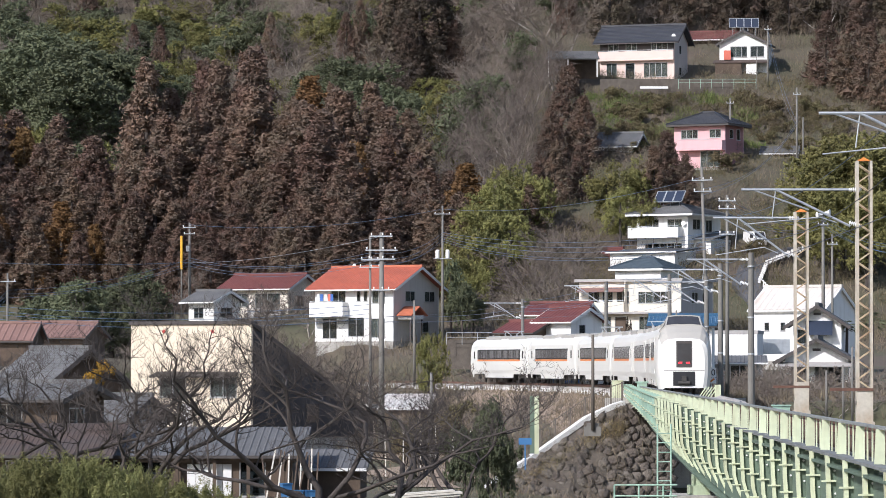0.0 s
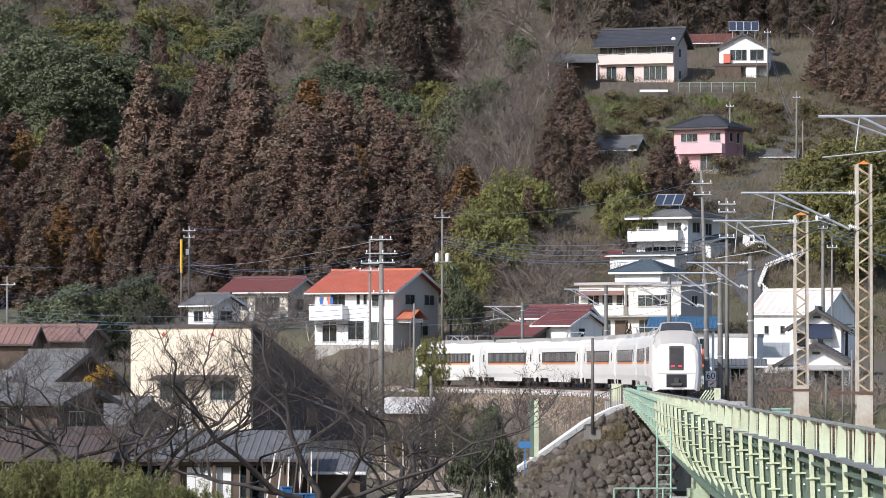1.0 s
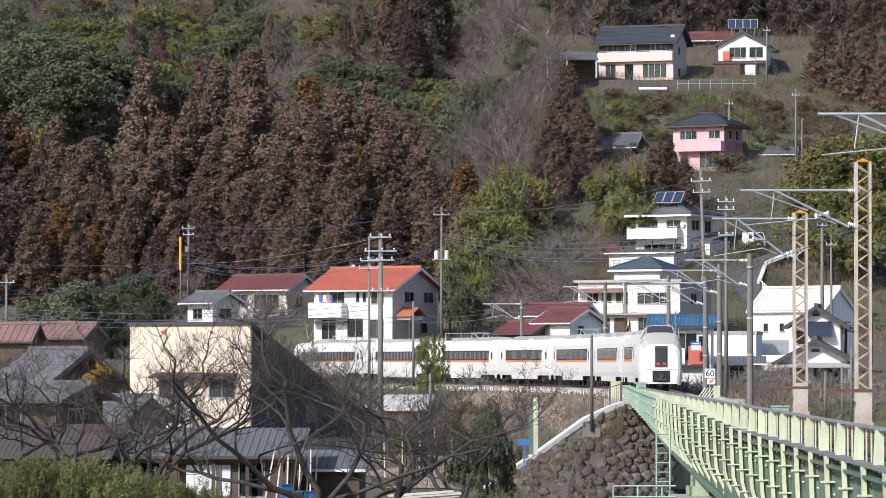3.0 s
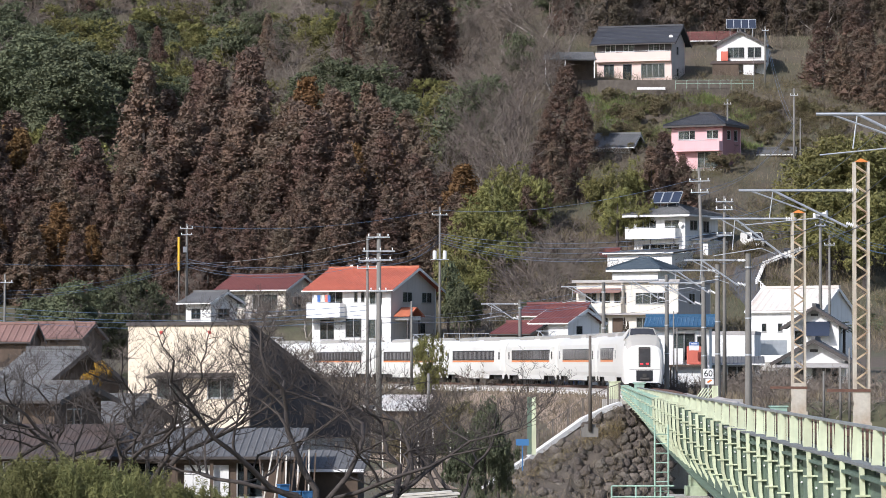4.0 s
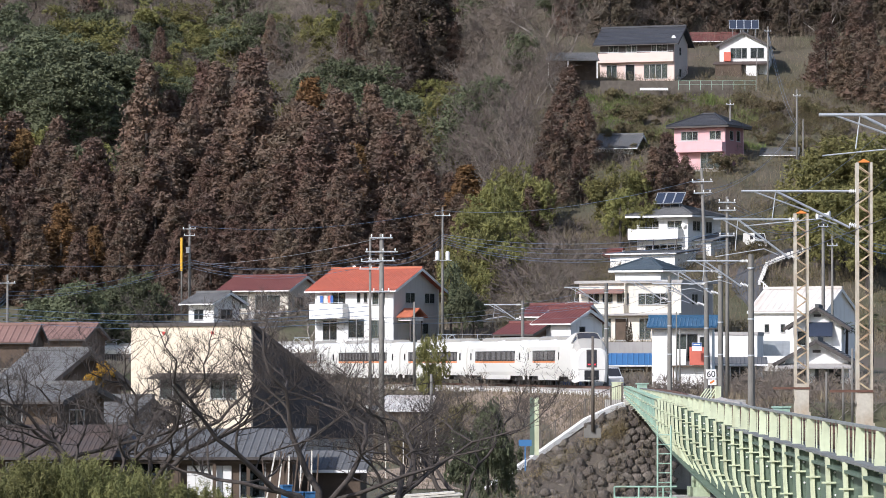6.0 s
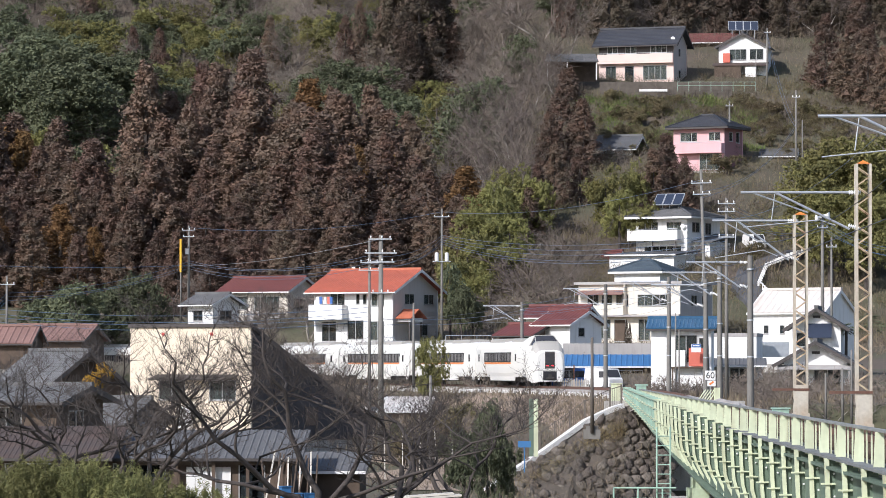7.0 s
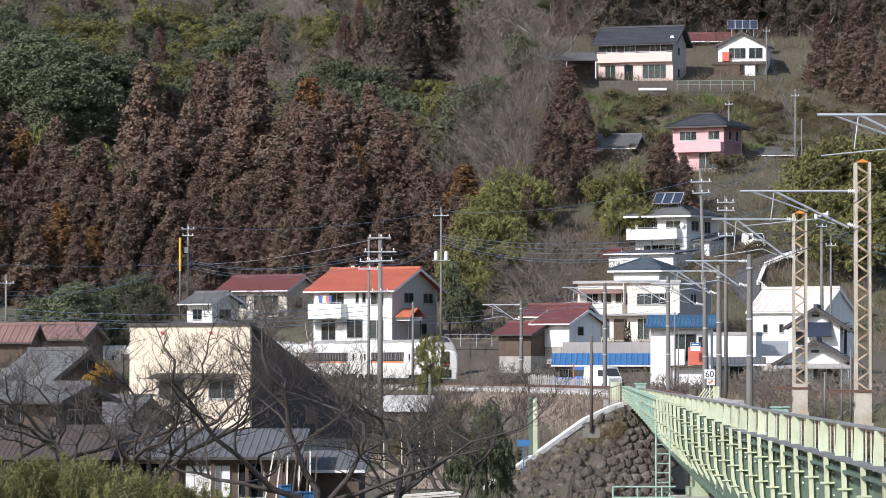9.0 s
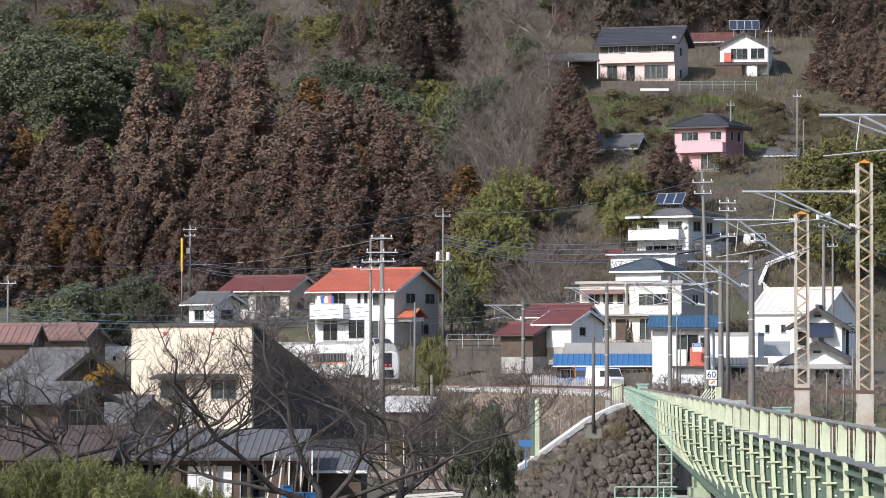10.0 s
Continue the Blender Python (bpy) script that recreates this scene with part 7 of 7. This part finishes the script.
def picket(x0, y0, x1, y1, z, n, h):
    f = thing("picket_fence", pose(x0, y0, z), "weathered grey wooden picket fence", "fence")
    for k in range(n):
        q = k / (n - 1)
        hh = h * (0.9 + 0.2 * ((k * 7) % 5) / 5)
        part("picket", Mesh().box(-0.05, -0.015, 0, 0.05, 0.015, hh), "concrete", f, m=pose((x1 - x0) * q, (y1 - y0) * q, 0, 0, 3 * math.sin(k)))
    for zz in (0.3, h * 0.75):
        part("rail", Mesh().beam((0, 0.03, zz), (x1 - x0, y1 - y0 + 0.03, zz), 0.04, 0.06), "concrete", f)


picket(9.17, 325, 11.78, 318, -0.4, 20, 1.0)
picket(7.29, 333, 9.20, 326, -0.4, 16, 1.2)


def railing(x0, x1, y, z, h, material="galv"):
    f = thing("pipe_railing", pose(x0, y, z), "grey steel pipe railing on a wall", "railing")
    n = max(2, int((x1 - x0) / 1.3))
    for k in range(n + 1):
        part("post", Mesh().tube([(0, 0, -0.3), (0, 0, h)], 0.03, 6), material, f, m=pose((x1 - x0) * k / n, 0, 0))
    for q in (0.5, 1.0):
        part("bar", Mesh().tube([(0, 0, h * q), (x1 - x0, 0, h * q)], 0.025, 6), material, f)


railing(0.42, 4.75, 372, 3.58, 0.85)
solid("garden_wall", Mesh().box(0.31, 0, -2.5, 6.33, 0.3, 0.2), "mortar", "dark stained concrete garden wall", "wall", m=pose(0, 373, 3.59))
solid("garden_wall", Mesh().box(10.46, 0, -2.5, 18.21, 0.3, 0.4), "grey_wall", "grey block garden wall", "wall", m=pose(0, 345, 3.15))
railing(29.9, 39.7, 508, 36.59, 0.9, "turquoise")
solid("terrace_wall", Mesh().box(20.07, 0, -2.5, 36.86, 0.3, 0.2), "mortar", "dark block terrace wall below the house", "wall", m=pose(0, 509, 37.37))
solid("pale_step", Mesh().box(24.98, 0, -0.3, 28.53, 0.3, 0.0), "trim_white", "pale concrete edge on the bank", "kerb", m=pose(0, 507, 36.52))
for x, w in ((4.60, 0.0), (4.83, 1.0)):
    solid("green_box_post", Mesh().box(-0.12, -0.1, -1.2, 0.1, 0.1, 1.73), "green_pale" if w else "green_dark", "green painted steel post by the path", "post", m=pose(x, 205, -1.77))
solid("path_sign", Mesh().box(-0.32, -0.02, -0.16, 0.32, 0.02, 0.16).box(-0.03, 0, -1.4, 0.03, 0.05, -0.1), "sheet_blue", "small blue sign board on a post", "sign", m=pose(4.13, 200, -2.25))
solid("relay_box", Mesh().box(-0.3, -0.2, -0.9, 0.3, 0.2, 0.75).box(-0.33, -0.23, 0.75, 0.33, 0.23, 0.8), "green_pale", "pale green trackside cabinet", "cabinet", m=pose(9.66, 222, -0.12))
solid("relay_box", Mesh().box(-0.26, -0.2, -0.3, 0.26, 0.2, 0.2).box(-0.34, -0.25, 0.2, 0.34, 0.25, 0.27), "turquoise", "green steel box beside the track", "cabinet", m=pose(10.63, 214, 0.39))
solid("relay_box", Mesh().box(-0.35, -0.2, -0.5, 0.35, 0.2, 0.2).box(-0.4, -0.25, 0.2, 0.4, 0.25, 0.26), "turquoise", "green steel box beside the track", "cabinet", m=pose(14.32, 170, -0.38))
rack = thing("stair_guard", pose(12.82, 196, 0.08), "pale green slatted steel guard beside the track", "guard")
for k in range(5):
    part("slat", Mesh().beam((-0.45 + k * 0.14, 0, -0.3), (0.05 + k * 0.14, 0, 0.4), 0.06, 0.05), "green_pale", rack)
part("plate", Mesh().box(0.45, -0.02, -0.4, 0.75, 0.02, 0.5), "green_pale", rack)
gb = thing("ballast_bags", pose(13.36, 190, -0.3), "heap of pale crushed stone beside the track", "stone heap")
bm = bmesh.new()
bmesh.ops.create_icosphere(bm, subdivisions=3, radius=1.0)
for v in bm.verts:
    v.co = Vector((v.co.x * 0.5, v.co.y * 14, max(-0.2, v.co.z * 0.35))) * (1 + 0.25 * noise.noise(v.co * 4))
me = bpy.data.meshes.new("heap")
bm.to_mesh(me)
bm.free()
part("heap", me, "ballast", gb)

# gardens below the track
house("low garden shelter with a white sheet roof", -1.2, 292, ground_z(-1.4, 292), 10, 3.4, 3.0, 1.15, "timber", "sheet_white", kind="shed", rise=1.0, over=0.25, rib=0.4, row=0, category="shelter", name="garden_shelter")
house("small brick store with a flat roof", -4.9, 262, ground_z(-4.9, 262) + 0.2, 20, 1.6, 1.6, 1.9, "brick", "concrete", front=[(0.4, 0.3, 0.8, 1.3, "door")], kind="flat", over=0.15, category="store", name="store")
g = Mesh()
vs = [(x, y) for y in np.arange(206, 262, 2.0) for x in np.arange(-4.0, 4.1, 1.0)]
g.v = [(x * (0.7 + 0.3 * math.sin(y * 0.35)) + (y - 206) * -0.02, y, ground_z(x, y) + 0.05) for x, y in vs]
g.f = [(j * 9 + i, j * 9 + i + 1, j * 9 + i + 10, j * 9 + i + 9) for j in range(27) for i in range(8)]
solid("garden_earth", g, "earth", "bare tan garden earth below the track", "earth", kind="structure")
for x, y, h, w in ((-1.55, 200, 1.3, 0.8), (1.2, 206, 3.4, 0.55), (2.2, 212, 3.6, 0.6), (0.2, 222, 2.2, 0.6), (-2.6, 240, 2.4, 0.7), (3.0, 232, 2.4, 0.6)):
    plant(BROADS, x, y, h=h, wide=w)
for k in range(16):
    x, y = plant_rnd.uniform(-5, 5), plant_rnd.uniform(214, 285)
    if x < line_x(y)[0] - 5:
        plant(SHRUBS + SCRUBS, x, y, h=plant_rnd.uniform(0.9, 2.2))
for k in range(7):
    solid("bean_pole", Mesh().tube([(0, 0, -0.3), (0.06 * (k % 3 - 1), 0, 2.4)], 0.03, 5), "curtain", "thin weathered garden stake", "stake", "garden stakes", m=seat(-3.0 + 0.9 * k, 216 + 3 * (k % 4)))

# dry bushes and bare garden trees near the track
rnd = random.Random(17)
for k in range(34):
    x, y = rnd.uniform(5.5, 13), rnd.uniform(316, 345)
    if abs(x - line_x(y)[0]) > 3.6 and x > line_x(y)[0]:
        plant(SHRUBS, x, y, h=rnd.uniform(1.2, 2.6), wide=1.1)
for k in range(34):
    y = rnd.uniform(214, 285)
    x = line_x(y)[0] + rnd.uniform(4.2, 12)
    plant(SHRUBS, x, y, h=rnd.uniform(0.8, 2.2), wide=1.1)
for k in range(26):
    y = rnd.uniform(215, 330)
    x = line_x(y)[0] - rnd.uniform(5, 16)
    plant(SHRUBS + BARES[:1], x, y, h=rnd.uniform(1.0, 2.6), wide=1.1)
for k in range(22):
    plant(SHRUBS, 13.84 + rnd.uniform(0, 7.5), 281 + rnd.uniform(-4, 4), h=rnd.uniform(1.0, 2.1))
for k in range(16):
    plant(SHRUBS, 20.26 + rnd.uniform(0, 7), 262 + rnd.uniform(-20, 20), h=rnd.uniform(1.0, 2.4))
for k in range(12):
    plant(SHRUBS, 3.75 + rnd.uniform(0, 5), 340 + rnd.uniform(-3, 5), h=rnd.uniform(1.5, 3.0))
for xx, y, zt in ((18.05, 392, 6.22), (18.38, 392, 5.89)):
    plant(DARKS[:1], xx, y, zt, wide=0.55, z=3.80)
for x, y, zt in ((-0.65, 330, 4.57), (-1.10, 326, 3.98)):
    plant(BAMBOOS, x, y, zt, wide=0.5)
for k in range(12):
    plant(SHRUBS + BARES, rnd.uniform(-20, -2), rnd.uniform(300, 345), h=rnd.uniform(2, 4.5))
for k in range(16):
    plant(BARES + BROADS[:1] + SHRUBS, -29.47 + rnd.uniform(-8, 8), rnd.uniform(270, 330), h=rnd.uniform(3, 6), wide=1.0)

# red-brown crossbars low on the masts, loudspeakers on a pole, more weeds under the line
part("crossbar", Mesh().beam((-1.25, -0.3, 1.05), (0.35, -0.3, 1.05), 0.07, 0.1), "rail", m1, "rusty red crossbar")
part("crossbar", Mesh().beam((-1.3, -0.3, 1.2), (0.3, -0.3, 1.2), 0.07, 0.1), "rail", m2, "rusty red crossbar")
horns = thing("loudspeaker_set", pose(32.02, 337.8, 14.17), "pair of white loudspeaker horns on a pole", "loudspeaker")
for s, a in ((-1, -0.35), (1, 0.3)):
    part("horn", Mesh().tube([(s * 0.05, 0, 0.1 * s), (s * 0.3, -0.1, 0.1 * s), (s * 0.55, -0.2, 0.12 * s)], [0.05, 0.09, 0.26], 12), "trim_white", horns, "white horn")
part("bracket", Mesh().box(-0.6, -0.05, -0.04, 0.6, 0.05, 0.04), "galv", horns)


motions()
